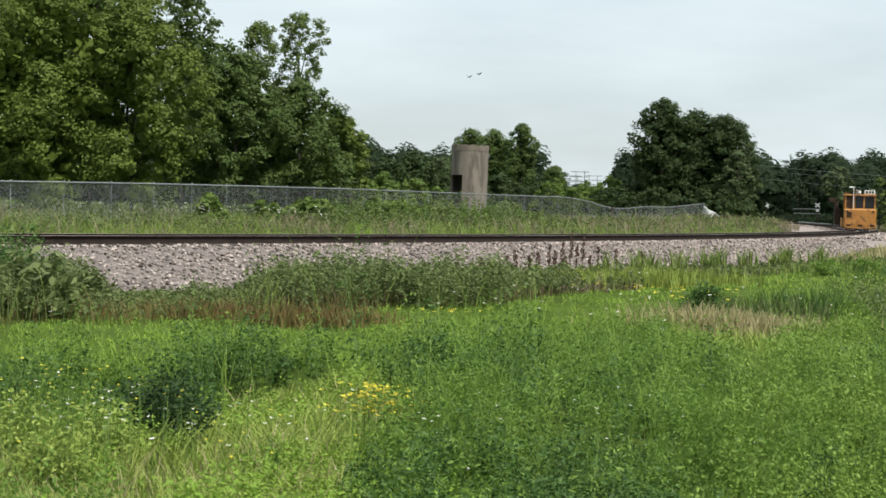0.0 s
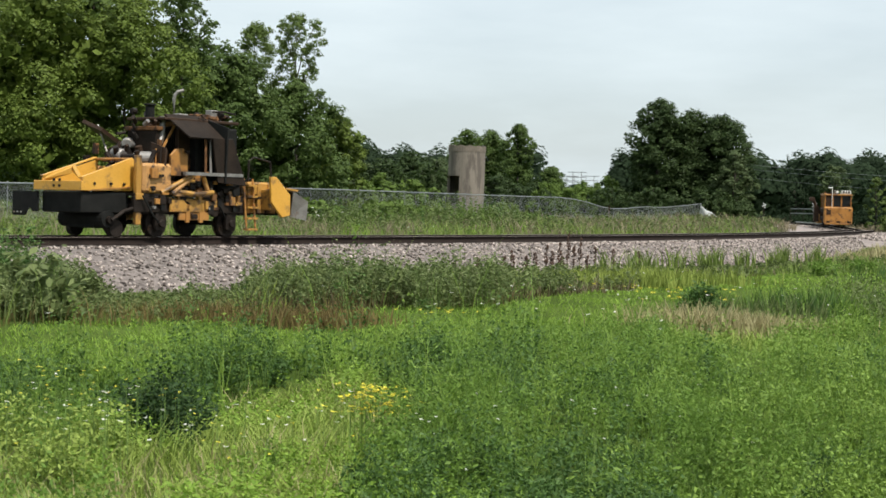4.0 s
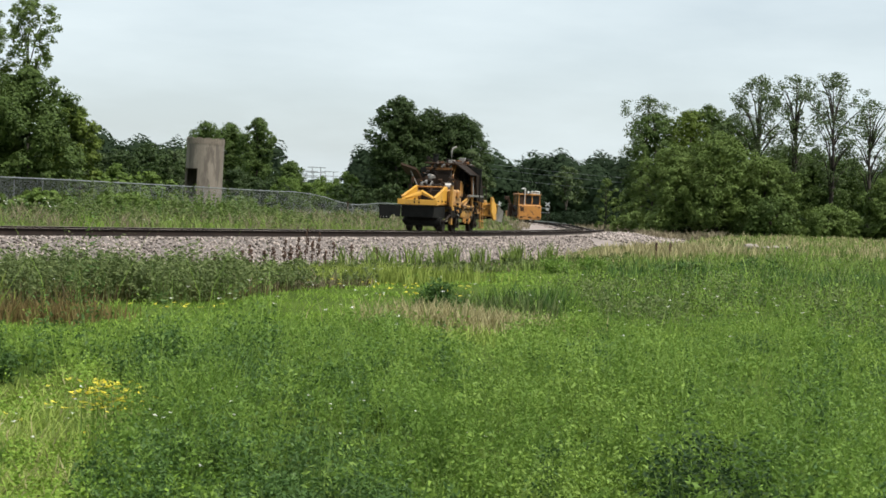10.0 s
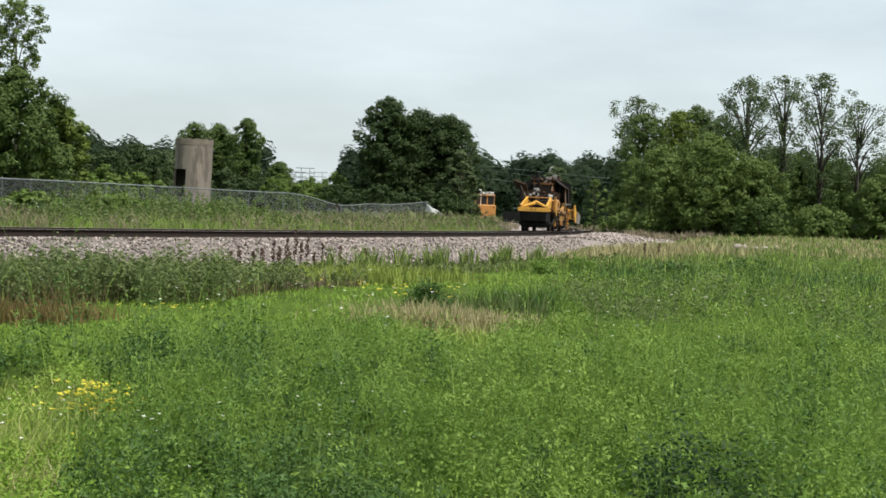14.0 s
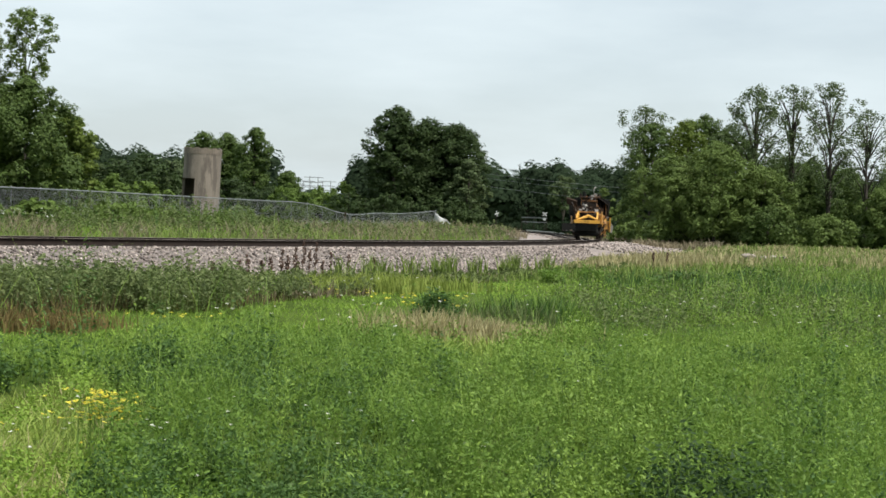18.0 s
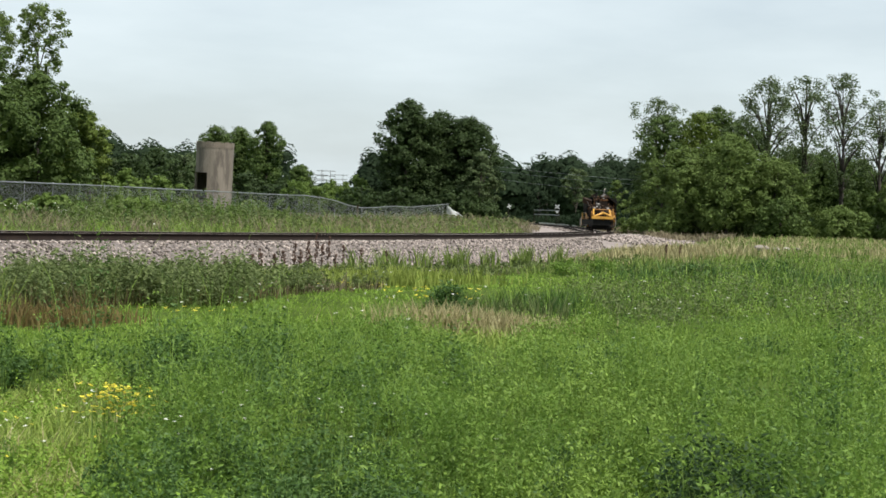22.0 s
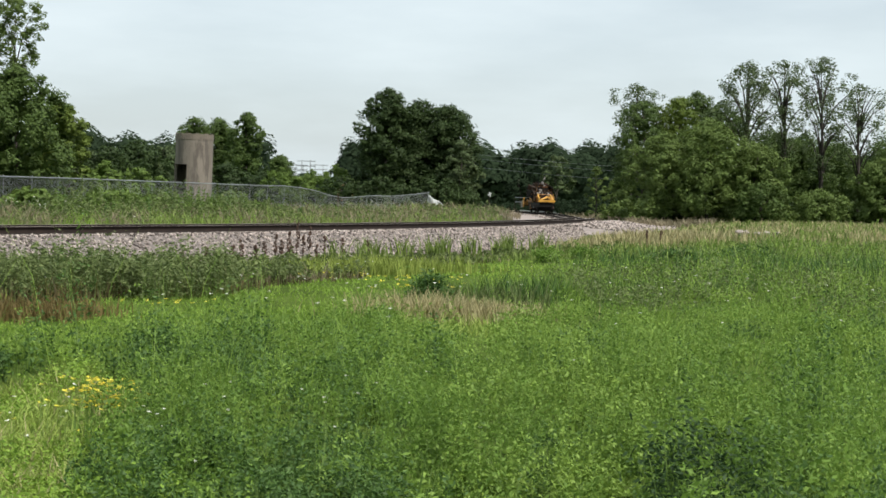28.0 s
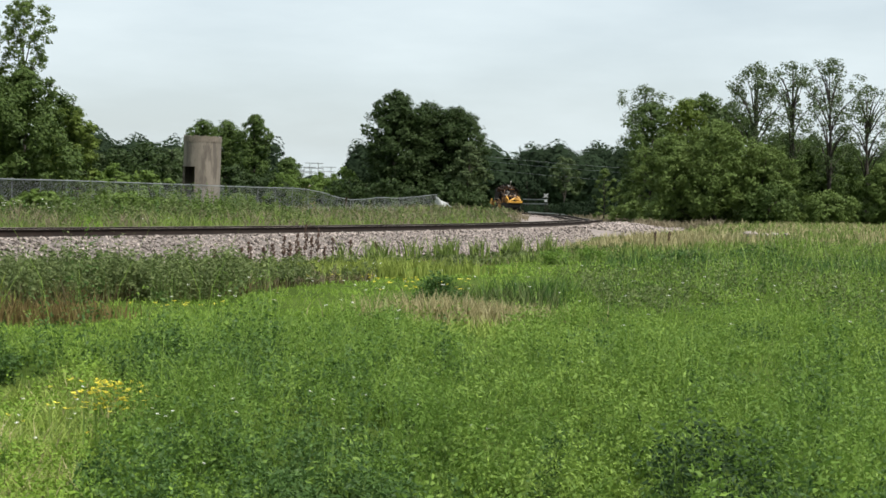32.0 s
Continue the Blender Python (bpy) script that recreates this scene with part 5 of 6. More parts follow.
    for s in (1, -1):
        part("radiator_frame", box(B(), (0.1, s * 0.48 - 0.06, 1.5), (0.5, s * 0.48 + 0.06, 2.86)), M_HOOD, root, bevel=0.012)
    part("radiator_frame", box(B(), (0.1, -0.42, 2.74), (0.5, 0.42, 2.86)), M_ORANGE, root, bevel=0.012)
    bm = prism(B(), [(-0.42, 1.5), (-0.42, 2.0), (-0.25, 2.16), (-0.02, 2.18), (0.14, 2.0), (0.14, 1.5)], -0.86, -0.78)
    part("engine_cover", bm, M_ORANGE, root, "oil-stained orange side cover", bevel=0.01)
    bm = prism(B(), [(-0.62, 1.45), (-0.62, 1.9), (-0.35, 2.2), (0.25, 2.25), (0.25, 1.45)], 0.7, 0.78)
    part("engine_cover", bm, M_BROWN, root, "oil-stained orange side cover", bevel=0.01)
    gr = random.Random(9)
    for k in range(40):
        x, y, z = gr.uniform(-0.9, 1.9), gr.uniform(-0.75, 0.75), gr.uniform(2.5, 2.98)
        if x > 0.4:
            z = gr.uniform(2.92, 3.05)
        p = (x, y, z)
        q = (x + gr.uniform(-0.25, 0.25), y + gr.uniform(-0.25, 0.25), z + gr.uniform(-0.25, 0.12))
        part("fitting", rod(B(), p, q, gr.uniform(0.02, 0.06), seg=7), gr.choice((M_GREASE, M_HOOD, M_HOOD, M_STEEL, M_BROWN)), root)
    for k in range(16):
        x, y, z = gr.uniform(-1.35, 0.0), gr.uniform(-0.5, 0.6), gr.uniform(1.75, 2.15)
        part("engine_fitting", rod(B(), (x, y, z - 0.15), (x + gr.uniform(-0.15, 0.15), y + gr.uniform(-0.15, 0.15), z + gr.uniform(0.05, 0.25)), gr.uniform(0.04, 0.1), seg=9), gr.choice((M_GREASE, M_GREASE, M_STEEL, M_HOOD)), root)
    part("engine_head", box(B(), (-1.2, -0.4, 1.75), (0.0, 0.4, 2.0)), M_GREASE, root, bevel=0.04)
    part("roof_brace", rod(B(), (-0.45, -0.5, 2.05), (0.1, -0.5, 2.9), 0.035, seg=7), M_ORANGE, root)
    part("roof_brace", rod(B(), (-0.45, 0.55, 2.05), (0.1, 0.55, 2.9), 0.035, seg=7), M_ORANGE, root)
    for k in range(60):
        x, y, z = gr.uniform(-1.3, 1.5), gr.choice((-1, 1)) * gr.uniform(0.3, 1.0), gr.uniform(1.1, 2.3)
        sx, sy, sz = gr.uniform(0.04, 0.2), gr.uniform(0.04, 0.12), gr.uniform(0.05, 0.28)
        part("bracket", box(B(), (x, y, z), (x + sx, y + sy, z + sz)), gr.choice((M_GREASE, M_GREASE, M_BROWN, M_BROWN, M_HOOD)), root, bevel=0.008)
    for k in range(46):
        x, z = gr.uniform(-1.35, 1.75), gr.uniform(0.42, 1.55)
        sx, sy, sz = gr.uniform(0.05, 0.24), gr.uniform(0.02, 0.10), gr.uniform(0.05, 0.26)
        if abs(x - 1.55) < 0.34 or abs(x + 0.82) < 0.34:
            z = max(z, 0.8)
        part("side_bracket", box(B(), (x, -1.02 - sy, z), (x + sx, -1.0, z + sz)), gr.choice((M_ORANGE, M_YELLOW, M_YELLOW, M_BROWN, M_GREASE, M_DIM_BROWN)), root, bevel=0.008)
    for k in range(18):
        x, z = gr.uniform(-1.3, 1.7), gr.uniform(0.6, 1.6)
        part("side_pin", rod(B(), (x, -1.0, z), (x, -1.1 - gr.uniform(0, 0.05), z), gr.uniform(0.025, 0.06), seg=10), gr.choice((M_GREASE, M_ORANGE, M_STEEL, M_DIM_BROWN)), root)
    for k in range(14):
        x, s, z = gr.uniform(-1.3, 1.7), gr.choice((-1, 1)), gr.uniform(0.9, 1.5)
        e = (x + gr.uniform(-0.5, 0.6), s * gr.uniform(0.95, 1.12), z + gr.uniform(-0.6, 0.5))
        part("hose", pipe(B(), [(x, s * 0.85, z), ((x + e[0]) / 2, s * 1.1, min(z, e[2]) - 0.06), e], 0.022, 6), gr.choice((M_RUBBER, M_GREASE)), root)
    for k in range(10):
        x = -0.9 + 0.27 * k
        part("valve_block", box(B(), (x, -1.07, 0.66 + 0.12 * (k % 3)), (x + 0.12, -1.03, 0.8 + 0.12 * (k % 3))), gr.choice((M_GREASE, M_ORANGE, M_RUBBER)), root)
    for p, q, r in (((-1.1, 0.1, 1.95), (-1.1, 0.45, 2.0), 0.17), ((-1.0, -0.35, 1.9), (-0.75, -0.62, 1.9), 0.17), ((-0.95, 0.15, 2.25), (-0.7, 0.4, 2.3), 0.14), ((-1.15, 0.5, 1.9), (-0.9, 0.62, 1.98), 0.12)):
        bm = rod(B(), p, q, r, seg=16)
        part("air_cleaner", bm, M_STEEL, root, "dusty grey metal canister", bevel=0.03)
    part("intake_pipe", pipe(B(), [(0, 0.4, 2.95), (0, 0.4, 2.5), (-0.1, 0.38, 2.32), (-0.4, 0.32, 2.25), (-0.75, 0.3, 2.25)], 0.085, 10), M_STEEL, root)
    bm = rod(B(), (0, 0.4, 2.88), (0, 0.4, 3.24), 0.115, seg=16)
    rod(bm, (0, 0.4, 3.25), (0, 0.4, 3.30), 0.15, seg=16)
    part("air_intake", bm, M_RUBBER, root, "black air intake stack with a flat cap", bevel=0.012)
    part("lower_exhaust", pipe(B(), [(-0.6, -0.45, 2.05), (-0.45, -0.42, 2.2), (-0.3, -0.38, 2.5), (-0.25, -0.36, 2.95)], 0.075, 10), M_STEEL, root)
    part("exhaust_pipe", pipe(B(), [(0.2, -0.25, 2.8), (0.2, -0.25, 3.4), (0.21, -0.27, 3.52), (0.26, -0.31, 3.6), (0.38, -0.4, 3.64)], 0.045, 10), M_STEEL, root, "curved grey exhaust pipe")
    # cab and roof
    bm = box(B(), (0.52, -0.75, 1.06), (1.95, 0.75, 2.75))
    part("cab", bm, M_RUBBER, root, "dark grimy operator cab", bevel=0.04)
    for s in (1, -1):
        bm = box(B(), (0.7, s * 0.765 - 0.012, 1.75), (1.75, s * 0.765 + 0.012, 2.5))
        part("cab_window", bm, M_GLASS, root)
        for x in (0.45, 0.62, 0.85, 1.1):
            part("hydraulic_cylinder", rod(B(), (x, s * 1.16, 1.52), (x + 0.04, s * 1.1, 2.5), 0.034, seg=8), M_STEEL if x in (0.62, 1.1) else M_BROWN, root)
    bm = box(B(), (-0.5, -0.7, 2.86), (2.05, 0.7, 2.93))
    part("roof", bm, M_HOOD, root, bevel=0.015)
    # This hood plate has its shade painted in with the darker brown.
    bm = plate(B(), [(-0.35, -0.5, 3.02), (-0.2, -1.28, 2.45), (1.0, -1.28, 2.45), (0.9, -0.5, 3.02)], 0.04)
    part("wing_hood", bm, M_DIM_BROWN, root, "brown sloping hood plate")
    # This one has the lighter brown, to imitate its sunlit edge.
    bm = plate(B(), [(-1.15, 1.54, 2.86), (-1.15, 0.82, 2.64), (-0.4, 0.82, 2.24), (-0.4, 1.54, 2.46)], 0.09)
    part("wing_hood", bm, M_HOOD, root, "raised brown hood plate")
    part("hood_stay", rod(B(), (-0.9, 0.85, 1.9), (-0.9, 1.3, 2.74), 0.025, seg=6), M_STEEL, root)
    bm = prism(B(), [(0.55, 2.46), (1.25, 2.46), (1.75, 1.3), (0.75, 1.36)], -1.30, -1.24)
    part("side_wing", bm, M_DIM_BROWN, root, "dark brown raised side wing plate", bevel=0.01)
    bm = prism(B(), [(0.45, 2.46), (1.3, 2.46), (1.75, 1.3), (0.55, 1.36)], 1.24, 1.30)
    part("side_wing", bm, M_DIM_BROWN, root, "dark brown raised side wing plate", bevel=0.01)
    for s in (1, -1):
        part("wing_bar", box(B(), (-0.35, s * 1.27 - 0.05, 1.52), (1.6, s * 1.27 + 0.05, 1.60)), M_STEEL, root)
        part("wing_strut", rod(B(), (-0.85, s * 1.0, 1.08), (-0.05, s * 1.25, 1.52), 0.06, seg=8), M_YELLOW, root)
        part("wing_strut", rod(B(), (0.75, s * 1.0, 1.06), (0.3, s * 1.25, 1.5), 0.055, seg=8), M_YELLOW, root)
        part("wing_link", pipe(B(), [(-0.5, s * 1.1, 1.12), (0.1, s * 1.22, 1.06), (0.75, s * 1.12, 1.12)], 0.06), M_YELLOW, root)
    for p, sx, sy, sz, mt in (((0.9, -0.35, 2.93), 0.42, 0.36, 0.16, M_BROWN), ((1.3, -0.45, 2.93), 0.26, 0.24, 0.28, M_STEEL), ((0.35, -0.3, 2.93), 0.3, 0.26, 0.14, M_STEEL), ((0.6, 0.35, 2.93), 0.5, 0.4, 0.1, M_HOOD)):
        bm = box(B(), p, (p[0] + sx, p[1] + sy, p[2] + sz))
        part("roof_box", bm, mt, root, bevel=0.02)
    for x, y in ((1.55, -0.5), (1.72, -0.3), (1.6, 0.4), (-0.35, 0.62)):
        bm = rod(B(), (x, y, 2.93), (x, y, 3.06), 0.03, seg=6)
        rod(bm, (x - 0.06, y, 3.1), (x + 0.08, y, 3.1), 0.075, seg=10)
        part("work_lamp", bm, M_GREASE, root)
    part("roof_rail", pipe(B(), [(1.2, -0.6, 3.15), (1.6, -0.62, 3.17), (2.0, -0.6, 3.12)], 0.025), M_GREASE, root)
    # front deck, ladder, plough
    bm = box(B(), (1.95, -0.95, 1.06), (3.3, 0.95, 1.42))
    part("front_hood", bm, M_YELLOW, root, bevel=0.05)
    for k in range(3):
        bm = box(B(), (2.1 + 0.38 * k, -0.99, 0.62), (2.38 + 0.38 * k, -0.93, 1.38))
        part("hood_panel", bm, M_YELLOW, root, bevel=0.012)
    for x in (1.98, 2.30):
        part("ladder_rail", rod(B(), (x, -1.10, 0.16), (x - 0.06, -1.02, 1.5), 0.028, seg=6), M_ORANGE, root)
    for z in (0.18, 0.46, 0.74, 1.02, 1.30):
        part("ladder_step", box(B(), (1.96, -1.16, z), (2.32, -0.98, z + 0.05)), M_YELLOW, root)
    part("handrail", pipe(B(), [(2.1, -1.0, 1.42), (2.12, -1.0, 1.95), (2.3, -1.0, 2.05), (2.9, -1.0, 1.95), (2.95, -1.0, 1.42)], 0.025), M_GREASE, root)
    bm = prism(B(), [(2.55, 0.9), (2.5, 1.56), (2.72, 1.56), (3.25, 1.1), (3.25, 0.58), (2.95, 0.52)], -1.42, -1.34)
    part("plough_end_plate", bm, M_BRIGHT, root, "bright yellow plough end plate", bevel=0.012)
    bm = prism(B(), [(2.55, 0.9), (2.5, 1.56), (2.72, 1.56), (3.25, 1.1), (3.25, 0.58), (2.95, 0.52)], 1.34, 1.42)
    part("plough_end_plate", bm, M_BRIGHT, root, "bright yellow plough end plate", bevel=0.012)
    bm = box(B(), (2.6, -1.34, 0.7), (3.2, 1.34, 1.25))
    part("plough_carrier", bm, M_YELLOW, root, bevel=0.03)
    for s in (1, -1):
        bm = plate(B(), [(3.3, s * 1.45, 1.2), (3.75, s * 1.55, 0.95), (3.75, s * 1.5, 0.45), (3.35, s * 1.3, 0.55)], 0.04)
        part("plough_blade", bm, M_STEEL, root, "bare steel plough blade")
        bm = plate(B(), [(3.2, s * 1.3, 1.25), (3.2, s * 0.1, 1.25), (4.1, s * 0.05, 1.15), (3.6, s * 1.35, 1.2)], 0.05)
        part("plough_top", bm, M_YELLOW, root)
        bm = plate(B(), [(4.0, s * 0.02, 1.2), (3.5, s * 1.3, 1.2), (3.5, s * 1.3, 0.6), (4.0, s * 0.02, 0.55)], 0.05)
        part("plough_blade", bm, M_GREASE, root)
    for k, (a, b) in enumerate((((-0.6, -0.99, 1.3), (0.4, -1.02, 0.7)), ((0.1, -1.0, 1.5), (0.9, -1.02, 0.85)), ((0.9, -0.99, 1.2), (1.3, -1.0, 0.5)), ((-1.5, -1.08, 1.0), (-0.95, -1.05, 0.35)), ((1.0, -0.95, 1.5), (2.3, -0.9, 1.5)))):
        m = ((a[0] + b[0]) / 2, (a[1] + b[1]) / 2 - 0.08, (a[2] + b[2]) / 2 - 0.14)
        part("hose", pipe(B(), [a, m, b], 0.024, 6), M_RUBBER, root)
        part("hose", pipe(B(), [(a[0], -a[1], a[2]), (m[0], -m[1], m[2]), (b[0], -b[1], b[2])], 0.024, 6), M_RUBBER, root)
    return root, wheels


def sweeper():
    """The machine ahead: an orange body with a windowed cab."""
    root = empty("track_sweeper", Matrix.Identity(4))
    tagged(root, "orange railway track machine with a windowed cab and white roof boxes", "track machine")
    B = bmesh.new
    wheels = [wheel(root, x, y) for x in (-0.2, 3.4) for y in (0.75, -0.75)]
    part("body", box(B(), (-1.5, -1.2, 0.66), (-1.0, 1.2, 2.2)), M_REDORANGE, root, bevel=0.09)
    part("lower_lip", box(B(), (-1.56, -1.14, 0.56), (-1.46, 1.14, 0.70)), M_ORANGE, root, bevel=0.02)
    part("chassis", box(B(), (-1.3, -0.7, 0.86), (5.0, 0.7, 1.05)), M_GREASE, root, bevel=0.02)
    part("engine_hood", box(B(), (-1.0, -0.85, 0.9), (4.8, 0.85, 2.1)), M_DIM_BROWN, root, bevel=0.08)
    for y in (-0.9, 0.0, 0.85):
        part("grab_plate", box(B(), (-1.53, y - 0.16, 0.75), (-1.5, y + 0.16, 0.9)), M_GREASE, root, bevel=0.01)
    part("tool_box", box(B(), (-1.56, 0.62, 1.5), (-1.5, 1.0, 1.95)), M_HOOD, root, "dark recessed box", bevel=0.02)
    part("cab_core", box(B(), (-0.95, -1.06, 2.1), (1.5, 1.06, 3.28)), M_GLASS, root, "dark cab glazing")
    for x in (-1.0, 0.3, 1.46):
        for y in (-1.1, -0.3, 0.42, 1.06):
            if x == 0.3 and abs(y) < 1:
                continue
            part("cab_pillar", box(B(), (x, y - 0.05, 2.1), (x + 0.1, y + 0.06, 3.28)), M_REDORANGE, root)
    part("door_panel", box(B(), (-1.02, 0.48, 2.1), (-0.97, 1.02, 3.28)), M_HOOD, root, "rusty closed panel beside the window", bevel=0.01)
    part("window_rail", box(B(), (-1.02, -1.12, 2.16), (-0.97, 1.12, 2.26)), M_REDORANGE, root)
    part("cab_roof", box(B(), (-1.15, -1.2, 3.28), (1.65, 1.2, 3.44)), M_ORANGE, root, "sun-bleached orange roof", bevel=0.04)
    part("roof_unit", box(B(), (-0.8, -1.1, 3.44), (0.2, -0.35, 3.78)), M_WHITE, root, "white roof unit", bevel=0.03)
    for k in range(3):
        part("unit_vent", box(B(), (-0.82, -1.0 + 0.22 * k, 3.52), (-0.79, -0.86 + 0.22 * k, 3.74)), M_GREASE, root)
    part("mast", rod(B(), (-1.2, 0.52, 2.2), (-1.2, 0.52, 3.98), 0.026), M_WHITE, root, "slim white mast")
    part("mast_lamp", box(B(), (-1.26, 0.45, 3.95), (-1.14, 0.86, 4.06)), M_WHITE, root, bevel=0.03)
    part("roof_beacon", rod(B(), (-0.6, 0.05, 3.44), (-0.6, 0.05, 3.75), 0.13, 0.10, seg=12), M_WHITE, root)
    part("exhaust", pipe(B(), [(-0.2, 0.25, 3.4), (-0.2, 0.25, 3.7), (-0.3, 0.2, 3.8)], 0.06), M_STEEL, root)
    part("boom", pipe(B(), [(0.8, 1.05, 1.4), (0.9, 1.6, 2.2), (0.9, 1.9, 3.0)], 0.13), M_HOOD, root, "rusty folded side boom")
    part("boom_head", box(B(), (0.5, 1.4, 0.8), (1.3, 1.8, 2.3)), M_HOOD, root, bevel=0.05)
    part("boom_link", box(B(), (0.6, 1.75, 2.7), (1.1, 2.2, 3.1)), M_HOOD, root, bevel=0.04)
    gr = random.Random(31)
    for k in range(14):
        x, y = gr.uniform(-0.9, 1.2), gr.uniform(-0.2, 1.0)
        part("roof_fitting", box(B(), (x, y, 3.44), (x + gr.uniform(0.08, 0.3), y + gr.uniform(0.08, 0.25), 3.44 + gr.uniform(0.06, 0.28))), gr.choice((M_GREASE, M_HOOD, M_BROWN)), root)
    part("front_frame", box(B(), (4.8, -1.0, 0.62), (6.4, 1.0, 1.5)), M_REDORANGE, root, bevel=0.05)
    for y in (-0.95, 0.95):
        part("tail_lamp", rod(B(), (-1.53, y, 2.0), (-1.49, y, 2.0), 0.07), M_HOOD, root)
    for ob in root.children:
        if not ob.name.startswith("wheel"):
            ob.scale.y, ob.location.z = 1.1, -0.40
    return root, wheels


machine, machine_wheels = regulator()
lead, lead_wheels = sweeper()


# ---- weeds with a shape of their own, flowers, posts, signs ----
def bush(az, d, h, r, mat, label, seed, leaves=2600, size=0.06, name="weed_bush"):
    g = np.random.default_rng(seed)
    x, y = at(az, d)
    root = empty(name, Matrix.Translation((x, y, float(ground_z(x, y)))))
    tagged(root, label, "weed")
    n = 26
    a, rr = g.uniform(0, 6.28, n), r * np.sqrt(g.uniform(0, 1, n))
    bx, by = rr * np.cos(a), rr * np.sin(a)
    hh = h * (1 - 0.45 * (rr / r) ** 2) * g.uniform(0.75, 1.15, n)
    base = np.stack([bx * 0.6, by * 0.6, 0 * bx], -1)
    b = blades(base, hh, 0.012, g, 0.15)
    quads("stalk_tuft", b, M_STEM, root)["kind"] = "stuff"
    k = g.integers(0, n, leaves)
    u = g.beta(1.7, 1.0, leaves)
    p = base[k] + np.stack([bx[k] * 0.4 * u, by[k] * 0.4 * u, hh[k] * u], -1) + g.normal(0, 1, (leaves, 3)) * np.array((0.06, 0.06, 0.03)) * (0.6 + r)
    p[:, 2] = np.maximum(p[:, 2], 0.03)
    L = size * g.uniform(0.6, 1.3, leaves)
    quads("leaf_mass", diamonds(p, L, L * 0.42, g, up=0.45), mat, root)["kind"] = "stuff"
    return root


# The first two clumps use the leaf colour with hollow shade painted in.
for az, d, h, r, mat, sd, size in ((14.7, 7.4, 0.72, 0.36, M_HOLLOW, 301, 0.036), (-14.4, 10.5, 0.56, 0.36, M_HOLLOW, 303, 0.042), (-4.9, 13.4, 0.5, 0.4, M_CLOVER_DARK, 302, 0.05), (-1.2, 7.4, 0.46, 0.4, M_CLOVER_DARK, 338, 0.034), (1.8, 7.6, 0.46, 0.36, M_CLOVER_DARK, 337, 0.034),
                                   (-19.6, 22.5, 1.15, 0.7, M_CLOVER_DARK, 305, 0.07), (-18.9, 22.0, 0.95, 0.5, M_SAGE, 317, 0.07), (-17.4, 24.0, 0.7, 0.6, M_SAGE, 318, 0.08), (-20.6, 24.5, 1.2, 0.9, M_SAGE, 319, 0.09), (-18.1, 25.5, 0.9, 0.6, M_SAGE, 306, 0.07), (4.9, 23.2, 0.6, 0.35, M_CLOVER_DARK, 335, 0.06),
                                   (13.6, 40, 0.6, 0.7, M_CLOVER_DARK, 309, 0.11), (16.2, 44, 0.6, 0.8, M_CLOVER_DARK, 310, 0.12), (9.0, 46, 0.45, 0.45, M_CLOVER, 311, 0.10), (10.4, 50, 0.5, 0.5, M_CLOVER, 312, 0.10),
                                   (-16.6, 9.6, 0.5, 0.22, M_FRESH, 313, 0.04), (-18.3, 8.8, 0.42, 0.22, M_FRESH, 316, 0.04), (-19.8, 9.6, 0.5, 0.3, M_FRESH, 320, 0.04), (-17.6, 10.2, 0.5, 0.3, M_CLOVER, 321, 0.04)):
    bush(az, d, h, r, mat, "leafy pale milkweed clump beside the railway" if mat is M_SAGE else ("bright green leafy weed clump in the field" if mat in (M_CLOVER, M_FRESH) else "dark green leafy weed clump, the darkest painted as a shaded hollow"), sd, size=size,
         leaves=3200 if r > 0.5 or mat in (M_CLOVER_DARK, M_HOLLOW) else 1000)


gw = random.Random(77)
for i in range(12):
    bush(-10.2 + i * 0.66 + gw.uniform(-0.2, 0.2), 25.0 + gw.uniform(-0.8, 1.2), gw.uniform(0.7, 1.0), 0.5, M_SAGE, "tall grey-green weed clump beside the ballast", 860 + i, leaves=900, size=0.075)


def flowers(name, az, d, n, spread_r, h, mat, label, seed, size=0.03, squash=0.5):
    """Open flower heads: five petals each, on thin stalks."""
    g = np.random.default_rng(seed)
    x0, y0 = at(az, d)
    x, y = x0 + g.normal(0, spread_r, n), y0 + g.normal(0, spread_r * squash, n)
    z = ground_z(x, y) + h * g.uniform(0.75, 1.2, n)
    q = []
    for k in range(5):
        a = k * 1.2566 + g.uniform(0, 6, n)
        t = np.stack([np.cos(a), np.sin(a), g.uniform(-0.2, 0.5, n)], -1) * size
        s = np.stack([-np.sin(a), np.cos(a), 0 * a], -1) * size * 0.45
        c = np.stack([x, y, z], -1)
        q.append(np.stack([c, c + t * 0.6 + s, c + t, c + t * 0.6 - s], 1))
    root = quads(name, np.concatenate(q), mat)
    tagged(root, label, "flowers", kind="stuff")
    quads("stalk_tuft", blades(np.stack([x, y, z - 0.3], -1), np.full(n, 0.3), 0.005, g, 0.02), M_STEM, root)


for i, (az, d, h) in enumerate(((-19.2, 21.4, 0.9), (-18.6, 20.8, 1.0), (-18.2, 21.2, 0.85), (-19.9, 21.6, 0.8), (-18.0, 20.6, 0.6))):
    bush(az, d, h, 0.34, M_SAGE, "tall milkweed with broad pale leaves beside the railway", 340 + i, leaves=130, size=0.2, name="milkweed")


for i, (az, d) in enumerate(((15.4, 6.5), (14.2, 6.4), (-2.7, 6.5), (-3.6, 6.3), (4.4, 6.9), (9.6, 6.5), (17.6, 7.2), (1.0, 7.6))):
    bush(az, d, 0.50 + 0.05 * math.sin(i * 2.1), 0.14, M_CLOVER_LIGHT, "light green broad-leaved weed rising above the field", 360 + i, leaves=150, size=0.045)
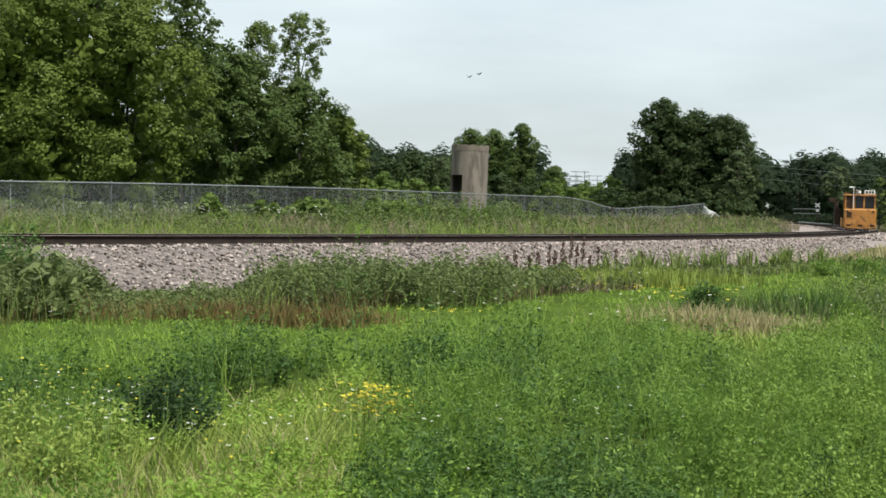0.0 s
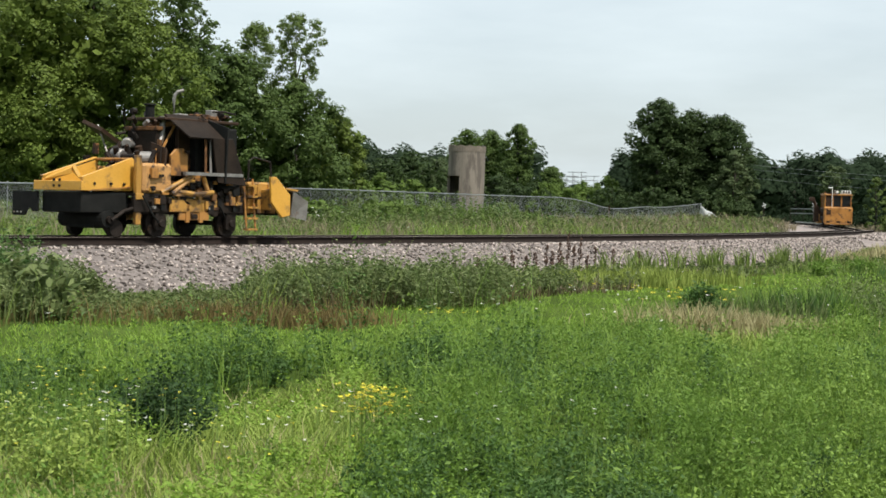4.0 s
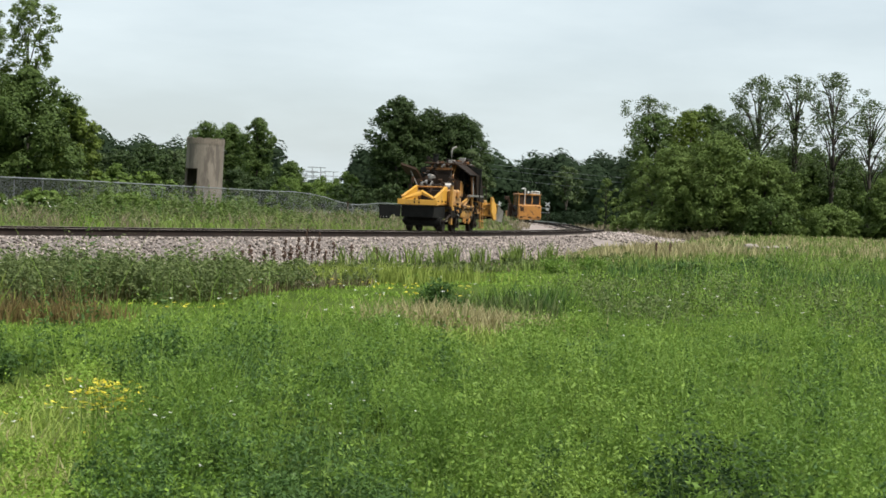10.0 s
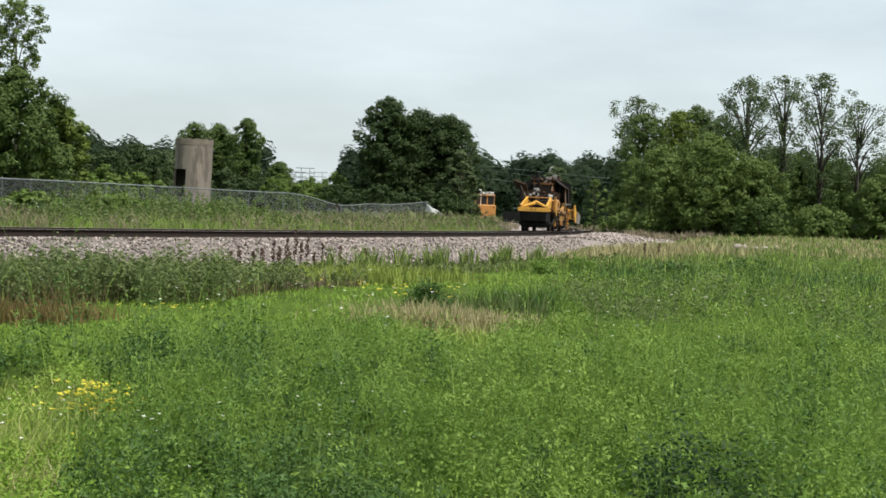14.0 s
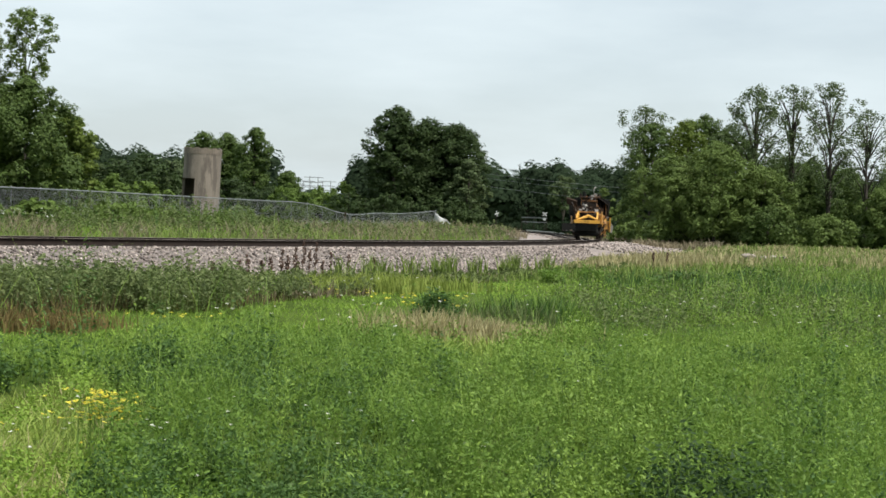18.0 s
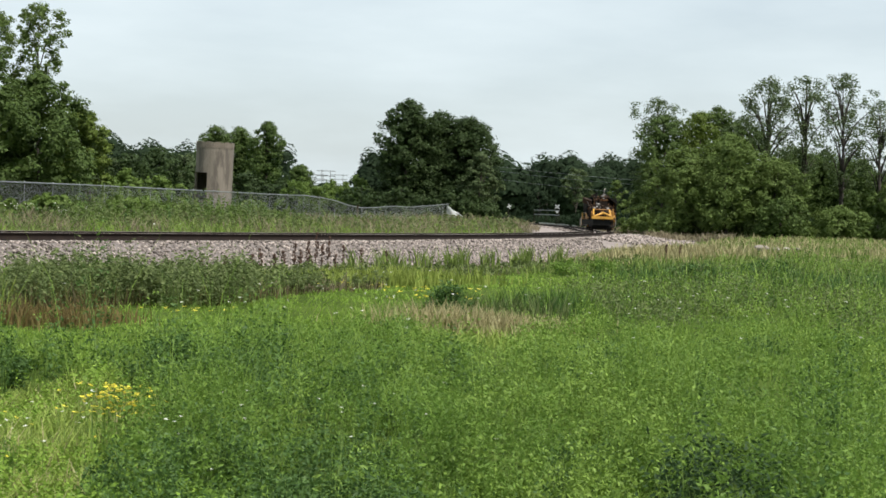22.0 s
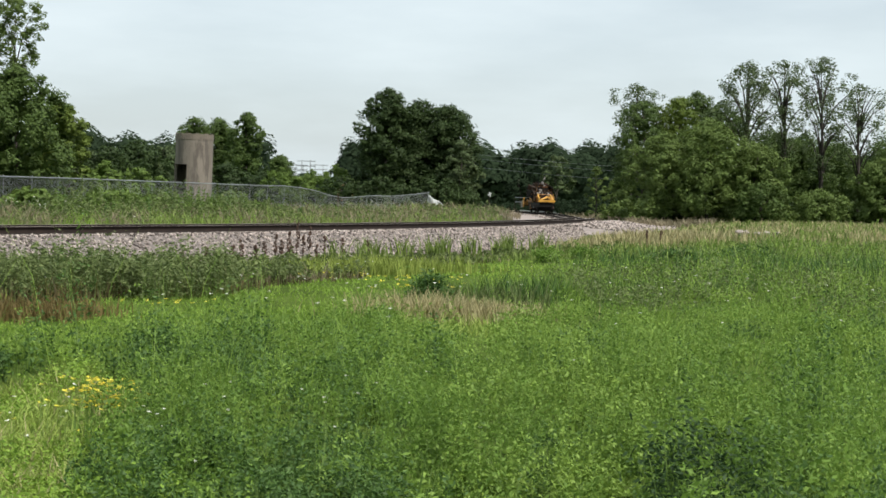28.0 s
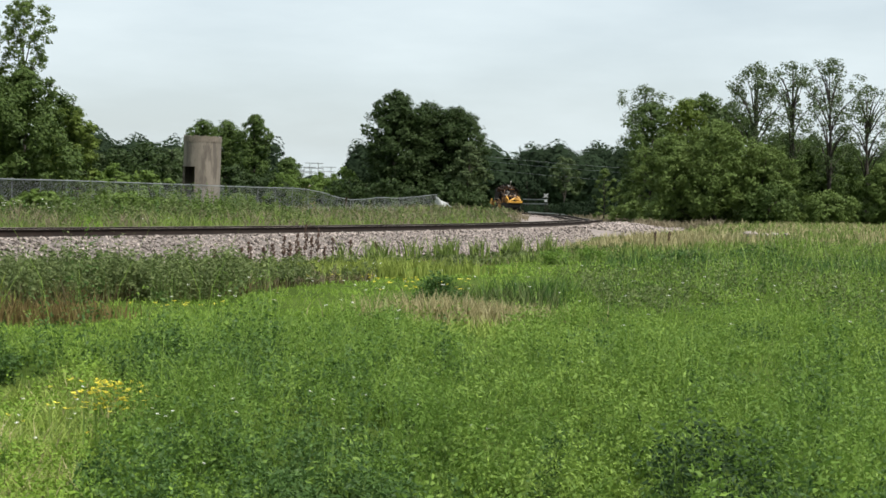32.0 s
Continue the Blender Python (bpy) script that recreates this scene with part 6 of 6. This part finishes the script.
flowers("yellow_flowers", -6.75, 10.1, 95, 0.13, 0.40, M_PETAL_Y, "yellow wild flowers in a loose patch", 401, 0.027)
flowers("yellow_flowers", -14.5, 9.6, 26, 1.2, 0.30, M_PETAL_Y, "scattered yellow wild flowers", 402, 0.018)
flowers("yellow_flowers", -4.6, 22.5, 12, 0.4, 0.16, M_PETAL_Y, "yellow wild flowers beside the mown strip", 404, 0.04)
flowers("yellow_flowers", 4.0, 25.0, 22, 0.4, 0.36, M_PETAL_Y, "yellow wild flowers in the field", 405, 0.05)
flowers("yellow_flowers", 2.9, 29.5, 26, 0.7, 0.2, M_PETAL_Y, "yellow wild flowers along the mown strip", 413, 0.045)
for i in range(9):
    bush(-8.8 + 0.62 * i + gw.uniform(-0.2, 0.2), 6.9 + gw.uniform(-0.6, 1.3), gw.uniform(0.24, 0.36), 0.26, M_LIME, "low bright green seedlings in the thin grass", 900 + i, leaves=480, size=0.042, name="seedling_clump")
flowers("yellow_flowers", -17.2, 9.4, 46, 0.42, 0.55, M_PETAL_Y, "pale yellow wild flowers on tall weeds", 411, 0.014)
flowers("white_flowers", -16.2, 8.8, 30, 0.5, 0.52, M_PETAL_W, "small white flowers on tall weeds", 412, 0.016)
flowers("white_flowers", -13.5, 9.6, 40, 0.9, 0.34, M_PETAL_W, "scattered white daisies in the grass", 406, 0.018)
flowers("white_flowers", -2, 9.0, 24, 1.4, 0.5, M_PETAL_W, "scattered white daisies in the weeds", 407, 0.014)
flowers("white_flowers", 8, 22, 90, 3.2, 0.5, M_PETAL_W, "scattered white daisies in the field", 408, 0.03, 1.2)
flowers("white_flowers", -14, 66, 160, 4.5, 0.8, M_PETAL_W, "pale seed heads near the fence", 409, 0.07, 0.7)


def tuft(az, d, r, n, h, mat, label, seed, name="grass_tuft"):
    g = np.random.default_rng(seed)
    x0, y0 = at(az, d)
    x, y = x0 + g.normal(0, r, n), y0 + g.normal(0, r * 0.6, n)
    hh = h * g.uniform(0.5, 1.2, n)
    ob = quads(name, blades(np.stack([x, y, ground_z(x, y)], -1), hh, d * 0.0008 + 0.002, g, 0.3), mat)
    tagged(ob, label, "grass", kind="stuff")


for i in range(14):
    tuft(12.0 + i * 0.7, 41 + 3.5 * math.sin(i * 2.3), 0.9, 110, 0.5, M_CLOVER_DARK, "dark green tall grass patch in the far field", 480 + i, "dark_grass_patch")
for i in range(8):
    tuft(-13.8 + i * 0.85, 21.6 + 0.35 * math.sin(i * 2.0), 0.34, 230, 0.24, M_RUST_GRASS, "reddish brown dry grass patch behind the mown strip", 460 + i, "reddish_grass_patch")
for i, (az, d, r, h) in enumerate(((7.6, 23.8, 0.4, 0.5), (8.3, 24.4, 0.45, 0.62), (9.1, 25.0, 0.45, 0.58), (9.9, 25.8, 0.5, 0.5), (10.9, 26.5, 0.5, 0.4), (6.2, 25.5, 0.4, 0.42), (5.2, 24.6, 0.25, 0.5), (12.4, 29.0, 0.6, 0.4), (14.0, 31.0, 0.7, 0.4))):
    tuft(az, d, r, 330, h * 0.72, M_SAGE if i % 3 == 0 else M_CLOVER_DARK if i % 3 == 1 else M_CLOVER, "grey-green tufted grass above the thin growth" if i % 3 == 0 else "dark green tufted grass above the thin growth", 500 + i, "dark_grass_patch")
leafy("tuft_weeds", 3600, lambda x, y, g: (weed_edge(x, y) > 0.2) & (g.random(len(x)) < smooth(0.7, 1.1, wob(x, y, 3.6, 81))), lambda x, y: 0.42 + 0.1 * wob(x, y, 2.0, 82), M_SAGE,
      "low mounds of grey-green leafy weeds in the thin growth", az=(4, 22), d=(22, 34), seed=83, size=0.0024, per=11)
tuft(6.6, 21.8, 0.5, 2000, 0.28, M_STRAW, "pale dry seeding grass patch in the field", 421, "dry_grass_patch")
tuft(4.3, 21.8, 0.45, 700, 0.36, M_STRAW, "thin dry grass patch in the field", 422, "dry_grass_patch")
tuft(13.0, 66, 1.8, 2200, 0.6, M_STRAW, "dry grass patch on the bank", 423, "dry_grass_patch")
tuft(2.0, 36, 1.2, 2600, 0.42, M_OLIVE, "yellowish olive grass patch beside the strip", 424, "lime_grass_patch")
for i in range(10):
    tuft(1.4 + i * 0.82 + 0.3 * math.sin(i * 2.1), 47 + i * 2.1, 0.22, 60, 0.75, M_GRASS, "upright reed-like grass beside the ballast", 440 + i, "reed_tuft")


def dock(az, d, h, seed):
    """A dead dark seed stalk."""
    g = random.Random(seed)
    x, y = at(az, d)
    root = empty("dock_stalk", Matrix.Translation((x, y, float(ground_z(x, y)))))
    tagged(root, "dry dark brown dock stalk beside the ballast", "weed", group="dock stalks")
    bm = bmesh.new()
    lx, ly = g.uniform(-0.06, 0.06), g.uniform(-0.06, 0.06)
    pipe(bm, [(0, 0, -0.05), (lx * 0.4, ly * 0.4, h * 0.5), (lx, ly, h)], [0.014, 0.011, 0.006], 5)
    part("stem", bm, M_SEED, root)
    bm = bmesh.new()
    for k in range(26):
        u = g.uniform(0.45, 1.0)
        w = 0.055 * (1.15 - abs(u - 0.72) * 2.2)
        p = Vector((lx * u + g.uniform(-w, w), ly * u + g.uniform(-w, w), h * u))
        bmesh.ops.create_icosphere(bm, subdivisions=1, radius=g.uniform(0.016, 0.032), matrix=Matrix.Translation(p) @ Matrix.Diagonal((1, 1, 1.5, 1)))
    part("seed_head", bm, M_SEED, root)["kind"] = "stuff"


for i, (az, d, h) in enumerate(((0.0, 44.5, 1.35), (0.45, 45.0, 1.2), (-0.75, 44, 1.05), (-0.5, 43.5, 0.9), (0.25, 46, 0.9), (-1.1, 43.5, 0.8), (-1.5, 43, 0.7), (1.0, 47, 0.85), (-3.2, 41, 0.65), (-2.3, 42, 0.7), (-4.1, 40.5, 0.6), (1.7, 48, 0.8),
                                (0.8, 45, 0.7), (-1.9, 42.2, 0.85), (-0.15, 43.2, 0.75), (2.6, 50, 0.75), (-0.3, 45.4, 1.0), (12.6, 64, 0.7), (13.1, 64.5, 0.65))):
    dock(az, d, h, 500 + i)


def marker_post(az, d, h):
    x, y = at(az, d)
    root = empty("marker_post", Matrix.Translation((x, y, float(ground_z(x, y)))))
    tagged(root, "thin rusty brown marker post in the grass", "post")
    bm = box(bmesh.new(), (-0.035, -0.02, -0.1), (0.035, 0.02, h - 0.28))
    part("stake", bm, M_WOOD, root, bevel=0.005)
    bm = box(bmesh.new(), (-0.05, -0.028, h - 0.28), (0.05, 0.028, h))
    part("cap", bm, M_HOOD, root, "rusty brown cap", bevel=0.008)


marker_post(1.46, 108, 1.35)


def crossing_sign(az, d, face, up, tilt, plate_too):
    """up: height of the crossed boards over the viewpoint's level ground."""
    x, y = at(az, d)
    z = float(ground_z(x, y))
    up = up - z
    root = empty("crossing_sign", Matrix.Translation((x, y, z)) @ pose(0, 0, 0, 0, 0, face))
    tagged(root, "pale grey crossbuck sign on a dark post at the crossing", "sign")
    part("post", rod(bmesh.new(), (0, 0, -0.1), (0, 0, up + 0.2), 0.05, seg=8), M_GREASE, root)
    for a in (42, -42):
        bm = bmesh.new()
        box(bm, (-0.36, -0.045 - 0.012 * (a > 0), -0.075), (0.36, -0.03 - 0.012 * (a > 0), 0.075), pose(0, -0.05, up, 0, a + tilt, 0))
        part("crossbuck_board", bm, M_SIGN, root)
    if plate_too:
        part("track_plate", box(bmesh.new(), (-0.17, -0.11, up - 0.78), (0.17, -0.09, up - 0.48)), M_SIGN, root)


crossing_sign(8.67, 196, -8, 2.76, 0, True)
crossing_sign(6.92, 205, 38, 2.62, 25, False)


def guardrail():
    x0, y0 = at(7.85, 212)
    x1, y1 = at(8.75, 204)
    root = empty("guardrail", Matrix.Identity(4))
    tagged(root, "dull steel two-rail barrier on posts beside the far road", "guardrail")
    for k in range(3):
        u = k / 2
        x, y = x0 + (x1 - x0) * u, y0 + (y1 - y0) * u
        part("post", box(bmesh.new(), (x - 0.035, y - 0.035, float(ground_z(x, y)) - 0.2), (x + 0.035, y + 0.035, 2.3)), M_DIM_BROWN, root)
    for zz in (1.72, 2.3):
        bm = plate(bmesh.new(), [(x0, y0 - 0.12, zz + 0.08), (x1, y1 - 0.12, zz + 0.08), (x1, y1 - 0.12, zz - 0.05), (x0, y0 - 0.12, zz - 0.05)], 0.03)
        part("beam", bm, M_MESH, root)
    # Pale strip on posts, added to imitate light along the far rail.
    a, b = at(8.05, 206), at(9.6, 198)
    bm = plate(bmesh.new(), [(a[0], a[1], 0.72), (b[0], b[1], 0.52), (b[0], b[1], 0.30), (a[0], a[1], 0.50)], 0.06)
    part("kerb_rail", bm, M_SIGN, root, "pale strip standing in for the lit far rail")
    for p in (a, b, ((a[0] + b[0]) / 2, (a[1] + b[1]) / 2)):
        part("kerb_post", box(bmesh.new(), (p[0] - 0.06, p[1] + 0.05, float(ground_z(*p)) - 0.2), (p[0] + 0.06, p[1] + 0.15, 0.55)), M_WOOD, root)


guardrail()


def pylon(az, d, h, w):
    x, y = at(az, d)
    root = empty("power_pylon", Matrix.Translation((x, y, 0)))
    tagged(root, "distant grey steel power pylon with cross-arms", "pylon", group="far pylons")
    for s in (-1, 1):
        part("leg", rod(bmesh.new(), (s * w, 0, 0), (s * w, 0, h), 0.16, seg=6), M_GALV, root)
    for z in (h * 0.98, h * 0.86, h * 0.74):
        part("cross_arm", box(bmesh.new(), (-w * 2.2, -0.12, z - 0.14), (w * 2.2, 0.12, z + 0.14)), M_GALV, root)


for az, d, h, w in ((0.28, 640, 16.5, 1.7), (0.05, 700, 16, 1.6), (0.75, 760, 17.5, 1.9), (-0.2, 690, 14.5, 0.9)):
    pylon(az, d, h, w)


def far_wires():
    """Cables in front of the far woods, between two poles hidden by trees."""
    p0, p1 = at(5.2, 240), at(13.5, 215)
    root = empty("overhead_line", Matrix.Identity(4))
    tagged(root, "sagging power cables on wooden poles before the woods", "power line")
    for (x, y) in (p0, p1):
        part("pole", rod(bmesh.new(), (x, y, -0.3), (x, y, 9.6), 0.16, 0.11, seg=8), M_WOOD, root)
    for k, (z0, z1) in enumerate(((9.3, 6.6), (8.6, 6.0), (7.4, 4.8))):
        pts = [(p0[0] + (p1[0] - p0[0]) * u, p0[1] + (p1[1] - p0[1]) * u, z0 + (z1 - z0) * u - 1.2 * 4 * u * (1 - u) * 0.3) for u in [i / 12 for i in range(13)]]
        part("cable", pipe(bmesh.new(), pts, 0.017, 5), M_MESH, root)


far_wires()

for i, (az, d, sx, sy, sz) in enumerate(((15.9, 72, 0.26, 0.2, 0.13), (16.1, 72.5, 0.16, 0.15, 0.10), (16.5, 71, 0.15, 0.2, 0.11), (16.8, 72, 0.22, 0.2, 0.10), (17.2, 73, 0.12, 0.12, 0.09))):
    x, y = at(az, d)
    g = random.Random(600 + i)
    bm = bmesh.new()
    bmesh.ops.create_icosphere(bm, subdivisions=2, radius=1)
    for v in bm.verts:
        v.co *= 1 + 0.22 * noise.noise(v.co * 1.6 + Vector((i * 7, 0, 0)))
        v.co = Vector((v.co.x * sx, v.co.y * sy, v.co.z * sz))
    ob = part("boulder", bm, M_DUST)
    ob.matrix_world = Matrix.Translation((x, y, float(ground_z(x, y)) + sz * 0.5 + 0.25))
    tagged(ob, "pale broken concrete lump on the grassy bank", "rubble", group="rubble on the bank")


def bird():
    root = empty("bird", Matrix.Identity(4))
    tagged(root, "small dark bird in flight", "bird")
    bm = bmesh.new()
    pipe(bm, [(-0.17, 0, 0.0), (-0.1, 0, 0), (0.02, 0, 0.01), (0.11, 0, 0.02), (0.15, 0, 0.025), (0.19, 0, 0.02)], [0.012, 0.03, 0.045, 0.035, 0.028, 0.004], 8)
    part("body", bm, M_BIRD, root, smooth=True)
    part("tail", plate(bmesh.new(), [(-0.13, 0.02, 0.005), (-0.13, -0.02, 0.005), (-0.27, -0.045, 0.0), (-0.27, 0.045, 0.0)], 0.008), M_BIRD, root)
    wings = []
    for s in (1, -1):
        bm = plate(bmesh.new(), [(0.07, 0, 0.0), (-0.06, 0, 0.0), (-0.08, s * 0.24, 0.02), (0.02, s * 0.30, 0.02)], 0.008)
        w = part("wing", bm, M_BIRD, root)
        w.location = (0.02, s * 0.03, 0.02)
        wings.append((w, s))
    return root, wings


birds = [bird() for _ in range(7)]


def sky_at(az, el, d):
    return (d * math.sin(radians(az)), d * math.cos(radians(az)), EYE[2] + d * math.tan(radians(el)))


ties()


# ---- what moves ----
def travel(t):
    """Metres along the track of the regulator's stack at t seconds."""
    u = t - 4.5
    return 5.559 * u - 0.0033 * u * u


def ride(thing, wheels, s_of):
    rows = []
    for i in range(0, 65):
        t = i * 0.5
        s = s_of(t)
        x, y = on_track(s)
        rows.append((t, pose(float(x), float(y), RAIL_TOP - float(dip(s)), 0, 0, 90 - math.degrees(heading(s)))))
    walk(thing, rows)
    for w in wheels:
        p = w.location.copy()
        turn, s0 = [], s_of(0)
        for i in range(0, 32 * 15 + 1):
            t = i / 15
            turn.append((t, pose(p.x, p.y, p.z, 0, math.degrees((s_of(t) - s0) / 0.34), 0)))
        walk(w, turn)


def fly(thing, wings, stops, lands):
    """stops: seconds, azimuth, elevation, distance. The wings beat until it lands."""
    rows = []
    for k, (t, az, el, dist) in enumerate(stops):
        p = Vector(sky_at(az, el, dist))
        b = stops[min(k + 1, len(stops) - 1)]
        a = stops[max(min(k, len(stops) - 2), 0)]
        way = Vector(sky_at(*b[1:])) - Vector(sky_at(*a[1:]))
        if way.length > 0.01:
            yaw = math.degrees(math.atan2(way.y, way.x))
        rows.append((t, pose(*p, 0, 0, yaw)))
    walk(thing, rows)
    for w, s in wings:
        beat = [(i * 0.1, pose(*w.location, s * (38 * math.sin(i * 1.9 + 0.4) + 8), 0, 0)) for i in range(int(lands * 10))]
        walk(w, beat + [(lands, pose(*w.location, -s * 12, 0, 0)), (32.0, pose(*w.location, -s * 12, 0, 0))])


def motions():
    fly(*birds[0], [(0, -3.82, 4.6, 130), (0.5, -2.3, 3.56, 135), (1, -0.9, 2.4, 142), (1.5, 0.4, 1.2, 152), (2.2, 1.6, 0.1, 166), (2.8, 2.0, -0.35, 176), (32, 2.0, -0.35, 176)], 2.8)
    fly(*birds[1], [(0, -3.46, 4.71, 132), (0.5, -1.67, 3.79, 137), (1, -0.4, 2.6, 144), (1.5, 0.9, 1.3, 154), (2.2, 2.0, 0.2, 168), (2.9, 2.6, -0.35, 178), (32, 2.6, -0.35, 178)], 2.9)
    fly(*birds[2], [(0, -20, 10.5, 110), (3, -15.5, 9.0, 115), (5.2, -10.5, 5.2, 122), (6, -8.05, 4.39, 126), (6.5, -6.45, 4.05, 129), (7, -5.39, 3.59, 133), (7.5, -4.89, 3.15, 138), (8, -5.0, 2.77, 144), (9, -4.5, 2.48, 152), (9.8, -3.9, 1.6, 162), (10.6, -3.5, -0.3, 172), (32, -3.5, -0.3, 172)], 10.6)
    fly(*birds[3], [(0.0, -23.5, 10.0, 108.0), (4.5, -21.0, 8.5, 114.0), (7.0, -8.06, 4.32, 130.0), (8.0, -5.37, 2.8, 142.0), (9.0, -4.42, 2.45, 155.0), (9.8, -3.9, 1.3, 165.0), (10.6, -3.5, -0.3, 173.0), (32.0, -3.5, -0.3, 173.0)], 10.6)
    fly(*birds[4], [(0.0, -23.9, 10.3, 108.0), (4.5, -21.4, 8.7, 114.0), (7.0, -7.45, 3.38, 131.0), (8.0, -5.04, 2.51, 143.0), (9.0, -4.56, 2.42, 156.0), (9.9, -4.02, 1.3, 166.0), (10.7, -3.65, -0.3, 174.0), (32.0, -3.65, -0.3, 174.0)], 10.7)
    fly(*birds[5], [(0.0, -24.3, 10.6, 108.0), (4.5, -21.8, 8.9, 114.0), (7.0, -9.5, 3.77, 132.0), (8.0, -6.39, 3.01, 144.0), (9.0, -4.75, 2.39, 157.0), (10.0, -4.14, 1.3, 167.0), (10.8, -3.8, -0.3, 175.0), (32.0, -3.8, -0.3, 175.0)], 10.8)
    fly(*birds[6], [(0.0, -24.7, 10.9, 108.0), (4.5, -22.2, 9.1, 114.0), (7.0, -9.91, 4.34, 133.0), (8.0, -7.2, 3.09, 145.0), (9.0, -5.02, 2.6, 158.0), (10.1, -4.26, 1.3, 168.0), (10.9, -3.95, -0.3, 176.0), (32.0, -3.95, -0.3, 176.0)], 10.9)
    ride(machine, machine_wheels, travel)
    ride(lead, lead_wheels, lambda t: 101.5 + 4.05 * t)


motions()
